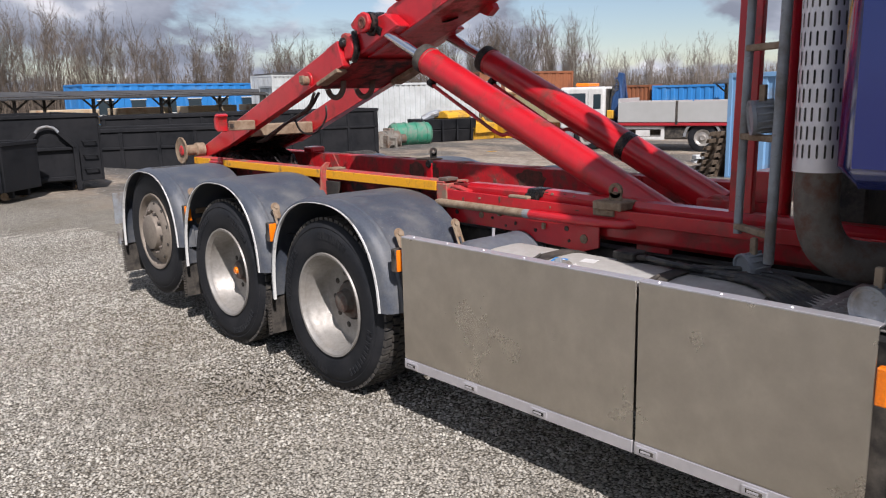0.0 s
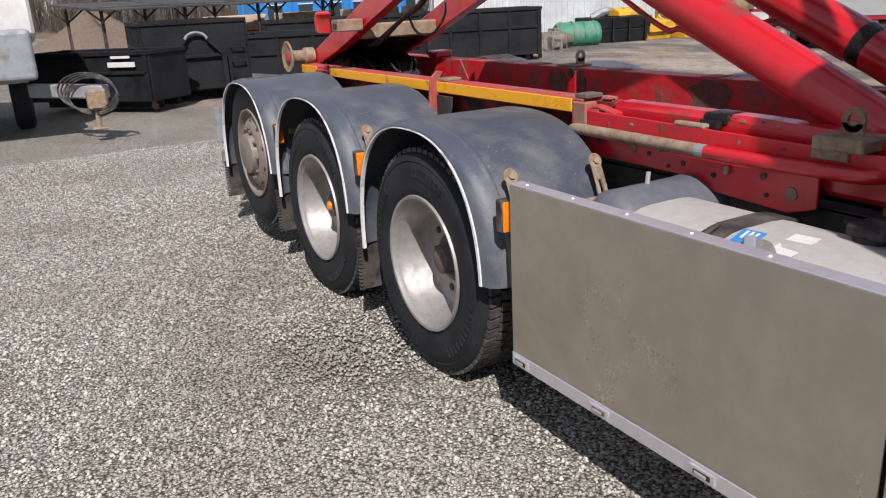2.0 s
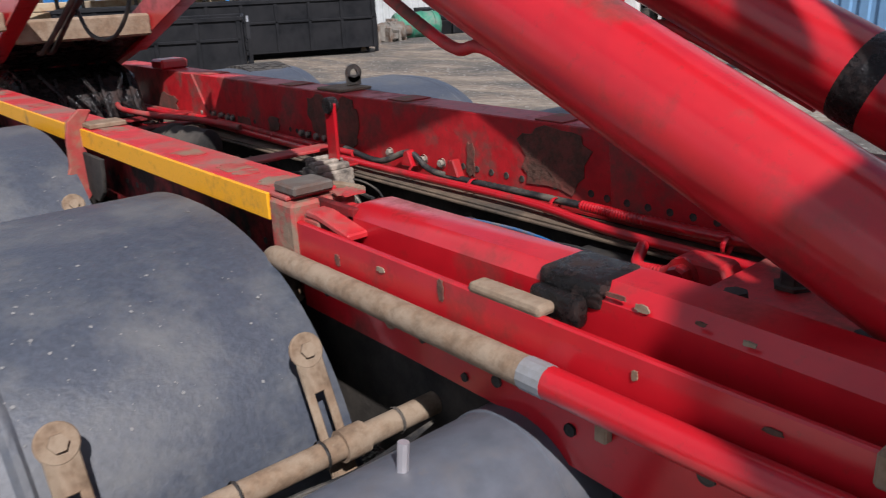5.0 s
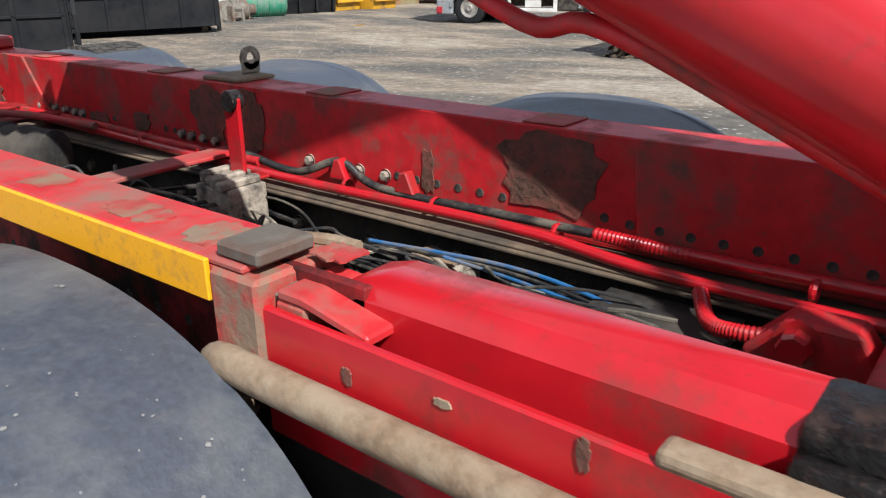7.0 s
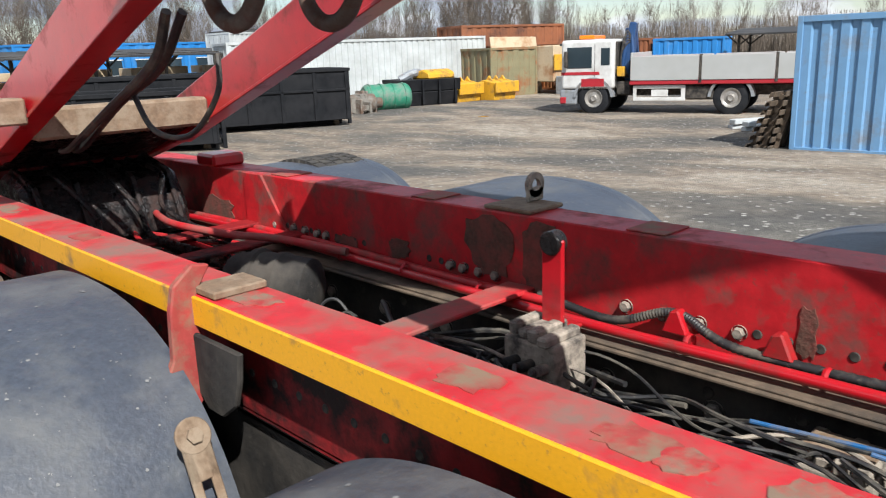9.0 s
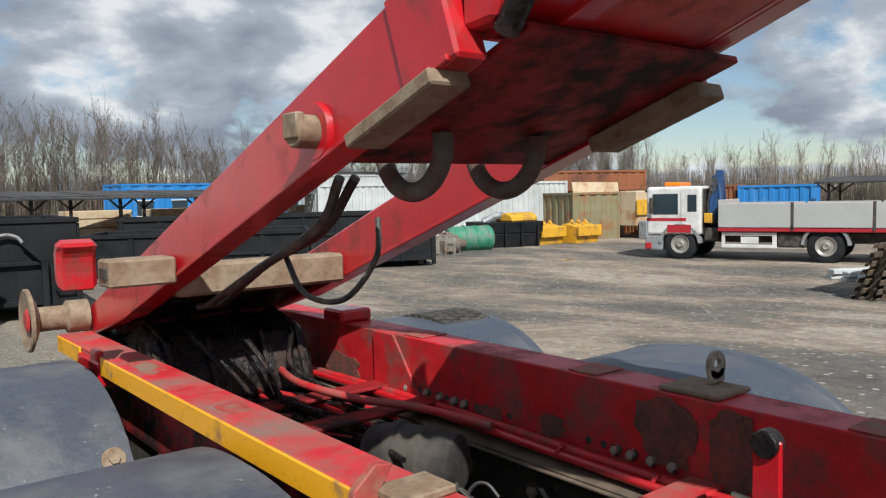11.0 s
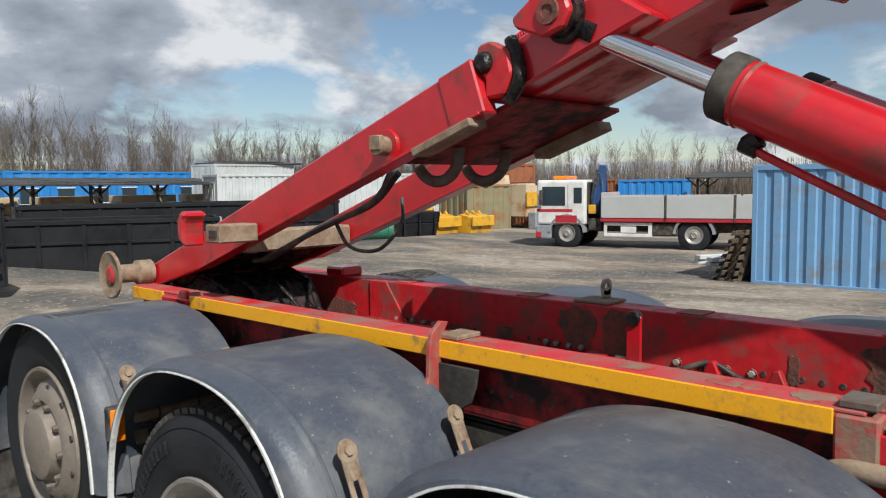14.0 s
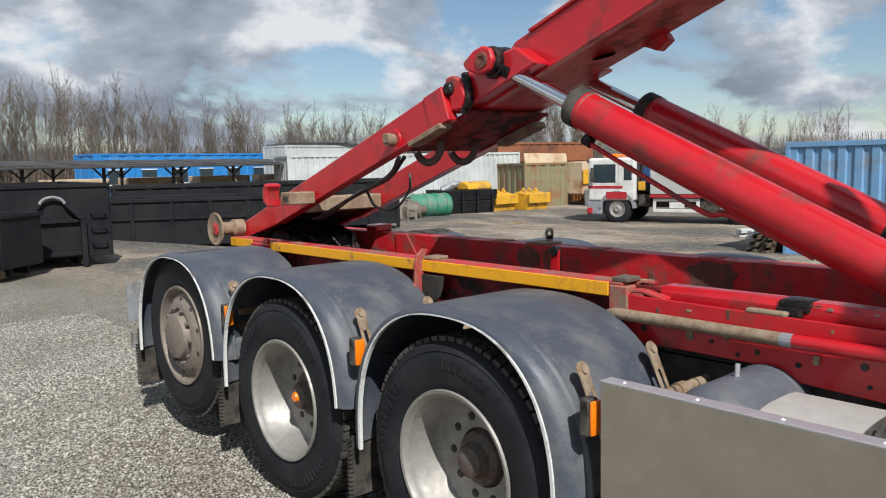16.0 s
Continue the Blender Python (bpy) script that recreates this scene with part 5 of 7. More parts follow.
part("bracket_slot", bx(3.214, 3.222, hb.y - 0.035, hb.y + 0.02, hb.z - 0.012, hb.z + 0.018, 0.002), BLACK, horn)
part("horn", prism([(hb.y + 0.05, hb.z - 0.05), (hb.y + 0.10, hb.z - 0.02), (hb.y + 0.105, hb.z + 0.06), (hb.y + 0.075, hb.z + 0.10), (hb.y + 0.02, hb.z + 0.085), (hb.y + 0.05, hb.z + 0.06), (hb.y + 0.055, hb.z + 0.02)], 3.12, 3.22, 0.012), RED, horn, "blunt red horn")
for x in (3.60, 3.86):
    c = on_arm(L_ARM - 0.38, -0.05, x)
    part("hook_ring", hose([c + Vector((0, 0.105 * math.cos(a), 0.10 * math.sin(a))) for a in np.linspace(math.pi * 0.95, math.pi * 2.1, 12)], 0.021, 10, 4), HUB, arm, "dark curved hook bar", smooth=True)
for j, (x, dy) in enumerate(((3.52, 0), (3.56, 0.05))):
    a = on_arm(L_ARM - 0.55, -0.06, x)
    b = on_arm(0.75, -0.10, x + 0.06)
    part("arm_hose", hose([a, a + Vector((0.01, 0.12 + dy, -0.11 - 0.012 * j)), (a + b) / 2 + Vector((0.02, 0.05, -0.05 + 0.02 * j)), b + Vector((0, -0.1, 0.02)), b], 0.012, 8), CABLE, arm, "loose hydraulic hose", smooth=True)
part("arm_hose", hose([on_arm(1.35, -0.10, 3.60), on_arm(1.38, -0.22, 3.62), on_arm(1.50, -0.27, 3.66), on_arm(1.62, -0.20, 3.70), on_arm(1.64, -0.10, 3.72)], 0.008, 8), CABLE, arm, "hanging black hose loop", smooth=True)

# greasy hinge body between the rails, under the arm's foot; blackened for shade too
hinge = part("hinge_body", prism([(6.97, 0.99), (6.97, 1.17), (6.74, 1.26), (6.56, 1.22), (6.48, 1.10), (6.46, 0.99)], 3.48, 4.05, 0.02), GREASE_SHADE, truck, "greasy hinge body under the arm, blackened for shade")
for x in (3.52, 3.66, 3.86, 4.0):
    part("hinge_rib", prism([(6.95, 1.0), (6.95, 1.19), (6.72, 1.275), (6.52, 1.22), (6.42, 1.0)], x - 0.009, x + 0.009, 0.003), GREASE_SHADE, hinge, "oily rib blackened for shade")
part("hinge_shaft", rod((3.42, 6.98, 1.16), (4.12, 6.98, 1.16), 0.055, 22, bev=0.006), GREASE_SHADE, hinge, smooth=True)
for k, (x, sway) in enumerate(((3.62, -0.03), (3.78, -0.02), (3.92, 0.03))):
    # hoses take the same black, as shade hides them
    part("hinge_hose", hose([(x, 6.7, 1.26), (x + sway, 6.48, 1.24 - 0.01 * k), (x - sway, 6.36, 1.12), (x + 0.5 * sway, 6.2, 1.05), (x, 5.95, 1.045)], 0.010, 8), GREASE_SHADE, hinge, "oily hose bent over the hinge, blackened for shade", smooth=True)
for x, y0, bend in ((3.47, 6.35, 0.05), (3.51, 6.30, 0.06)):
    part("hinge_pipe", hose([(x + 0.10, 6.75, 1.06), (x + 0.04, y0, 1.065), (x + 0.02, 5.85, 1.06), (x + bend, 5.76, 1.055), (x + bend + 0.07, 5.84, 1.05)], 0.012, 10), RED_DUSTY, hinge, "dusty red hydraulic pipe", smooth=True)
part("hinge_pipe", hose([(3.95, 6.6, 1.07), (3.86, 6.25, 1.075), (3.90, 5.95, 1.07), (4.02, 5.80, 1.05), (4.10, 5.55, 1.03)], 0.013, 10), RED_DUSTY, hinge, "dusty red hydraulic pipe", smooth=True)

# upper boom
B0, B1 = Vector((0, 4.945, 2.016)), Vector((0, 0.70, 3.565))
d_b = (B1 - B0).normalized()
n_b = Vector((0, -d_b.z, d_b.y))
if n_b.z < 0:
    n_b = -n_b


def on_boom(s, off, x):
    return Vector((x, 0, 0)) + B0 + d_b * s + n_b * off


def boom_side(x0, x1, top, low):
    pts = [on_boom(0.0, -0.02, 0), on_boom(0.10, 0.035, 0), on_boom(0.36, 0.06, 0), on_boom(0.44, top, 0), on_boom(4.3, top, 0), on_boom(4.3, -low, 0), on_boom(0.05, -low, 0)]
    return prism([(p.y, p.z) for p in pts], x0, x1, 0.006)


BL, BR = 3.585, 3.975        # faces of the upper boom
boom = part("upper_boom", boom_side(BL, BL + 0.025, 0.104, 0.104), RED, truck, "scuffed red upper boom with greasy knuckle")
part("boom_side", boom_side(BR - 0.025, BR, 0.104, 0.104), RED, boom)
part("boom_flange", beam(on_boom(0.55, 0.103, BL + 0.008), on_boom(4.3, 0.103, BL + 0.008), 0.05, 0.014, 0.003), RED, boom)
part("boom_flange", beam(on_boom(0.10, -0.104, BL + 0.008), on_boom(4.3, -0.104, BL + 0.008), 0.05, 0.014, 0.003), RED, boom)
part("boom_floor", beam(on_boom(0.05, -0.099, MID), on_boom(4.3, -0.099, MID), BR - BL - 0.052, 0.014, 0.003), RED_DARK, boom, "stained underside plate")
part("boom_roof", beam(on_boom(0.5, 0.096, MID), on_boom(4.3, 0.096, MID), BR - BL - 0.052, 0.012, 0.003), RED, boom)
part("boom_cheek", prism([(p.y, p.z) for p in (on_boom(0.0, -0.06, 0), on_boom(0.06, 0.04, 0), on_boom(0.34, 0.055, 0), on_boom(0.52, 0.03, 0), on_boom(0.62, -0.10, 0), on_boom(0.05, -0.10, 0))], 3.478, BL, 0.010), RED, boom, "wide red root of the boom")
part("boom_cheek", prism([(p.y, p.z) for p in (on_boom(0.0, -0.06, 0), on_boom(0.06, 0.04, 0), on_boom(0.34, 0.055, 0), on_boom(0.52, 0.03, 0), on_boom(0.62, -0.10, 0), on_boom(0.05, -0.10, 0))], BR, 4.06, 0.010), RED, boom)
part("boom_gusset", beam(on_boom(2.0, 0.0, BL - 0.004), on_boom(2.6, 0.02, BL - 0.004), 0.010, 0.15, 0.004), RED_DARK, boom, "welded doubling plate")
part("stain", lathe([(0, -0.002), (0.05, -0.002), (0.055, 0.002)], 20, Matrix.Translation(on_boom(0.75, -0.107, 3.80)) @ pose(0, 0, 0, 0, 70, 0)), GREASE_SHADE, boom, "oil stain around a hole")
part("underside_lug", prism([(p.y, p.z) for p in (on_boom(0.86, -0.10, 0), on_boom(1.0, -0.10, 0), on_boom(1.01, -0.145, 0), on_boom(0.94, -0.165, 0), on_boom(0.90, -0.13, 0))], 3.93, 3.99, 0.004), RED_DARK, boom, "red underside lug")
part("red_spring", hose([on_boom(0.16, 0.055, 3.52), on_boom(0.36, 0.075, 3.52)], 0.018, 10, 40, 0.004), RED, boom, "coiled red return spring", smooth=True)
kp = on_boom(0.10, -0.01, 3.445)
kn = part("knuckle_plate", prism([(kp.y + 0.065, kp.z + 0.01), (kp.y + 0.05, kp.z + 0.075), (kp.y + 0.0, kp.z + 0.085), (kp.y - 0.07, kp.z + 0.05), (kp.y - 0.085, kp.z - 0.02), (kp.y - 0.05, kp.z - 0.085), (kp.y + 0.02, kp.z - 0.09), (kp.y + 0.02, kp.z - 0.03)], 3.435, 3.478, 0.008), RED_DARK, boom, "greasy knuckle plate")
part("knuckle_pin", lathe([(0, -0.02), (0.02, -0.02), (0.030, -0.012), (0.034, 0.0), (0.034, 0.06)], 20, pose(3.43, kp.y + 0.02, kp.z + 0.02)), GREASE_SHADE, kn, "greased pin", smooth=True)
part("grease", hose([(3.472, kp.y - 0.055, kp.z + 0.085), (3.462, kp.y - 0.085, kp.z + 0.03), (3.460, kp.y - 0.095, kp.z - 0.04), (3.465, kp.y - 0.05, kp.z - 0.10)], 0.022, 10), GREASE_SHADE, kn, "smeared black grease", smooth=True)
pin = Vector((3.40, 4.608, 2.170))
boss = part("pin_boss", prism([(pin.y + 0.135, pin.z + 0.0), (pin.y + 0.12, pin.z - 0.03), (pin.y + 0.02, pin.z - 0.068), (pin.y - 0.045, pin.z - 0.05), (pin.y - 0.07, pin.z), (pin.y - 0.05, pin.z + 0.05), (pin.y + 0.0, pin.z + 0.068), (pin.y + 0.06, pin.z + 0.052)], 3.405, 3.435, 0.008), RED_DARK, boom,
            "pitted red pin boss plate")
part("boss_pin", join(lathe([(0.020, -0.006), (0.036, -0.006), (0.038, 0.002), (0.038, 0.02), (0.02, 0.02), (0.020, -0.006)], 26, pose(3.402, pin.y, pin.z)), lathe([(0, -0.001), (0.021, -0.001), (0.021, 0.02)], 20, pose(3.402, pin.y, pin.z))), RUST_DARK, boss, "worn brown pin end", smooth=True)
part("boss_grease", lathe([(0.05, 0.0), (0.064, 0.003), (0.070, 0.03), (0.066, 0.06), (0.072, 0.12), (0.066, 0.15), (0.05, 0.15)], 26, pose(3.435, pin.y - 0.008, pin.z)), GREASE_SHADE, boss, "thick black grease", smooth=True)

# lift cylinders
for side in (0, 1):
    x = 3.515 if side == 0 else 2 * MID - 3.515
    top = Vector((x, 4.595, 2.147))
    low = Vector((x, 2.42, 1.105))
    d = (low - top).normalized()
    cyl = part("lift_cylinder", rod(top + d * 0.535, low, 0.083, 48), RED, truck, "glossy red lift cylinder with scuffs", smooth=True)
    part("cylinder_rod", rod(top + d * 0.03, top + d * 0.64, 0.034, 32), CHROME, cyl, "polished chrome rod", smooth=True)
    part("rod_eye", join(rod(top + Vector((-0.06, 0, 0)), top + Vector((0.06, 0, 0)), 0.060, 28, bev=0.006), rod(top, top + d * 0.10, 0.046, 24)), GREASE_SHADE, cyl, "greasy rod eye", smooth=True)
    part("gland", join(rod(top + d * 0.495, top + d * 0.555, 0.0885, 48, bev=0.005)), BLACK, cyl, "dark brown gland ring", smooth=True)
    part("weld_bead", lathe([(0.083, 0.0), (0.087, 0.006), (0.083, 0.014)], 40, along(top + d * 0.565, low)), RED_DARK, cyl, smooth=True)
    if side:
        part("black_band", lathe([(0.0831, -0.03), (0.0845, -0.022), (0.0845, 0.022), (0.0831, 0.03)], 40, along(top + d * 1.75, low)), GREASE_SHADE, cyl, "black band", smooth=True)
    u = Vector((0, -d.z, d.y))
    u = -u if u.z > 0 else u
    p0 = top + d * 0.64 + u * 0.083
    port = part("oil_port", join(rod(p0, p0 + u * 0.03 - d * 0.02, 0.026, 14), rod(p0 + u * 0.03 - d * 0.035, p0 + u * 0.03 + d * 0.01, 0.022, 8)), GREASE_SHADE, cyl, "black oil port fitting")
    part("oil_pipe", hose([p0 + u * 0.03, p0 + u * 0.035 + d * 0.05, p0 + u * 0.045 + d * 0.35, p0 + u * 0.05 + d * 0.62, p0 + u * 0.01 + d * 0.72, p0 - u * 0.0 + d * 1.05], 0.011, 10), RED_DARK, port, "red oil pipe", smooth=True)
    part("cylinder_foot", join(rod(low + Vector((-0.10, 0, 0)), low + Vector((0.10, 0, 0)), 0.07, 24, bev=0.006), bx(x - 0.12, x - 0.09, low.y - 0.09, low.y + 0.09, 0.96, low.z + 0.05, 0.006), bx(x + 0.09, x + 0.12, low.y - 0.09, low.y + 0.09, 0.96, low.z + 0.05, 0.006)), RED_DUSTY, cyl, "red cylinder foot bracket", smooth=True)

# ---- behind the cab: red stand, ladder, lamps, stack, cab ----
stand = part("cab_stand", join(beam((3.40, 2.00, 1.14), (3.42, 1.99, 2.95), 0.035, 0.10, 0.004), rod((3.47, 1.87, 1.14), (3.49, 1.86, 2.95), 0.045, 24)), RED, truck, "upright red stand behind the cab", smooth=True)
# plain black box added to give the shade behind the stand
part("stand_shadow_box", bx(3.52, 4.2, 1.55, 1.72, 1.1, 2.9, 0.01), BLACK, truck, "black box added for shade behind the cab")
part("stand_box", bx(3.66, 3.84, 1.95, 2.10, 1.2, 1.34, 0.006), RED, truck, "drilled red bracket box")
lad = part("ladder", join(rod((3.26, 1.94, 1.13), (3.33, 1.95, 2.9), 0.017, 14), rod((3.14, 1.75, 1.05), (3.22, 1.76, 2.9), 0.020, 14)), GREYMET, truck, "muddy grey tubular ladder", smooth=True)
for z in (1.16, 1.52, 1.86, 2.2, 2.54):
    f = (z - 1.1) / 1.8
    part("rung", beam((3.26 + 0.07 * f, 1.945, z), (3.14 + 0.08 * f, 1.755, z), 0.025, 0.035, 0.004, side=(0, 0, 1)), RUST, lad, "muddy rung")


def work_lamp(c, face):
    """A round finned work lamp at c that looks along face."""
    c, face = Vector(c), Vector(face)
    m = along(c, c + face)
    w = part("work_lamp", lathe([(0, -0.05), (0.045, -0.05), (0.05, -0.045), (0.062, 0.028), (0.066, 0.03), (0.066, 0.045), (0.058, 0.045), (0.052, 0.038), (0, 0.036)], 32, m), GREYMET, truck, "grey finned round work lamp", smooth=True)
    for k in range(14):
        a = 2 * math.pi * k / 14
        part("fin", bx(-0.045, 0.028, -0.003, 0.003, 0.046, 0.064, 0.001), GREYMET, w, m=m @ pose(0, 0, 0, math.degrees(a), 0, 0))
    part("lamp_bracket", bx(c.x - 0.012, c.x + 0.012, c.y - 0.012, c.y + 0.012, c.z + 0.05, c.z + 0.12, 0.003), RUST, w)


work_lamp((3.16, 1.82, 1.02), (-0.8, 0.5, -0.15))
work_lamp((3.20, 1.835, 1.60), (-0.6, 0.8, -0.1))
work_lamp((2.76, 1.235, 1.06), (-0.9, 0.2, 0))
stack = part("exhaust_stack", join(hose([(3.30, 1.20, 1.12), (3.16, 1.32, 1.11), (3.03, 1.46, 1.14), (2.99, 1.52, 1.26), (2.985, 1.525, 1.46)], 0.072, 24, 8), rod((3.30, 1.20, 1.12), (3.5, 1.08, 1.12), 0.08, 24)), HUB, truck, "heat-stained steel exhaust elbow", smooth=True)
shield = part("heat_shield", rod((2.985, 1.525, 1.43), (3.0, 1.53, 2.95), 0.083, 40), STEEL_TRIM, stack, "perforated steel heat shield", smooth=True)


def slots():
    bm = bmesh.new()
    for row in range(24):
        for k in range(22):
            a = 2 * math.pi * (k + 0.5 * (row % 2)) / 22
            z = 1.50 + row * 0.06
            cx, cy = 2.985 + 0.015 * (z - 1.47) / 1.48, 1.526
            r = 0.0838
            q = []
            for dz, da in ((-0.02, -0.04), (-0.024, 0), (-0.02, 0.04), (0.02, 0.04), (0.024, 0), (0.02, -0.04)):
                q.append(bm.verts.new((cx + r * math.cos(a + da), cy + r * math.sin(a + da), z + dz)))
            bm.faces.new(q)
    return bm


tagged(part("shield_slot", slots(), BLACK, shield, "rows of dark slots"), kind="stuff")
cab = part("cab", prism([(1.315, 1.43), (1.315, 3.05), (1.15, 3.22), (-0.55, 3.22), (-0.90, 2.35), (-0.98, 1.43)], 2.53, 5.03, 0.06), NAVY, truck, "glossy dark blue cab", smooth=True)
part("side_window", bx(2.522, 2.534, -0.55, 0.45, 2.25, 2.95, 0.02), GLASS, cab, "dark side window")
part("door_handle", bx(2.505, 2.532, 0.20, 0.36, 1.95, 2.0, 0.01), BLACK, cab)
part("cab_skirt", join(bx(2.58, 2.72, -0.85, 0.9, 0.45, 1.40, 0.05, 2)), NAVY, cab, "dark blue entry skirt")
part("cab_underside", bx(2.75, 4.8, -0.8, 1.14, 0.62, 1.40, 0.03), BLACK, truck)
for x, turn in ((SIDE_X + 0.03, 0), (2 * MID - SIDE_X - 0.03, 180)):
    fm = pose(x, -0.35, 0.525, 0, 0, turn)
    fw = part("wheel", T_STEER, BRONZE, truck, "bronze steel rim in a black tyre", fm)
    part("tyre", T_BODY, RUBBER, fw, "black rubber tyre", fm)
    part("tread", T_TREAD, TREAD, fw, "dusty chunky tread", fm)

# ---- yard behind ----
SETTLED = set(scene.collection.objects)


def hook_bin(name, label, m, length, height, ribs=6, front=True, mat=None, w=2.45):
    """An open roll-off bin: its hook end looks along -y, its long sides run along +y."""
    mat = mat or BIN_BLACK
    b = thing(name, label, "waste bin", "bins in the yard", m)
    for nm, wall in (("front_wall", bx(-w / 2, w / 2, 0, 0.05, 0.22, height, 0.01)), ("rear_wall", bx(-w / 2, w / 2, length - 0.05, length, 0.22, height, 0.01)),
                     ("side_wall", bx(-w / 2, -w / 2 + 0.04, 0.051, length - 0.051, 0.22, height, 0.01)), ("side_wall", bx(w / 2 - 0.04, w / 2, 0.051, length - 0.051, 0.22, height, 0.01)),
                     ("floor_plate", bx(-w / 2 + 0.041, w / 2 - 0.041, 0.051, length - 0.051, 0.22, 0.27, 0.01))):
        part(nm, wall, mat, b, m=m)
    for x in (-w / 2 - 0.05, w / 2 - 0.03):
        part("top_rail", bx(x, x + 0.08, 0, length, height - 0.09, height + 0.01, 0.01), mat, b, m=m)
        part("mid_rail", bx(x, x + 0.08, 0.05, length - 0.05, height * 0.62, height * 0.62 + 0.07, 0.01), mat, b, m=m)
        for i in range(ribs + 1):
            y = 0.1 + (length - 0.2) * i / ribs
            part("rib", prism([(y - 0.05, 0.22), (y + 0.05, 0.22), (y + 0.05, height - 0.1), (y - 0.05, height - 0.1)], x, x + 0.09, 0.008), mat, b, m=m)
    part("top_rail", bx(-w / 2, w / 2, -0.04, 0.03, height - 0.08, height + 0.01, 0.01), mat, b, m=m)
    for x in (-0.22 * w, 0.2 * w):
        part("runner", bx(x, x + 0.07, 0.1, length - 0.2, 0.05, 0.219, 0.008), mat, b, m=m)
    for x in (-0.25 * w, 0.22 * w):
        part("roller", rod((x, 0.3, 0.09), (x + 0.12, 0.3, 0.09), 0.09, 18), RUST, b, m=m)
    if front:
        t = min(height - 0.05, 1.62)
        a = join(beam((-0.62, -0.12, 0.0), (-0.62, -0.12, t - 0.5), 0.10, 0.12, 0.01, side=(0, 1, 0)), beam((0.62, -0.12, 0.0), (0.62, -0.12, t - 0.5), 0.10, 0.12, 0.01, side=(0, 1, 0)),
                 beam((-0.64, -0.12, t - 0.54), (-0.27, -0.12, t - 0.14), 0.10, 0.12, 0.01, side=(0, 1, 0)), beam((0.64, -0.12, t - 0.54), (0.27, -0.12, t - 0.14), 0.10, 0.12, 0.01, side=(0, 1, 0)),
                 bx(-0.60, 0.60, -0.10, -0.02, 0.26, 0.36, 0.01), bx(-0.56, 0.56, -0.10, -0.02, t - 0.60, t - 0.52, 0.01))
        fr = part("hook_frame", a, mat, b, "black welded hook frame", m)
        part("hook_loop", hose([(-0.27, -0.12, t - 0.16), (-0.18, -0.12, t - 0.05), (0, -0.12, t), (0.18, -0.12, t - 0.05), (0.27, -0.12, t - 0.16)], 0.035, 10), GREYMET, fr, "worn steel hook loop", m, smooth=True)
        for z in (0.5, 0.85, 1.2):
            part("step", join(bx(0.80, 1.14, -0.14, -0.11, z, z + 0.03, 0.005), bx(0.80, 0.83, -0.11, -0.0, z, z + 0.03, 0.004), bx(1.11, 1.14, -0.11, -0.0, z, z + 0.03, 0.004)), mat, b, m=m)
    return b


def corrugated(length, height, pitch=0.28, depth=0.04, seam=0.0):
    """A trapezoid-profiled sheet standing along x, face at y = 0."""
    n = max(2, int(length / pitch))
    p = length / n
    pts = []
    for i in range(n):
        x = i * p
        pts += [(x, 0), (x + p * 0.42, 0), (x + p * 0.52, depth), (x + p * 0.88, depth), (x + p * 0.98, 0)]
    pts.append((length, 0))
    pts += [(length, depth + 0.03), (0, depth + 0.03)]
    return sweep(pts, lambda s, a, b: Vector((a, b, height * s)), 1, closed=True)


def container(name, label, m, L, W, H, mat, pitch=0.28, doors=False, cat="container", frame_mat=None):
    """A shipping container: its long face looks along -y from the origin, L along x, W back along y."""
    fm = frame_mat or mat
    c = thing(name, label, cat, "containers in the yard", m)
    part("long_side", corrugated(L - 0.2, H - 0.24, pitch), mat, c, m=m @ pose(0.1, 0.03, 0.13))
    part("long_side", corrugated(L - 0.2, H - 0.24, pitch), mat, c, m=m @ pose(L - 0.1, W - 0.03, 0.13, 0, 0, 180))
    part("end_wall", corrugated(W - 0.2, H - 0.24, pitch), mat, c, m=m @ pose(L - 0.03, 0.1, 0.13, 0, 0, 90))
    if doors:
        for k in (0, 1):
            y0 = 0.1 + k * (W - 0.2) / 2
            dr = part("door", bx(0.02, 0.06, y0 + 0.01, y0 + (W - 0.2) / 2 - 0.01, 0.14, H - 0.12, 0.006), mat, c, m=m)
            for q in (0.3, 0.7):
                part("lock_rod", rod((0.0, y0 + q * (W - 0.2) / 2, 0.2), (0.0, y0 + q * (W - 0.2) / 2, H - 0.2), 0.018, 8), GREYMET, dr, m=m)
    else:
        part("end_wall", corrugated(W - 0.2, H - 0.24, pitch), mat, c, m=m @ pose(0.03, W - 0.1, 0.13, 0, 0, -90))
    for x in (0, L - 0.1):
        for y in (0, W - 0.1):
            part("corner_post", bx(x, x + 0.1, y, y + 0.1, 0.0, H, 0.008), fm, c, m=m)
    for y in (0.002, W - 0.102):
        part("bottom_rail", bx(0.1, L - 0.1, y, y + 0.1, 0.002, 0.13, 0.006), fm, c, m=m)
        part("top_rail", bx(0.1, L - 0.1, y, y + 0.1, H - 0.11, H - 0.002, 0.006), fm, c, m=m)
    for x in (0.002, L - 0.102):
        part("end_rail", bx(x, x + 0.1, 0.1, W - 0.1, H - 0.11, H - 0.002, 0.006), fm, c, m=m)
        part("end_rail", bx(x, x + 0.1, 0.1, W - 0.1, 0.002, 0.13, 0.006), fm, c, m=m)
    part("roof", bx(0.05, L - 0.05, 0.05, W - 0.05, H - 0.06, H - 0.02, 0.004), fm, c, m=m)
    return c


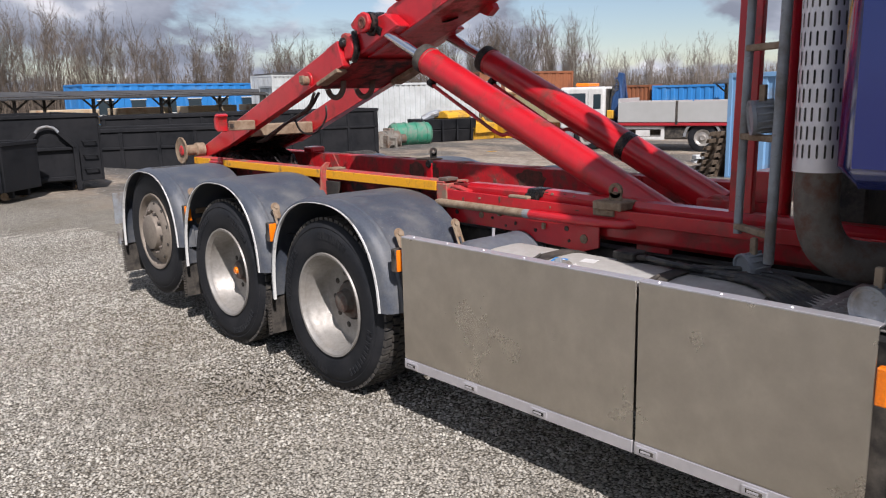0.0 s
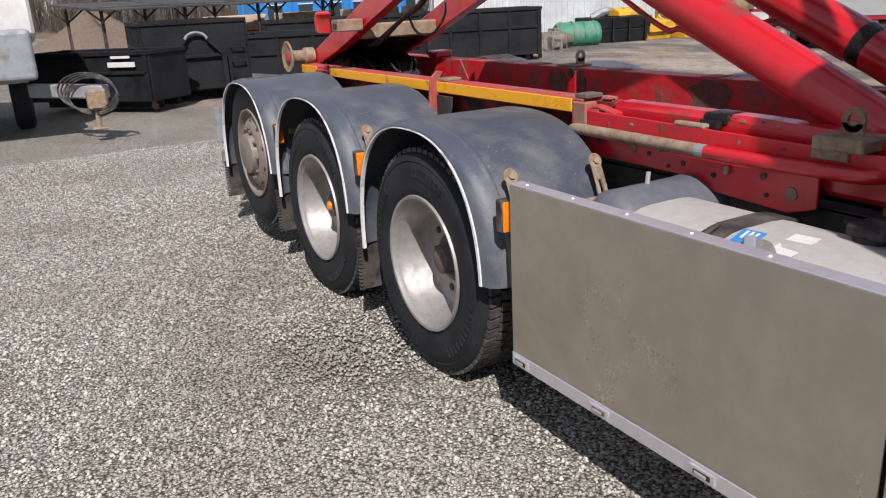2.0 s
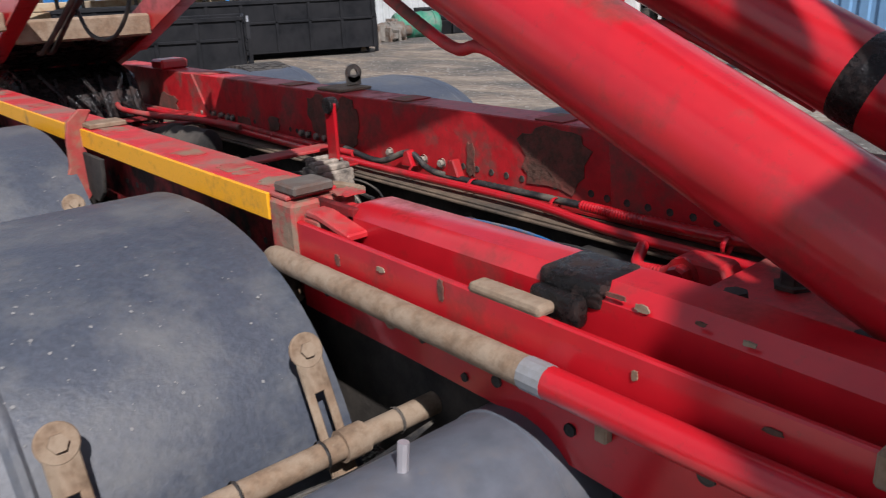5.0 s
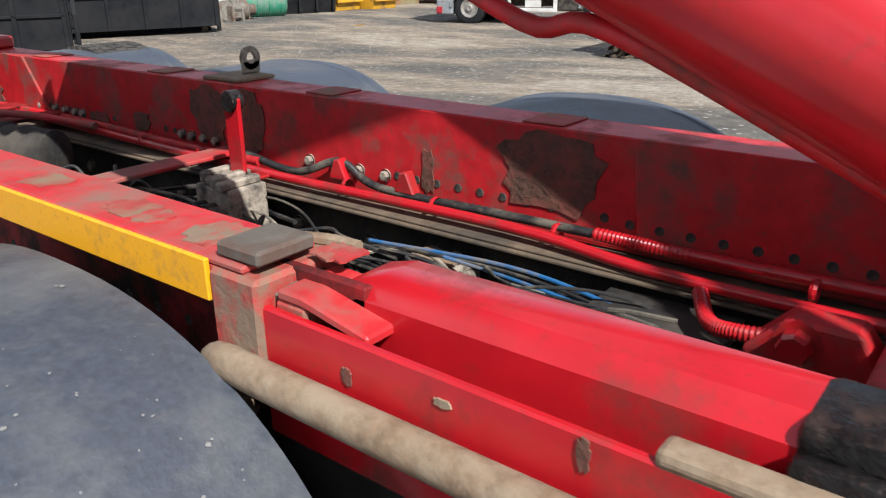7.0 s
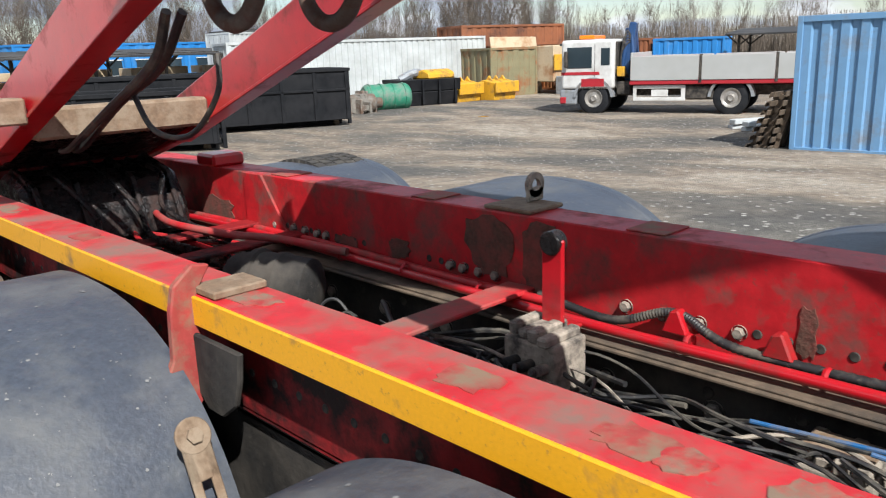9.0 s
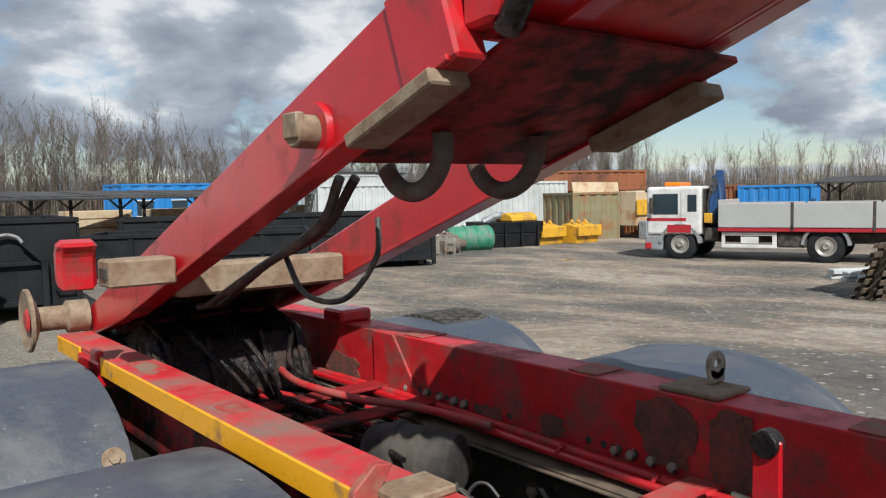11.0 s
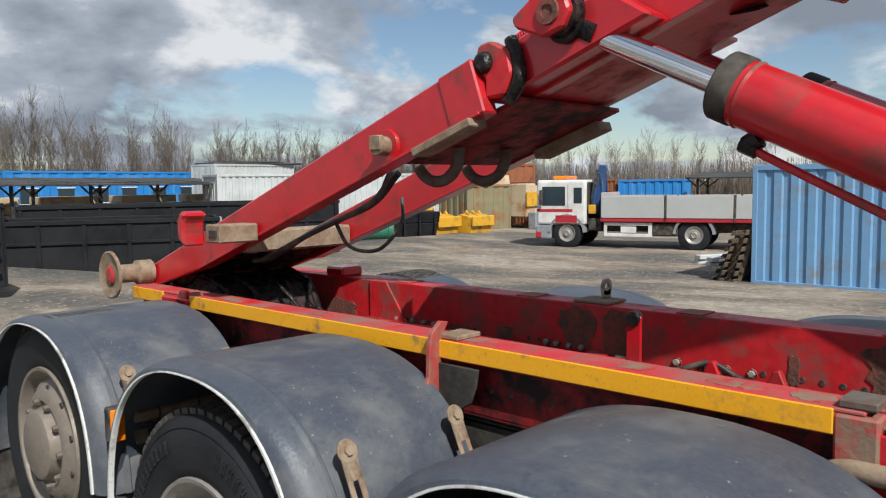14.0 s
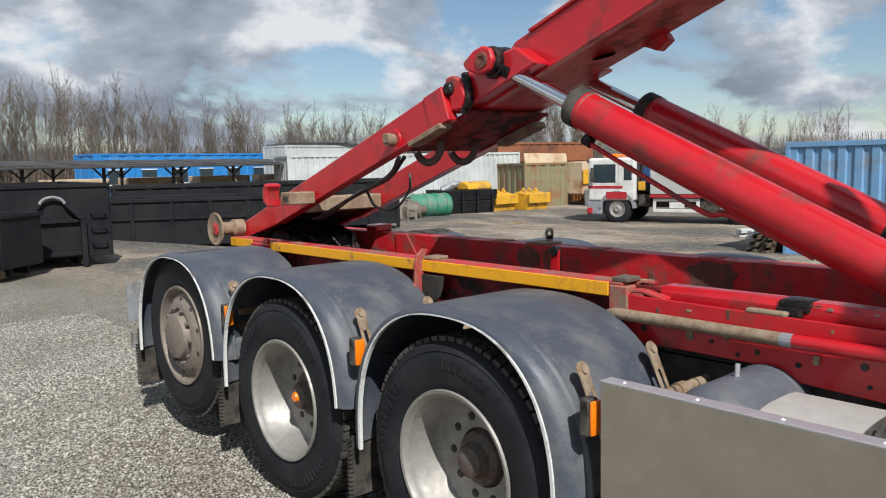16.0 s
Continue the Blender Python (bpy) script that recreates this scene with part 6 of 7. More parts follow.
# blue site container and the pallets leaning on it
BZ = -0.50
container("shipping_container", "light blue corrugated steel container with patchy paint", pose(17.45, 10.08, BZ, 0, 0, -90 + 4), 6.06, 2.44, 2.50, CONT_BLUE, 0.31)
for k, (x, y, tilt, yaw) in enumerate(((17.5, 10.34, -15, 3), (17.52, 10.62, -19, -4), (17.62, 10.86, -23, 5))):
    m = pose(x, y, BZ, 0, 0, yaw) @ pose(0, 0, 0, -tilt, 0, 0)
    pl = thing("wooden_pallet", "weathered dark wooden pallet leaning on a container", "pallet", "leaning pallets", m)
    for j in range(5):
        part("board", bx(0.02, 0.045, 0.0, 0.10, j * 0.26, j * 0.26 + 0.10, 0.003), TIMBER, pl, m=m @ pose(0, 0, 0))
    for j in range(3):
        part("stringer", bx(0.046, 0.14, 0.0 + j * 0.02, 0.09 + j * 0.02, 0.0, 1.20, 0.004) if j == 0 else bx(0.046 + 0.28 * j, 0.14 + 0.28 * j, 0.0, 0.09, 0.0, 1.20, 0.004), TIMBER, pl, m=m)
    for j in range(7):
        part("board", bx(-0.2, 0.85, 0.09, 0.115, j * 0.18, j * 0.18 + 0.10, 0.003), TIMBER, pl, m=m)
for k in range(3):
    st = thing("kerb_stack", "stacked pale concrete kerb stones on the ground", "kerb stones", m=pose(20.5 + 0.35 * k, 11.6 + 0.5 * k, BZ))
    for j in range(2):
        part("kerb_stone", bx(-0.6, 0.6, -0.12, 0.12, j * 0.14, j * 0.14 + 0.12, 0.015), CONT_WHITE, st, m=pose(20.5 + 0.35 * k, 11.6 + 0.5 * k, BZ, 0, 0, -35 + 7 * j))

# black bins by the far left of the yard
hook_bin("hook_bin", "tall black hook-lift bin with welded hook frame", pose(5.80, 21.3, -0.47, 0, 0, -6), 6.0, 1.90, 6)
hook_bin("hook_bin", "long ribbed black hook-lift bin", pose(17.2, 24.2, -0.50, 0, 0, 71), 9.0, 1.72, 9)
hook_bin("hook_bin", "short black hook-lift bin with sloped ends", pose(11.7, 21.6, -0.50, 0, 0, 64), 5.0, 1.45, 5)
low = hook_bin("tipping_bin", "low black tipping body with white lettering", pose(4.84, 20.0, -0.44, 0, 0, 41), 3.6, 1.32, 2, front=False, w=1.3)
for k, (w, h, dz) in enumerate(((0.52, 0.055, 0.10), (0.74, 0.11, -0.06))):
    part("lettering_bar", bx(-w / 2, w / 2, 0, 0.004, -h / 2, h / 2, 0), WHITE, low, "white unreadable lettering", pose(3.83, 20.06, 0.66 + dz, 0, 0, -49))

# grey trailer whose drawbar shows at the left edge
tr = thing("grey_trailer", "pale grey tipping trailer with drawbar and coiled cable", "trailer", m=pose(0.9, 14.6, -0.2))
part("body", prism([(13.6, 1.15), (14.0, 1.05), (17.4, 1.05), (17.4, 2.5), (13.5, 2.5)], -0.75, 2.28, 0.04), WHITE, tr, "white painted body with grey frame")
part("chassis", bx(-0.5, 2.1, 13.3, 17.2, 0.55, 0.95, 0.05, 2), GREYMET, tr)
part("front_box", bx(0.2, 2.2, 12.9, 13.55, 0.60, 1.25, 0.06, 3), GREYMET, tr, "grey equipment box with labels")
part("label", bx(1.5, 1.75, 12.893, 12.899, 0.75, 1.0, 0), WHITE, tr)
part("drawbar", beam((2.1, 13.6, 0.42), (2.95, 12.6, 0.40), 0.16, 0.18, 0.02, side=(1, 1, 0)), GREYMET, tr, "grey steel drawbar")
part("coupling", join(bx(2.70, 2.95, 12.5, 12.75, 0.18, 0.45, 0.03), rod((2.8, 12.6, -0.05), (2.8, 12.6, 0.3), 0.035, 12), bx(2.7, 2.9, 12.5, 12.7, -0.08, -0.05, 0.01)), RUST, tr, "rusty coupling head and prop")
for k in range(4):
    c = Vector((2.72 + 0.02 * k, 12.68 - 0.03 * k, 0.42))
    part("cable_coil", hose([c + Vector((0.33 * math.cos(a) * (1 - 0.05 * k), -0.30 * math.cos(a), 0.24 * math.sin(a) - 0.02 * k)) for a in np.linspace(0, 6.1, 14)], 0.013, 8, 4), CABLE, tr, "coiled black cable", smooth=True)
for y in (14.6, 16.0):
    w = part("wheel", lathe([(0, 0.02), (0.2, 0.0), (0.22, -0.02), (0.40, -0.03), (0.46, 0.02), (0.46, 0.2), (0.4, 0.24), (0, 0.24)], 32, pose(1.85, y, 0.25)), RUBBER, tr, "black trailer wheel", smooth=True)
    part("rim", lathe([(0, 0), (0.12, -0.02), (0.2, -0.035), (0.21, 0.0)], 24, pose(1.85, y, 0.25)), GREYMET, w, smooth=True)

# white flatbed lorry with crane
LM = pose(22.54, 19.71, BZ, 0, 0, -71.2)
lorry = thing("flatbed_lorry", "white flatbed lorry with red stripe and folded blue crane", "truck", m=LM)


def lp(name, bm, mat, parent=lorry, label="", smooth=False):
    return part(name, bm, mat, parent, label, LM, smooth)


# along local x: 0 at the bumper, growing towards the tail; near side at y = 0
lcab = lp("cab", bx(0.05, 1.75, 0.05, 2.35, 0.78, 2.28, 0.09, 3), WHITE, label="white low-roofed cab")
lp("windscreen", bx(0.035, 0.06, 0.25, 2.15, 1.45, 2.12, 0.02), GLASS, lcab)
lp("side_window", bx(0.25, 1.05, 0.038, 0.06, 1.42, 2.06, 0.02), GLASS, lcab, "dark side window")
lp("rear_side_window", bx(1.34, 1.62, 0.038, 0.06, 1.50, 2.02, 0.02), GLASS, lcab)
lp("red_stripe", bx(0.06, 1.30, 0.040, 0.052, 1.22, 1.31, 0), REDSTRIPE, lcab, "dark red stripe")
lp("red_patch", bx(0.72, 1.45, 0.040, 0.052, 0.86, 1.10, 0), REDSTRIPE, lcab)
lp("mirror", bx(0.22, 0.32, -0.18, -0.02, 1.45, 1.95, 0.02), BLACK, lcab)
lp("beacon_bar", bx(0.45, 0.95, 0.6, 1.8, 2.29, 2.42, 0.03), ORANGE, lcab, "amber roof beacon bar")
lp("grille", bx(0.03, 0.052, 0.45, 1.95, 0.82, 1.34, 0.02), BLACK, lcab, "black grille")
lp("headlamp", bx(-0.012, 0.10, 0.12, 0.45, 0.50, 0.68, 0.03), GLASS, lcab)
lp("sun_visor", bx(-0.06, 0.06, 0.2, 2.2, 2.12, 2.20, 0.02), BLACK, lcab, "dark sun visor")
lp("door_seam", bx(1.14, 1.152, 0.044, 0.054, 0.80, 2.14, 0), BLACK, lcab)
lp("cab_step", bx(0.62, 1.6, 0.06, 0.3, 0.80, 0.86, 0.01), BLACK, lcab)
lp("rear_panel", bx(1.752, 1.80, 0.2, 2.2, 0.8, 2.2, 0.02), BLACK, lcab)
lp("bumper", bx(0.0, 0.55, 0.08, 2.32, 0.30, 0.77, 0.05, 2), GREYMET, label="grey bumper")
lp("tail_lamp", bx(0.0, 0.22, 0.06, 0.5, 0.33, 0.55, 0.03), REDSTRIPE)
for xw, nm in ((1.10, "front"), (5.19, "rear")):
    w = lp("wheel", lathe([(0, 0.05), (0.27, 0.03), (0.29, 0.0), (0.44, -0.01), (0.50, 0.03), (0.50, 0.28), (0, 0.3)], 40, pose(xw, 0.1, 0.5, 0, 0, 90)), RUBBER, label="black tyre on bright rim", smooth=True)
    lp("rim", lathe([(0, 0.0), (0.08, -0.03), (0.12, 0.02), (0.2, 0.03), (0.24, 0.0), (0.28, -0.012), (0.285, 0.02)], 32, pose(xw, 0.1, 0.5, 0, 0, 90)), RIM, w, smooth=True)
    lp("wheel_arch", sweep([(0.04, 0.56), (0.04, 0.64), (0.5, 0.64), (0.5, 0.56)], lambda s, a, b, xw=xw: Vector((xw - b * math.cos(math.pi * (0.02 + 0.96 * s)), a, 0.5 + b * math.sin(math.pi * (0.02 + 0.96 * s)))), 20, closed=True), GREYMET, smooth=True)
    lp("far_wheel", lathe([(0, 0.05), (0.27, 0.03), (0.44, -0.01), (0.50, 0.03), (0.50, 0.28), (0, 0.3)], 28, pose(xw, 2.0, 0.5, 0, 0, 90)), RUBBER, smooth=True)
lp("chassis", bx(0.6, 8.4, 0.7, 1.7, 0.55, 0.85, 0.02), BLACK)
lp("fuel_box", bx(3.9, 4.7, 0.1, 0.6, 0.45, 0.86, 0.04), BLACK)
guard = lp("side_guard", join(bx(2.35, 3.9, 0.08, 0.12, 0.78, 0.88, 0.01), bx(2.35, 3.9, 0.08, 0.12, 0.42, 0.52, 0.01), bx(2.35, 2.45, 0.082, 0.118, 0.52, 0.78, 0.005), bx(3.78, 3.9, 0.082, 0.118, 0.52, 0.78, 0.005), bx(2.9, 3.4, 0.09, 0.11, 0.55, 0.75, 0.005)), WHITE, label="white side guard")
bed = lp("flatbed", bx(2.25, 8.6, 0.0, 2.45, 0.90, 1.02, 0.02), REDSTRIPE, label="red flatbed edge")
for i in range(3):
    lp("side_board", bx(2.28 + i * 2.06, 4.28 + i * 2.06, -0.02, 0.03, 1.03, 1.73, 0.01), GREYBODY, bed, "grey aluminium side board")
    lp("side_board", bx(2.28 + i * 2.06, 4.28 + i * 2.06, 2.40, 2.45, 1.03, 1.73, 0.01), GREYBODY, bed)
    lp("stake", bx(4.29 + i * 2.06, 4.37 + i * 2.06, -0.03, 0.05, 0.95, 1.76, 0.01), BLACK, bed)
lp("headboard", bx(2.26, 2.32, 0.03, 2.4, 1.03, 1.85, 0.01), GREYBODY, bed)
crane = lp("crane", join(beam((2.0, 1.0, 0.8), (2.0, 1.0, 2.6), 0.3, 0.3, 0.03, side=(1, 0, 0)), beam((1.95, 0.6, 1.1), (2.15, 0.75, 2.75), 0.22, 0.2, 0.03), beam((2.1, 0.9, 2.7), (1.95, 1.9, 1.5), 0.2, 0.2, 0.03),
                         rod((1.85, 0.5, 1.2), (2.0, 0.6, 2.4), 0.07, 14), rod((2.2, 0.55, 1.6), (2.1, 0.7, 2.6), 0.06, 14)), BLUEPAINT, label="folded dark blue loading crane")
lp("crane_base", bx(1.8, 2.22, 0.2, 2.2, 0.6, 1.0, 0.03), BLACK)
for k in range(5):
    lp("crane_hose", hose([(1.9 + 0.05 * k, 0.5, 1.1), (1.84, 0.42 + 0.03 * k, 1.7), (2.0, 0.5, 2.5 - 0.1 * k), (2.15, 0.7, 2.2)], 0.022, 6), CABLE, crane, smooth=True)
lp("yellow_box", bx(1.82, 2.05, 0.12, 0.3, 1.15, 1.45, 0.02), YELLOWPAINT)

# containers and machines at the back of the yard
container("shipping_container", "long pale grey container with faded white letters", pose(19.5, 35.2, -0.45, 0, 0, -14), 12.19, 2.44, 2.75, CONT_WHITE, 0.28)
container("shipping_container", "olive container with rust stains and doors", pose(29.4, 30.1, -0.42, 0, 0, -14), 2.5, 6.0, 2.15, OLIVE, 0.5)
container("shipping_container", "rust-brown half-height container on top of the row", pose(30.5, 33.0, 1.80, 0, 0, -14), 6.0, 2.44, 1.0, RUSTCONT, 0.5)
container("shipping_container", "rust-brown container carrying a smaller one", pose(30.3, 33.2, -0.45, 0, 0, -14), 7.0, 2.44, 2.24, RUSTCONT, 0.3)
container("shipping_container", "orange-brown corrugated steel container", pose(34.4, 30.0, -0.42, 0, 0, -14), 5.5, 2.44, 2.2, ORANGECONT, 0.25)
trl = thing("box_trailer", "small beige trailer with yellow front sheet", "trailer", m=pose(32.6, 28.9, -0.42))
part("body", bx(31.9, 33.9, 28.6, 30.4, 0.15, 1.75, 0.05), BEIGE, trl)
part("front_sheet", bx(31.85, 33.1, 28.5, 28.59, 0.65, 1.35, 0.02), YELLOWPAINT, trl, "yellow sheet")
part("grey_crate", bx(31.95, 33.0, 28.1, 28.55, -0.41, 0.40, 0.03), GREYMET, trl)
part("wheel", lathe([(0, 0), (0.2, 0), (0.28, 0.03), (0.28, 0.2), (0, 0.2)], 20, pose(34.2, 28.5, -0.13, 0, 0, 76)), RUBBER, trl)
shed = thing("leaning_sheet", "large beige metal sheet leaning on a container", "metal sheet", m=pose(32.2, 31, -0.42))
part("sheet", beam((32.2, 30.9, -0.42), (32.4, 31.5, 2.2), 2.6, 0.06, 0.01, side=(1, -0.25, 0)), BEIGE, shed)


def skip(x, y, mat, label, L=2.6, H=0.9):
    m = pose(x, y, -0.42, 0, 0, -18)
    s = thing("skip", label, "skip", "skips in the yard", m)
    part("lower_body", prism([(0.0, 0.0), (1.5, 0.0), (1.7, H * 0.55), (-0.15, H * 0.55)], 0.1, L - 0.1, 0.02), mat, s, m=m)
    part("upper_body", prism([(-0.12, H * 0.57), (1.68, H * 0.57), (1.8, H), (-0.2, H)], 0.0, L, 0.02), mat, s, m=m)
    for i in range(4):
        part("rib", bx(0.2 + i * (L - 0.5) / 3, 0.28 + i * (L - 0.5) / 3, -0.26, -0.10, 0.1, H - 0.05, 0.01), mat, s, m=m)
    part("load", hose([(0.3, 0.6, H), (0.9, 0.5, H + 0.25), (1.5, 0.8, H + 0.15), (2.2, 0.5, H + 0.22)], 0.16, 8, 4), GREYMET if mat is BIN_BLACK else mat, s, m=m)
    return s


skip(23.6, 29.5, BIN_BLACK, "stack of black skips with a yellow piece on top", 2.6, 1.05)
ypc = thing("yellow_cover", "yellow plastic cover lying on black skips", "cover", m=pose(25.2, 29.4, 0.66))
part("cover", prism([(28.9, 0.63), (30.0, 0.63), (29.9, 0.86), (29.3, 1.0), (28.95, 0.85)], 24.7, 26.1, 0.05), YELLOWPAINT, ypc)
for k, (x, y) in enumerate(((26.4, 29.1), (27.9, 28.5))):
    yb = thing("yellow_bucket", "yellow painted excavator bucket on the ground", "bucket", "yellow buckets", m=pose(x, y, -0.42))
    part("shell", prism([(y, -0.42), (y + 1.0, -0.42), (y + 1.2, 0.25), (y + 0.6, 0.45), (y - 0.15, 0.30)], x, x + 1.3, 0.04), YELLOWPAINT, yb)
    part("lip", bx(x - 0.05, x + 1.35, y - 0.2, y - 0.08, -0.1, 0.36, 0.03), YELLOWPAINT, yb)
    for j in range(3):
        part("hanger", prism([(y + 0.3, 0.40), (y + 0.7, 0.40), (y + 0.5, 0.62)], x + 0.2 + 0.4 * j, x + 0.28 + 0.4 * j, 0.02), YELLOWPAINT, yb)
gt = thing("green_tank", "green cylindrical tank with hoops lying on the ground", "tank", m=pose(22.4, 29.3, -0.42))
part("shell", lathe([(0, 0), (0.42, 0.05), (0.5, 0.15), (0.5, 1.75), (0.42, 1.85), (0, 1.9)], 30, pose(21.9, 29.6, 0.05, 0, 0, -18)), GREENPAINT, gt, smooth=True)
for i in range(4):
    part("hoop", lathe([(0.5, -0.03), (0.53, -0.03), (0.53, 0.03), (0.5, 0.03)], 24, pose(21.9, 29.6, 0.05, 0, 0, -18) @ pose(0.25 + 0.45 * i, 0, 0)), GREENPAINT, gt)
rngs = random.Random(3)
for k in range(9):
    x, y = 17.6 + 0.55 * k + rngs.uniform(-0.1, 0.1), 27.6 + 0.2 * k + rngs.uniform(-0.4, 0.4)
    sc = thing("machine_part", "worn grey machine attachment lying in a row", "machine part", "scrap row", m=pose(x, y, -0.42))
    h = rngs.uniform(0.5, 0.9)
    part("housing", lathe([(0, 0), (0.3, 0.02), (0.36, 0.12), (0.34, 0.55), (0.2, 0.62), (0.18, 0.85), (0, 0.87)], 16, pose(x - 0.3, y, -0.42 + 0.36, rngs.uniform(0, 90), 0, rngs.uniform(-60, 60))), SCRAP, sc, smooth=True)
    part("frame", join(bx(x - 0.25, x - 0.15, y - 0.35, y + 0.35, -0.42, -0.42 + h, 0.02), bx(x + 0.15, x + 0.25, y - 0.35, y + 0.35, -0.42, -0.42 + h * 0.8, 0.02), bx(x - 0.15, x + 0.15, y - 0.3, y + 0.1, -0.30, -0.1, 0.02)), SCRAP, sc)
    part("arm", beam((x, y - 0.3, -0.3), (x + rngs.uniform(-0.4, 0.4), y + 0.3, h - 0.35), 0.12, 0.14, 0.02), SCRAP, sc)

# open carport roofs, cabins and a white container behind the bins
def carport(x0, y0, x1, y1, depth, z, n):
    a, b = Vector((x0, y0, 0)), Vector((x1, y1, 0))
    d = (b - a).normalized()
    s = Vector((-d.y, d.x, 0))
    c = thing("carport", "long dark flat carport roof on thin steel posts", "carport", "carports in the yard", m=pose(x0, y0, BZ))
    L = (b - a).length
    m = Matrix((d, s, Vector((0, 0, 1)))).transposed().to_4x4()
    m.translation = a
    for i in range(n):
        u0, u1 = L * i / n + 0.03, L * (i + 1) / n - 0.03
        part("roof_panel", beam((u0, depth / 2, z), (u1, depth / 2, z - 0.02), depth, 0.07, 0.01, side=(0, 1, 0.06)), ROOF, c, "dark roofing panel", m)
        for v in (0.6, depth - 0.6):
            part("post", bx(u0 + 0.4, u0 + 0.5, v, v + 0.1, BZ, z - 0.05, 0.005), BLACK, c, m=m)
            part("brace", beam((u0 + 0.45, v + 0.05, z - 0.55), (u0 + 1.1, v + 0.05, z - 0.06), 0.06, 0.06, 0.004), BLACK, c, m=m)
            part("brace", beam((u0 + 0.45, v + 0.05, z - 0.55), (u0 - 0.1, v + 0.05, z - 0.06), 0.06, 0.06, 0.004), BLACK, c, m=m)
        part("purlin", bx(u0, u1, 0.55, 0.65, z - 0.16, z - 0.06, 0.005), BLACK, c, m=m)
    return c


carport(4.0, 30.5, 21.5, 34.5, 5.0, 1.98, 6)
carport(33.5, 20.0, 36.0, 12.0, 4.0, 1.95, 2)
for k, (x, y, L) in enumerate(((14.2, 47.5, 5.8), (20.2, 49.0, 7.0))):
    m = pose(x, y, -0.4, 0, 0, 8)
    cb = container("site_cabin", "bright blue site cabin with small windows", m, L, 2.5, 3.05, CABIN_BLUE, 0.8, cat="cabin")
    for j in range(3):
        wd = part("window", bx(0.8 + j * 2.0, 1.7 + j * 2.0, -0.02, 0.03, 1.3, 2.1, 0.01), GLASS, cb, m=m)
        part("window_head", bx(0.74 + j * 2.0, 1.76 + j * 2.0, -0.03, 0.02, 2.1, 2.16, 0.004), WHITE, wd, m=m)
        part("window_sill", bx(0.74 + j * 2.0, 1.76 + j * 2.0, -0.03, 0.02, 1.24, 1.3, 0.004), WHITE, wd, m=m)
container("shipping_container", "blue container standing behind a lorry", pose(35.5, 24.6, -0.4, 0, 0, -70), 3.2, 2.4, 2.20, CABIN_BLUE, 0.4)
container("shipping_container", "faded red ribbed container behind a lorry", pose(35.2, 26.0, -0.4, 0, 0, -70), 1.3, 2.4, 2.25, RUSTCONT, 0.2)
container("shipping_container", "white container with dark roof load", pose(25.0, 45.5, -0.4, 0, 0, 6), 6.06, 2.44, 3.45, CONT_WHITE, 0.3, doors=True)
rl2 = thing("roof_load", "dark flat sheets lying on a container roof", "sheets", m=pose(25.5, 46, 3.06))
part("sheet_pile", join(bx(25.2, 31.5, 45.9, 48.3, 3.06, 3.16, 0.02), bx(26.0, 30.2, 46.0, 48.0, 3.17, 3.24, 0.02)), ROOF, rl2)
for k in range(4):
    x = 9.5 + 3.4 * k
    tw = thing("timber_stack", "pale stacked sheets under a carport", "stack", "stacks under the carport", m=pose(x, 38.5, -0.42))
    for j in range(5):
        part("board", bx(x, x + 2.6, 38.2, 39.6, -0.42 + j * 0.36, -0.42 + j * 0.36 + 0.33, 0.02), BEIGE, tw)
# sandy heap far off and worn letters on the long container
heap = bmesh.new()
rows = [[heap.verts.new((5.5 + r * 4.6 * math.cos(a), 49 + r * 3.6 * math.sin(a), -0.5 + 2.4 * (1 - r) ** 1.1 * (1 + 0.2 * math.sin(3 * a + 5 * r)))) for a in np.linspace(0, 2 * math.pi, 28, endpoint=False)] for r in (0.02, 0.2, 0.4, 0.6, 0.8, 1.0)]
for ra, rb in zip(rows, rows[1:]):
    for i in range(28):
        heap.faces.new((ra[i], rb[i], rb[(i + 1) % 28], ra[(i + 1) % 28]))
heap.faces.new(rows[0])
tagged(part("earth_mound", heap, MUD, smooth=True), "brown heap of earth at the yard's end", "earth heap")
# puddle by the lorry
pd = bmesh.new()
vs = [pd.verts.new((21.4 + 1.6 * math.cos(a) * (1 + 0.25 * math.sin(3 * a)), 20.9 + 0.8 * math.sin(a) * (1 + 0.2 * math.cos(5 * a)), -0.482)) for a in np.linspace(0, 2 * math.pi, 40, endpoint=False)]
pd.faces.new(vs)
tagged(part("puddle", pd, PUDDLE), "shallow brown rain puddle on trodden earth", "puddle", kind="structure")


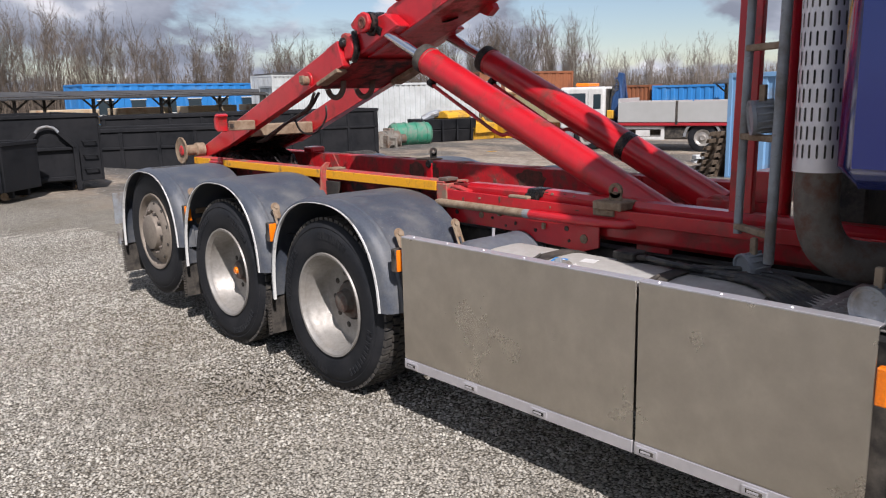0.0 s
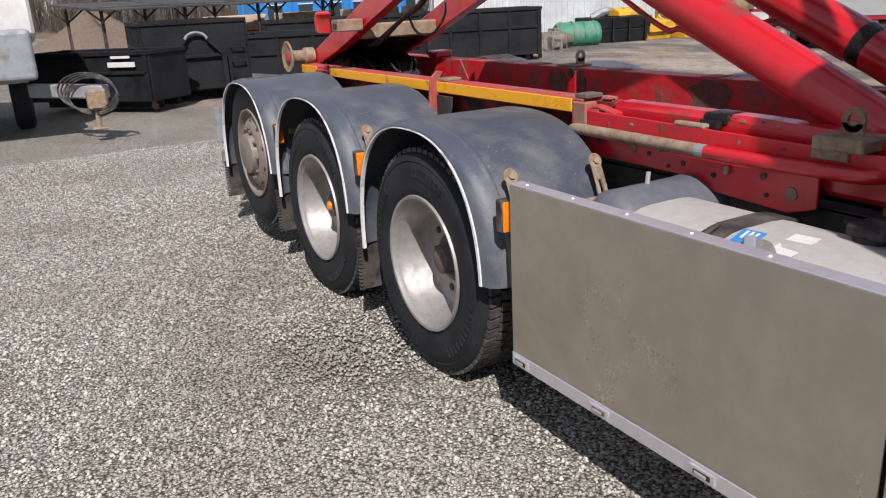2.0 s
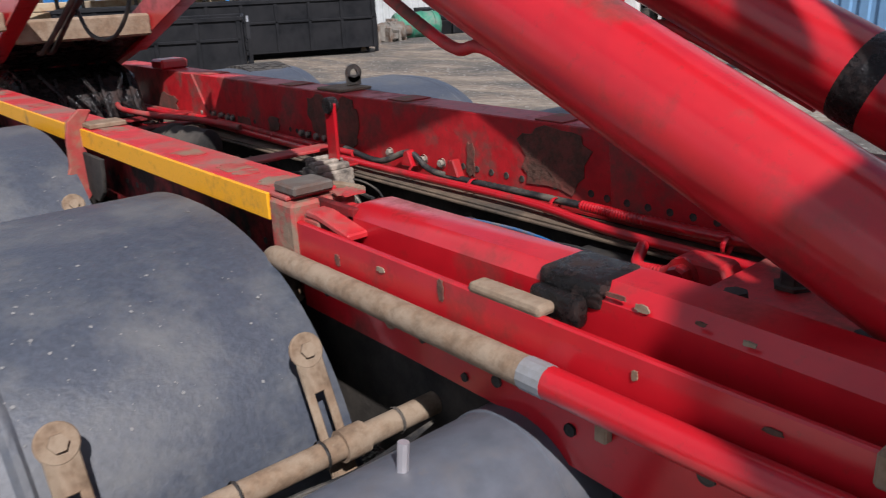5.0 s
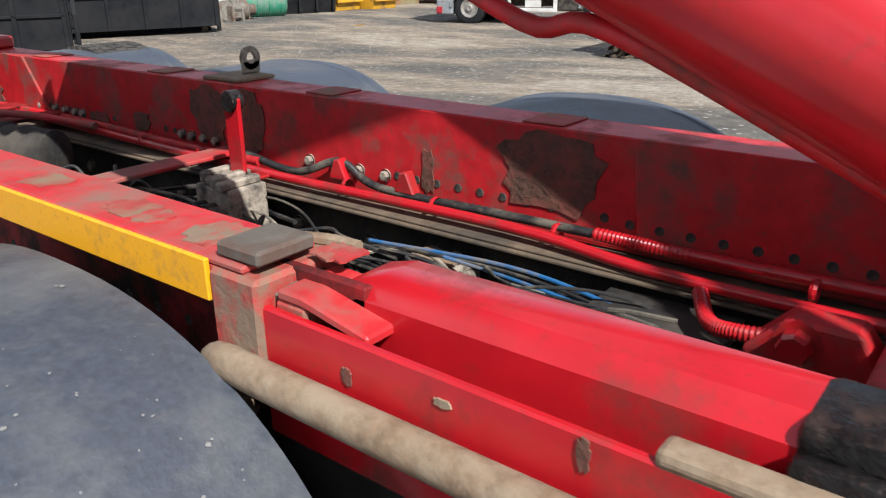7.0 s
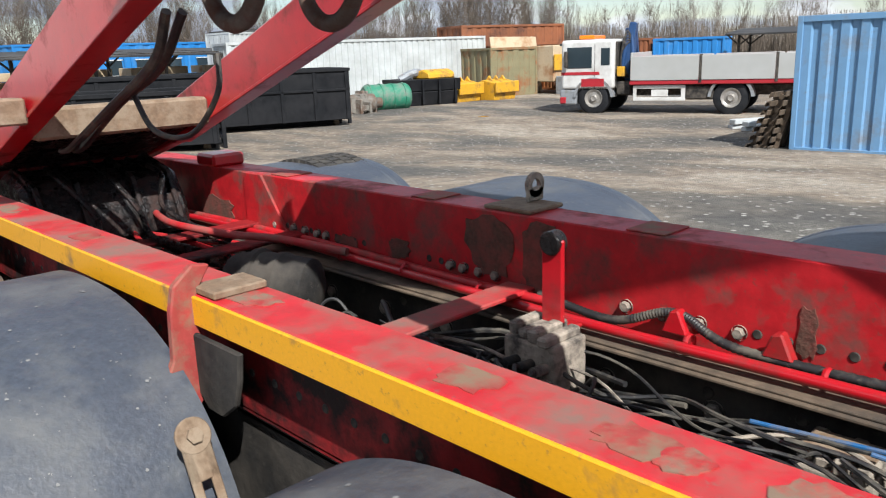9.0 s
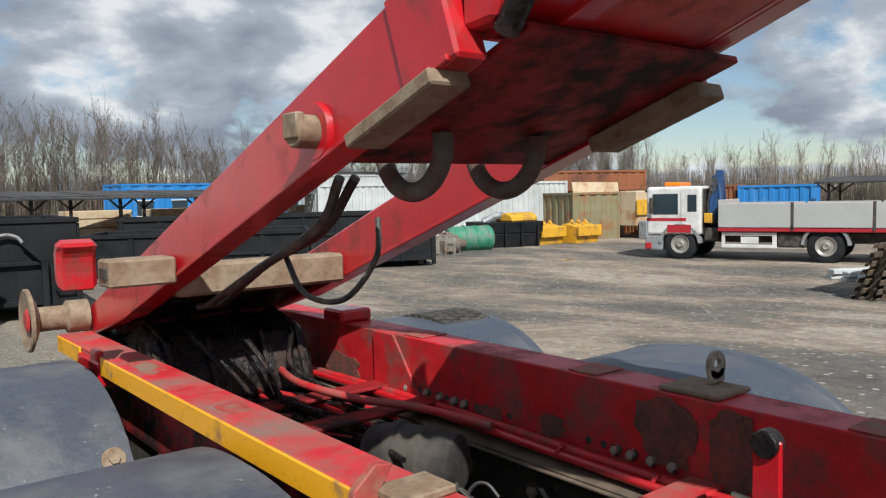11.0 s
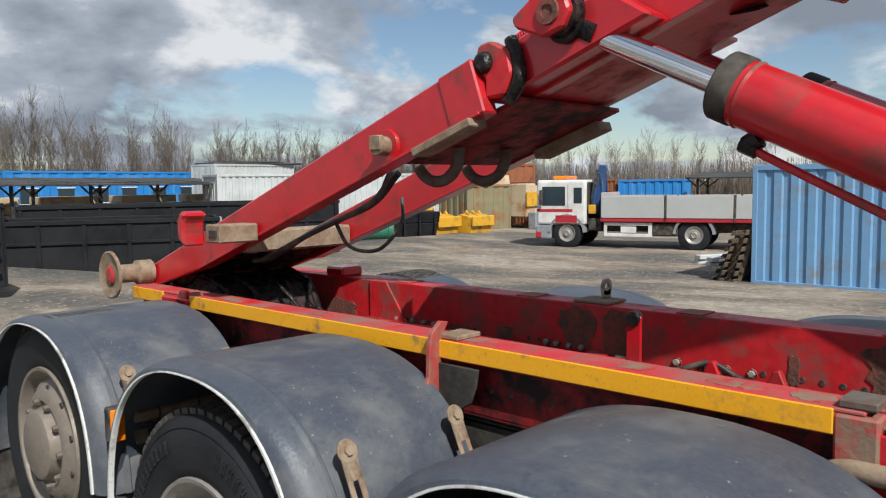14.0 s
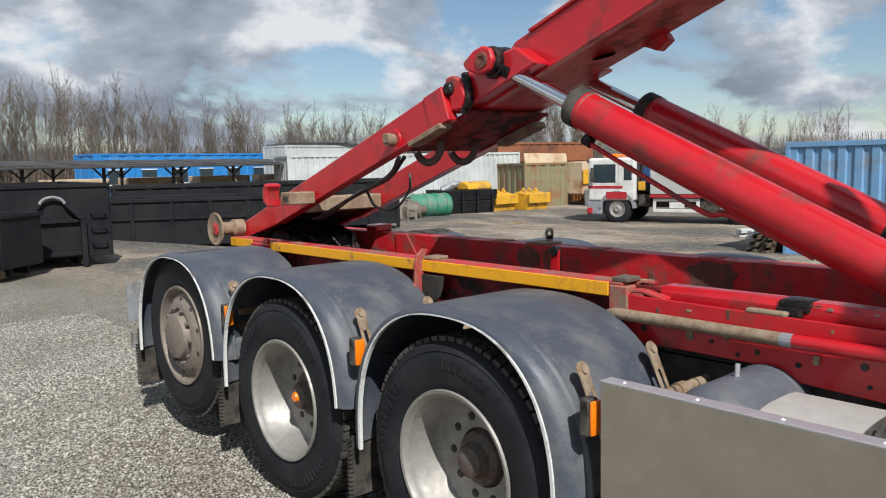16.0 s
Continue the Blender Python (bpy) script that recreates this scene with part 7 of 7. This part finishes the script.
# ---- bare trees and woods ----
def grow(rng, height, spread=1.0):
    """Trunk and limbs of a leafless tree as tapered pieces (start, end, radii, order)."""
    segs = []

    def limb(p, d, length, r, level):
        n = (5, 3, 3, 1)[level]
        for i in range(n):
            q = p + d * (length / n)
            fall = 0.7 if level else 0.65
            segs.append((p, q, r * (1 - fall * i / n), max(r * (1 - fall * (i + 1) / n), 0.009), level))
            p = q
            d = (d + Vector((rng.uniform(-1, 1), rng.uniform(-1, 1), rng.uniform(-0.2, 0.5))) * (0.07 if level == 0 else 0.20)).normalized()
            if level < 3 and not (level == 0 and i == 0):
                for _ in range((4, 3, 2)[level]):
                    a = rng.uniform(0, 2 * math.pi)
                    tilt = rng.uniform(0.35, 0.8)
                    side = Vector((math.cos(a), math.sin(a), 0))
                    nd = (d * math.cos(tilt) + side * math.sin(tilt) * spread + Vector((0, 0, 0.12))).normalized()
                    limb(p - d * rng.uniform(0, length / n), nd, length * rng.uniform(0.30, 0.50) * (1.0 if level else 0.9), max(r * (0.34, 0.4, 0.5)[level], 0.012), level + 1)

    limb(Vector((0, 0, 0)), Vector((0, 0, 1)), height, height * 0.0075, 0)
    return segs


def tubes(segs, m, verts, faces):
    for p, q, r0, r1, level in segs:
        k = 5 if level == 0 else 3
        d = (q - p).normalized()
        u = d.orthogonal().normalized()
        v = d.cross(u)
        b = len(verts)
        for c, r in ((p, r0), (q, r1)):
            for i in range(k):
                a = 2 * math.pi * i / k
                verts.append(tuple(m @ (c + (u * math.cos(a) + v * math.sin(a)) * r)))
        for i in range(k):
            faces.append((b + i, b + (i + 1) % k, b + k + (i + 1) % k, b + k + i))


def mesh_of(name, verts, faces, mat):
    me = bpy.data.meshes.new(name)
    me.from_pydata(verts, [], faces)
    me.materials.append(mat)
    return me


rngt = random.Random(21)
KINDS = [grow(random.Random(40 + k), 8.5, (0.8, 1.0, 1.2)[k % 3]) for k in range(6)]
THIN = [[s for s in kind if s[4] < 3] for kind in KINDS]


def wood(name, label, spots, mat, base):
    verts, faces = [], []
    for i, (x, y, h) in enumerate(spots):
        m = pose(x, y, base, 0, 0, rngt.uniform(0, 360)) @ Matrix.Diagonal((h / 8.5 * 0.75, h / 8.5 * 0.75, h / 8.5, 1))
        tubes((KINDS if i % 5 < 2 else THIN)[i % 6], m, verts, faces)
    ob = part(name, mesh_of(name, verts, faces, mat), mat)
    tagged(ob, label, "woods", kind="stuff")


spots_a, spots_b = [], []
for i in range(310):
    s = i / 309
    x = -6 + 95 * s + rngt.uniform(-1.5, 1.5)
    y = 86 - 14 * s + rngt.uniform(-4, 7)
    spots_a.append((x, y, rngt.uniform(4.6, 7.6) * (1.0 + 0.18 * math.sin(7 * s + 0.6))))
for i in range(100):
    s = i / 99
    spots_b.append((88 + rngt.uniform(-4, 8), 84 - 70 * s + rngt.uniform(-2, 2), rngt.uniform(3.6, 5.6)))
wood("far_woods", "bare brown leafless woods along the yard edge", spots_a, BARK, 0.0)
wood("birch_woods", "pale bare birch woods behind the lorry", spots_b, BIRCH, 0.0)


def scrub():
    """A tangle of thin upright stems that closes the foot of the woods."""
    rng = random.Random(9)
    verts, faces = [], []
    for i in range(34000):
        s = rng.random()
        if rng.random() < 0.66:
            x, y = -30 + 125 * s, 90 - 12 * s + rng.uniform(-5, 8)
        else:
            x, y = 92 + rng.uniform(-3, 8), 85 - 95 * s
        h = rng.uniform(1.0, 4.6)
        p = Vector((x, y, -0.2))
        q = p + Vector((rng.uniform(-0.7, 0.7), rng.uniform(-0.7, 0.7), h))
        tubes([(p, q, 0.03, 0.012, 2)], Matrix(), verts, faces)
    tagged(part("scrub", mesh_of("scrub", verts, faces, BARK), BARK), "brown leafless undergrowth at the wood's edge", "undergrowth", kind="stuff")


scrub()
for k, (x, y, h) in enumerate(((20.4, 72.0, 6.9), (14.0, 78, 5.6))):
    t = thing("bare_tree", "leafless spreading tree standing before the woods", "tree", "single trees", pose(x, y, -0.3))
    m = pose(x, y, -0.3, 0, 0, 70 * k) @ Matrix.Diagonal((h / 8.5 * 1.1, h / 8.5 * 1.1, h / 8.5, 1))
    for nm, lv in (("trunk", (0,)), ("crown", (1, 2, 3))):
        v, f = [], []
        tubes([s for s in KINDS[2 + k] if s[4] in lv], m, v, f)
        part(nm, mesh_of(nm, v, f, BARK), BARK, t)
# earth bank below the woods
bank = sweep([(-6, -0.6), (0, 0.5), (6, 0.9), (20, 1.1), (60, -0.6)], lambda s, a, b: Vector((-60 + 190 * s, 88 - 16 * s + a, b + 0.3 * noise.noise((s * 30, a, 0)))), 80)
tagged(part("earth_bank", bank, MUD, smooth=True), "low brown earth bank under the woods", "bank", kind="structure")

# the yard's rows: the back row a little nearer, the two near bins close behind the truck
for ob in list(scene.collection.objects):
    if ob.parent is None and ob.type == "EMPTY" and 26 < ob.location.y < 37 and ob.location.x > 17:
        ob.matrix_basis = Matrix.Translation((-1.3, -2.1, -0.08)) @ ob.matrix_basis
BINS_NEAR = Matrix.Translation((1.08, 1.2, 1.68)) @ Matrix.Scale(0.75, 4) @ Matrix.Translation((-1.0, -1.2, -1.7))
YARD = Matrix.Translation((2, 3, 0)) @ Matrix.Rotation(radians(-1.6), 4, "Z") @ Matrix.Translation((-2, -3, 0))
for ob in list(scene.collection.objects):
    if ob.parent is None and ob.type in ("EMPTY", "MESH") and ob not in SETTLED:
        near = ob.type == "EMPTY" and ob.location.x < 7 and 18 < ob.location.y < 23
        if ob is tr:
            ob.matrix_basis = Matrix.Translation((-0.65, 0, 0.28)) @ ob.matrix_basis
        ob.matrix_basis = (BINS_NEAR if near else YARD) @ ob.matrix_basis
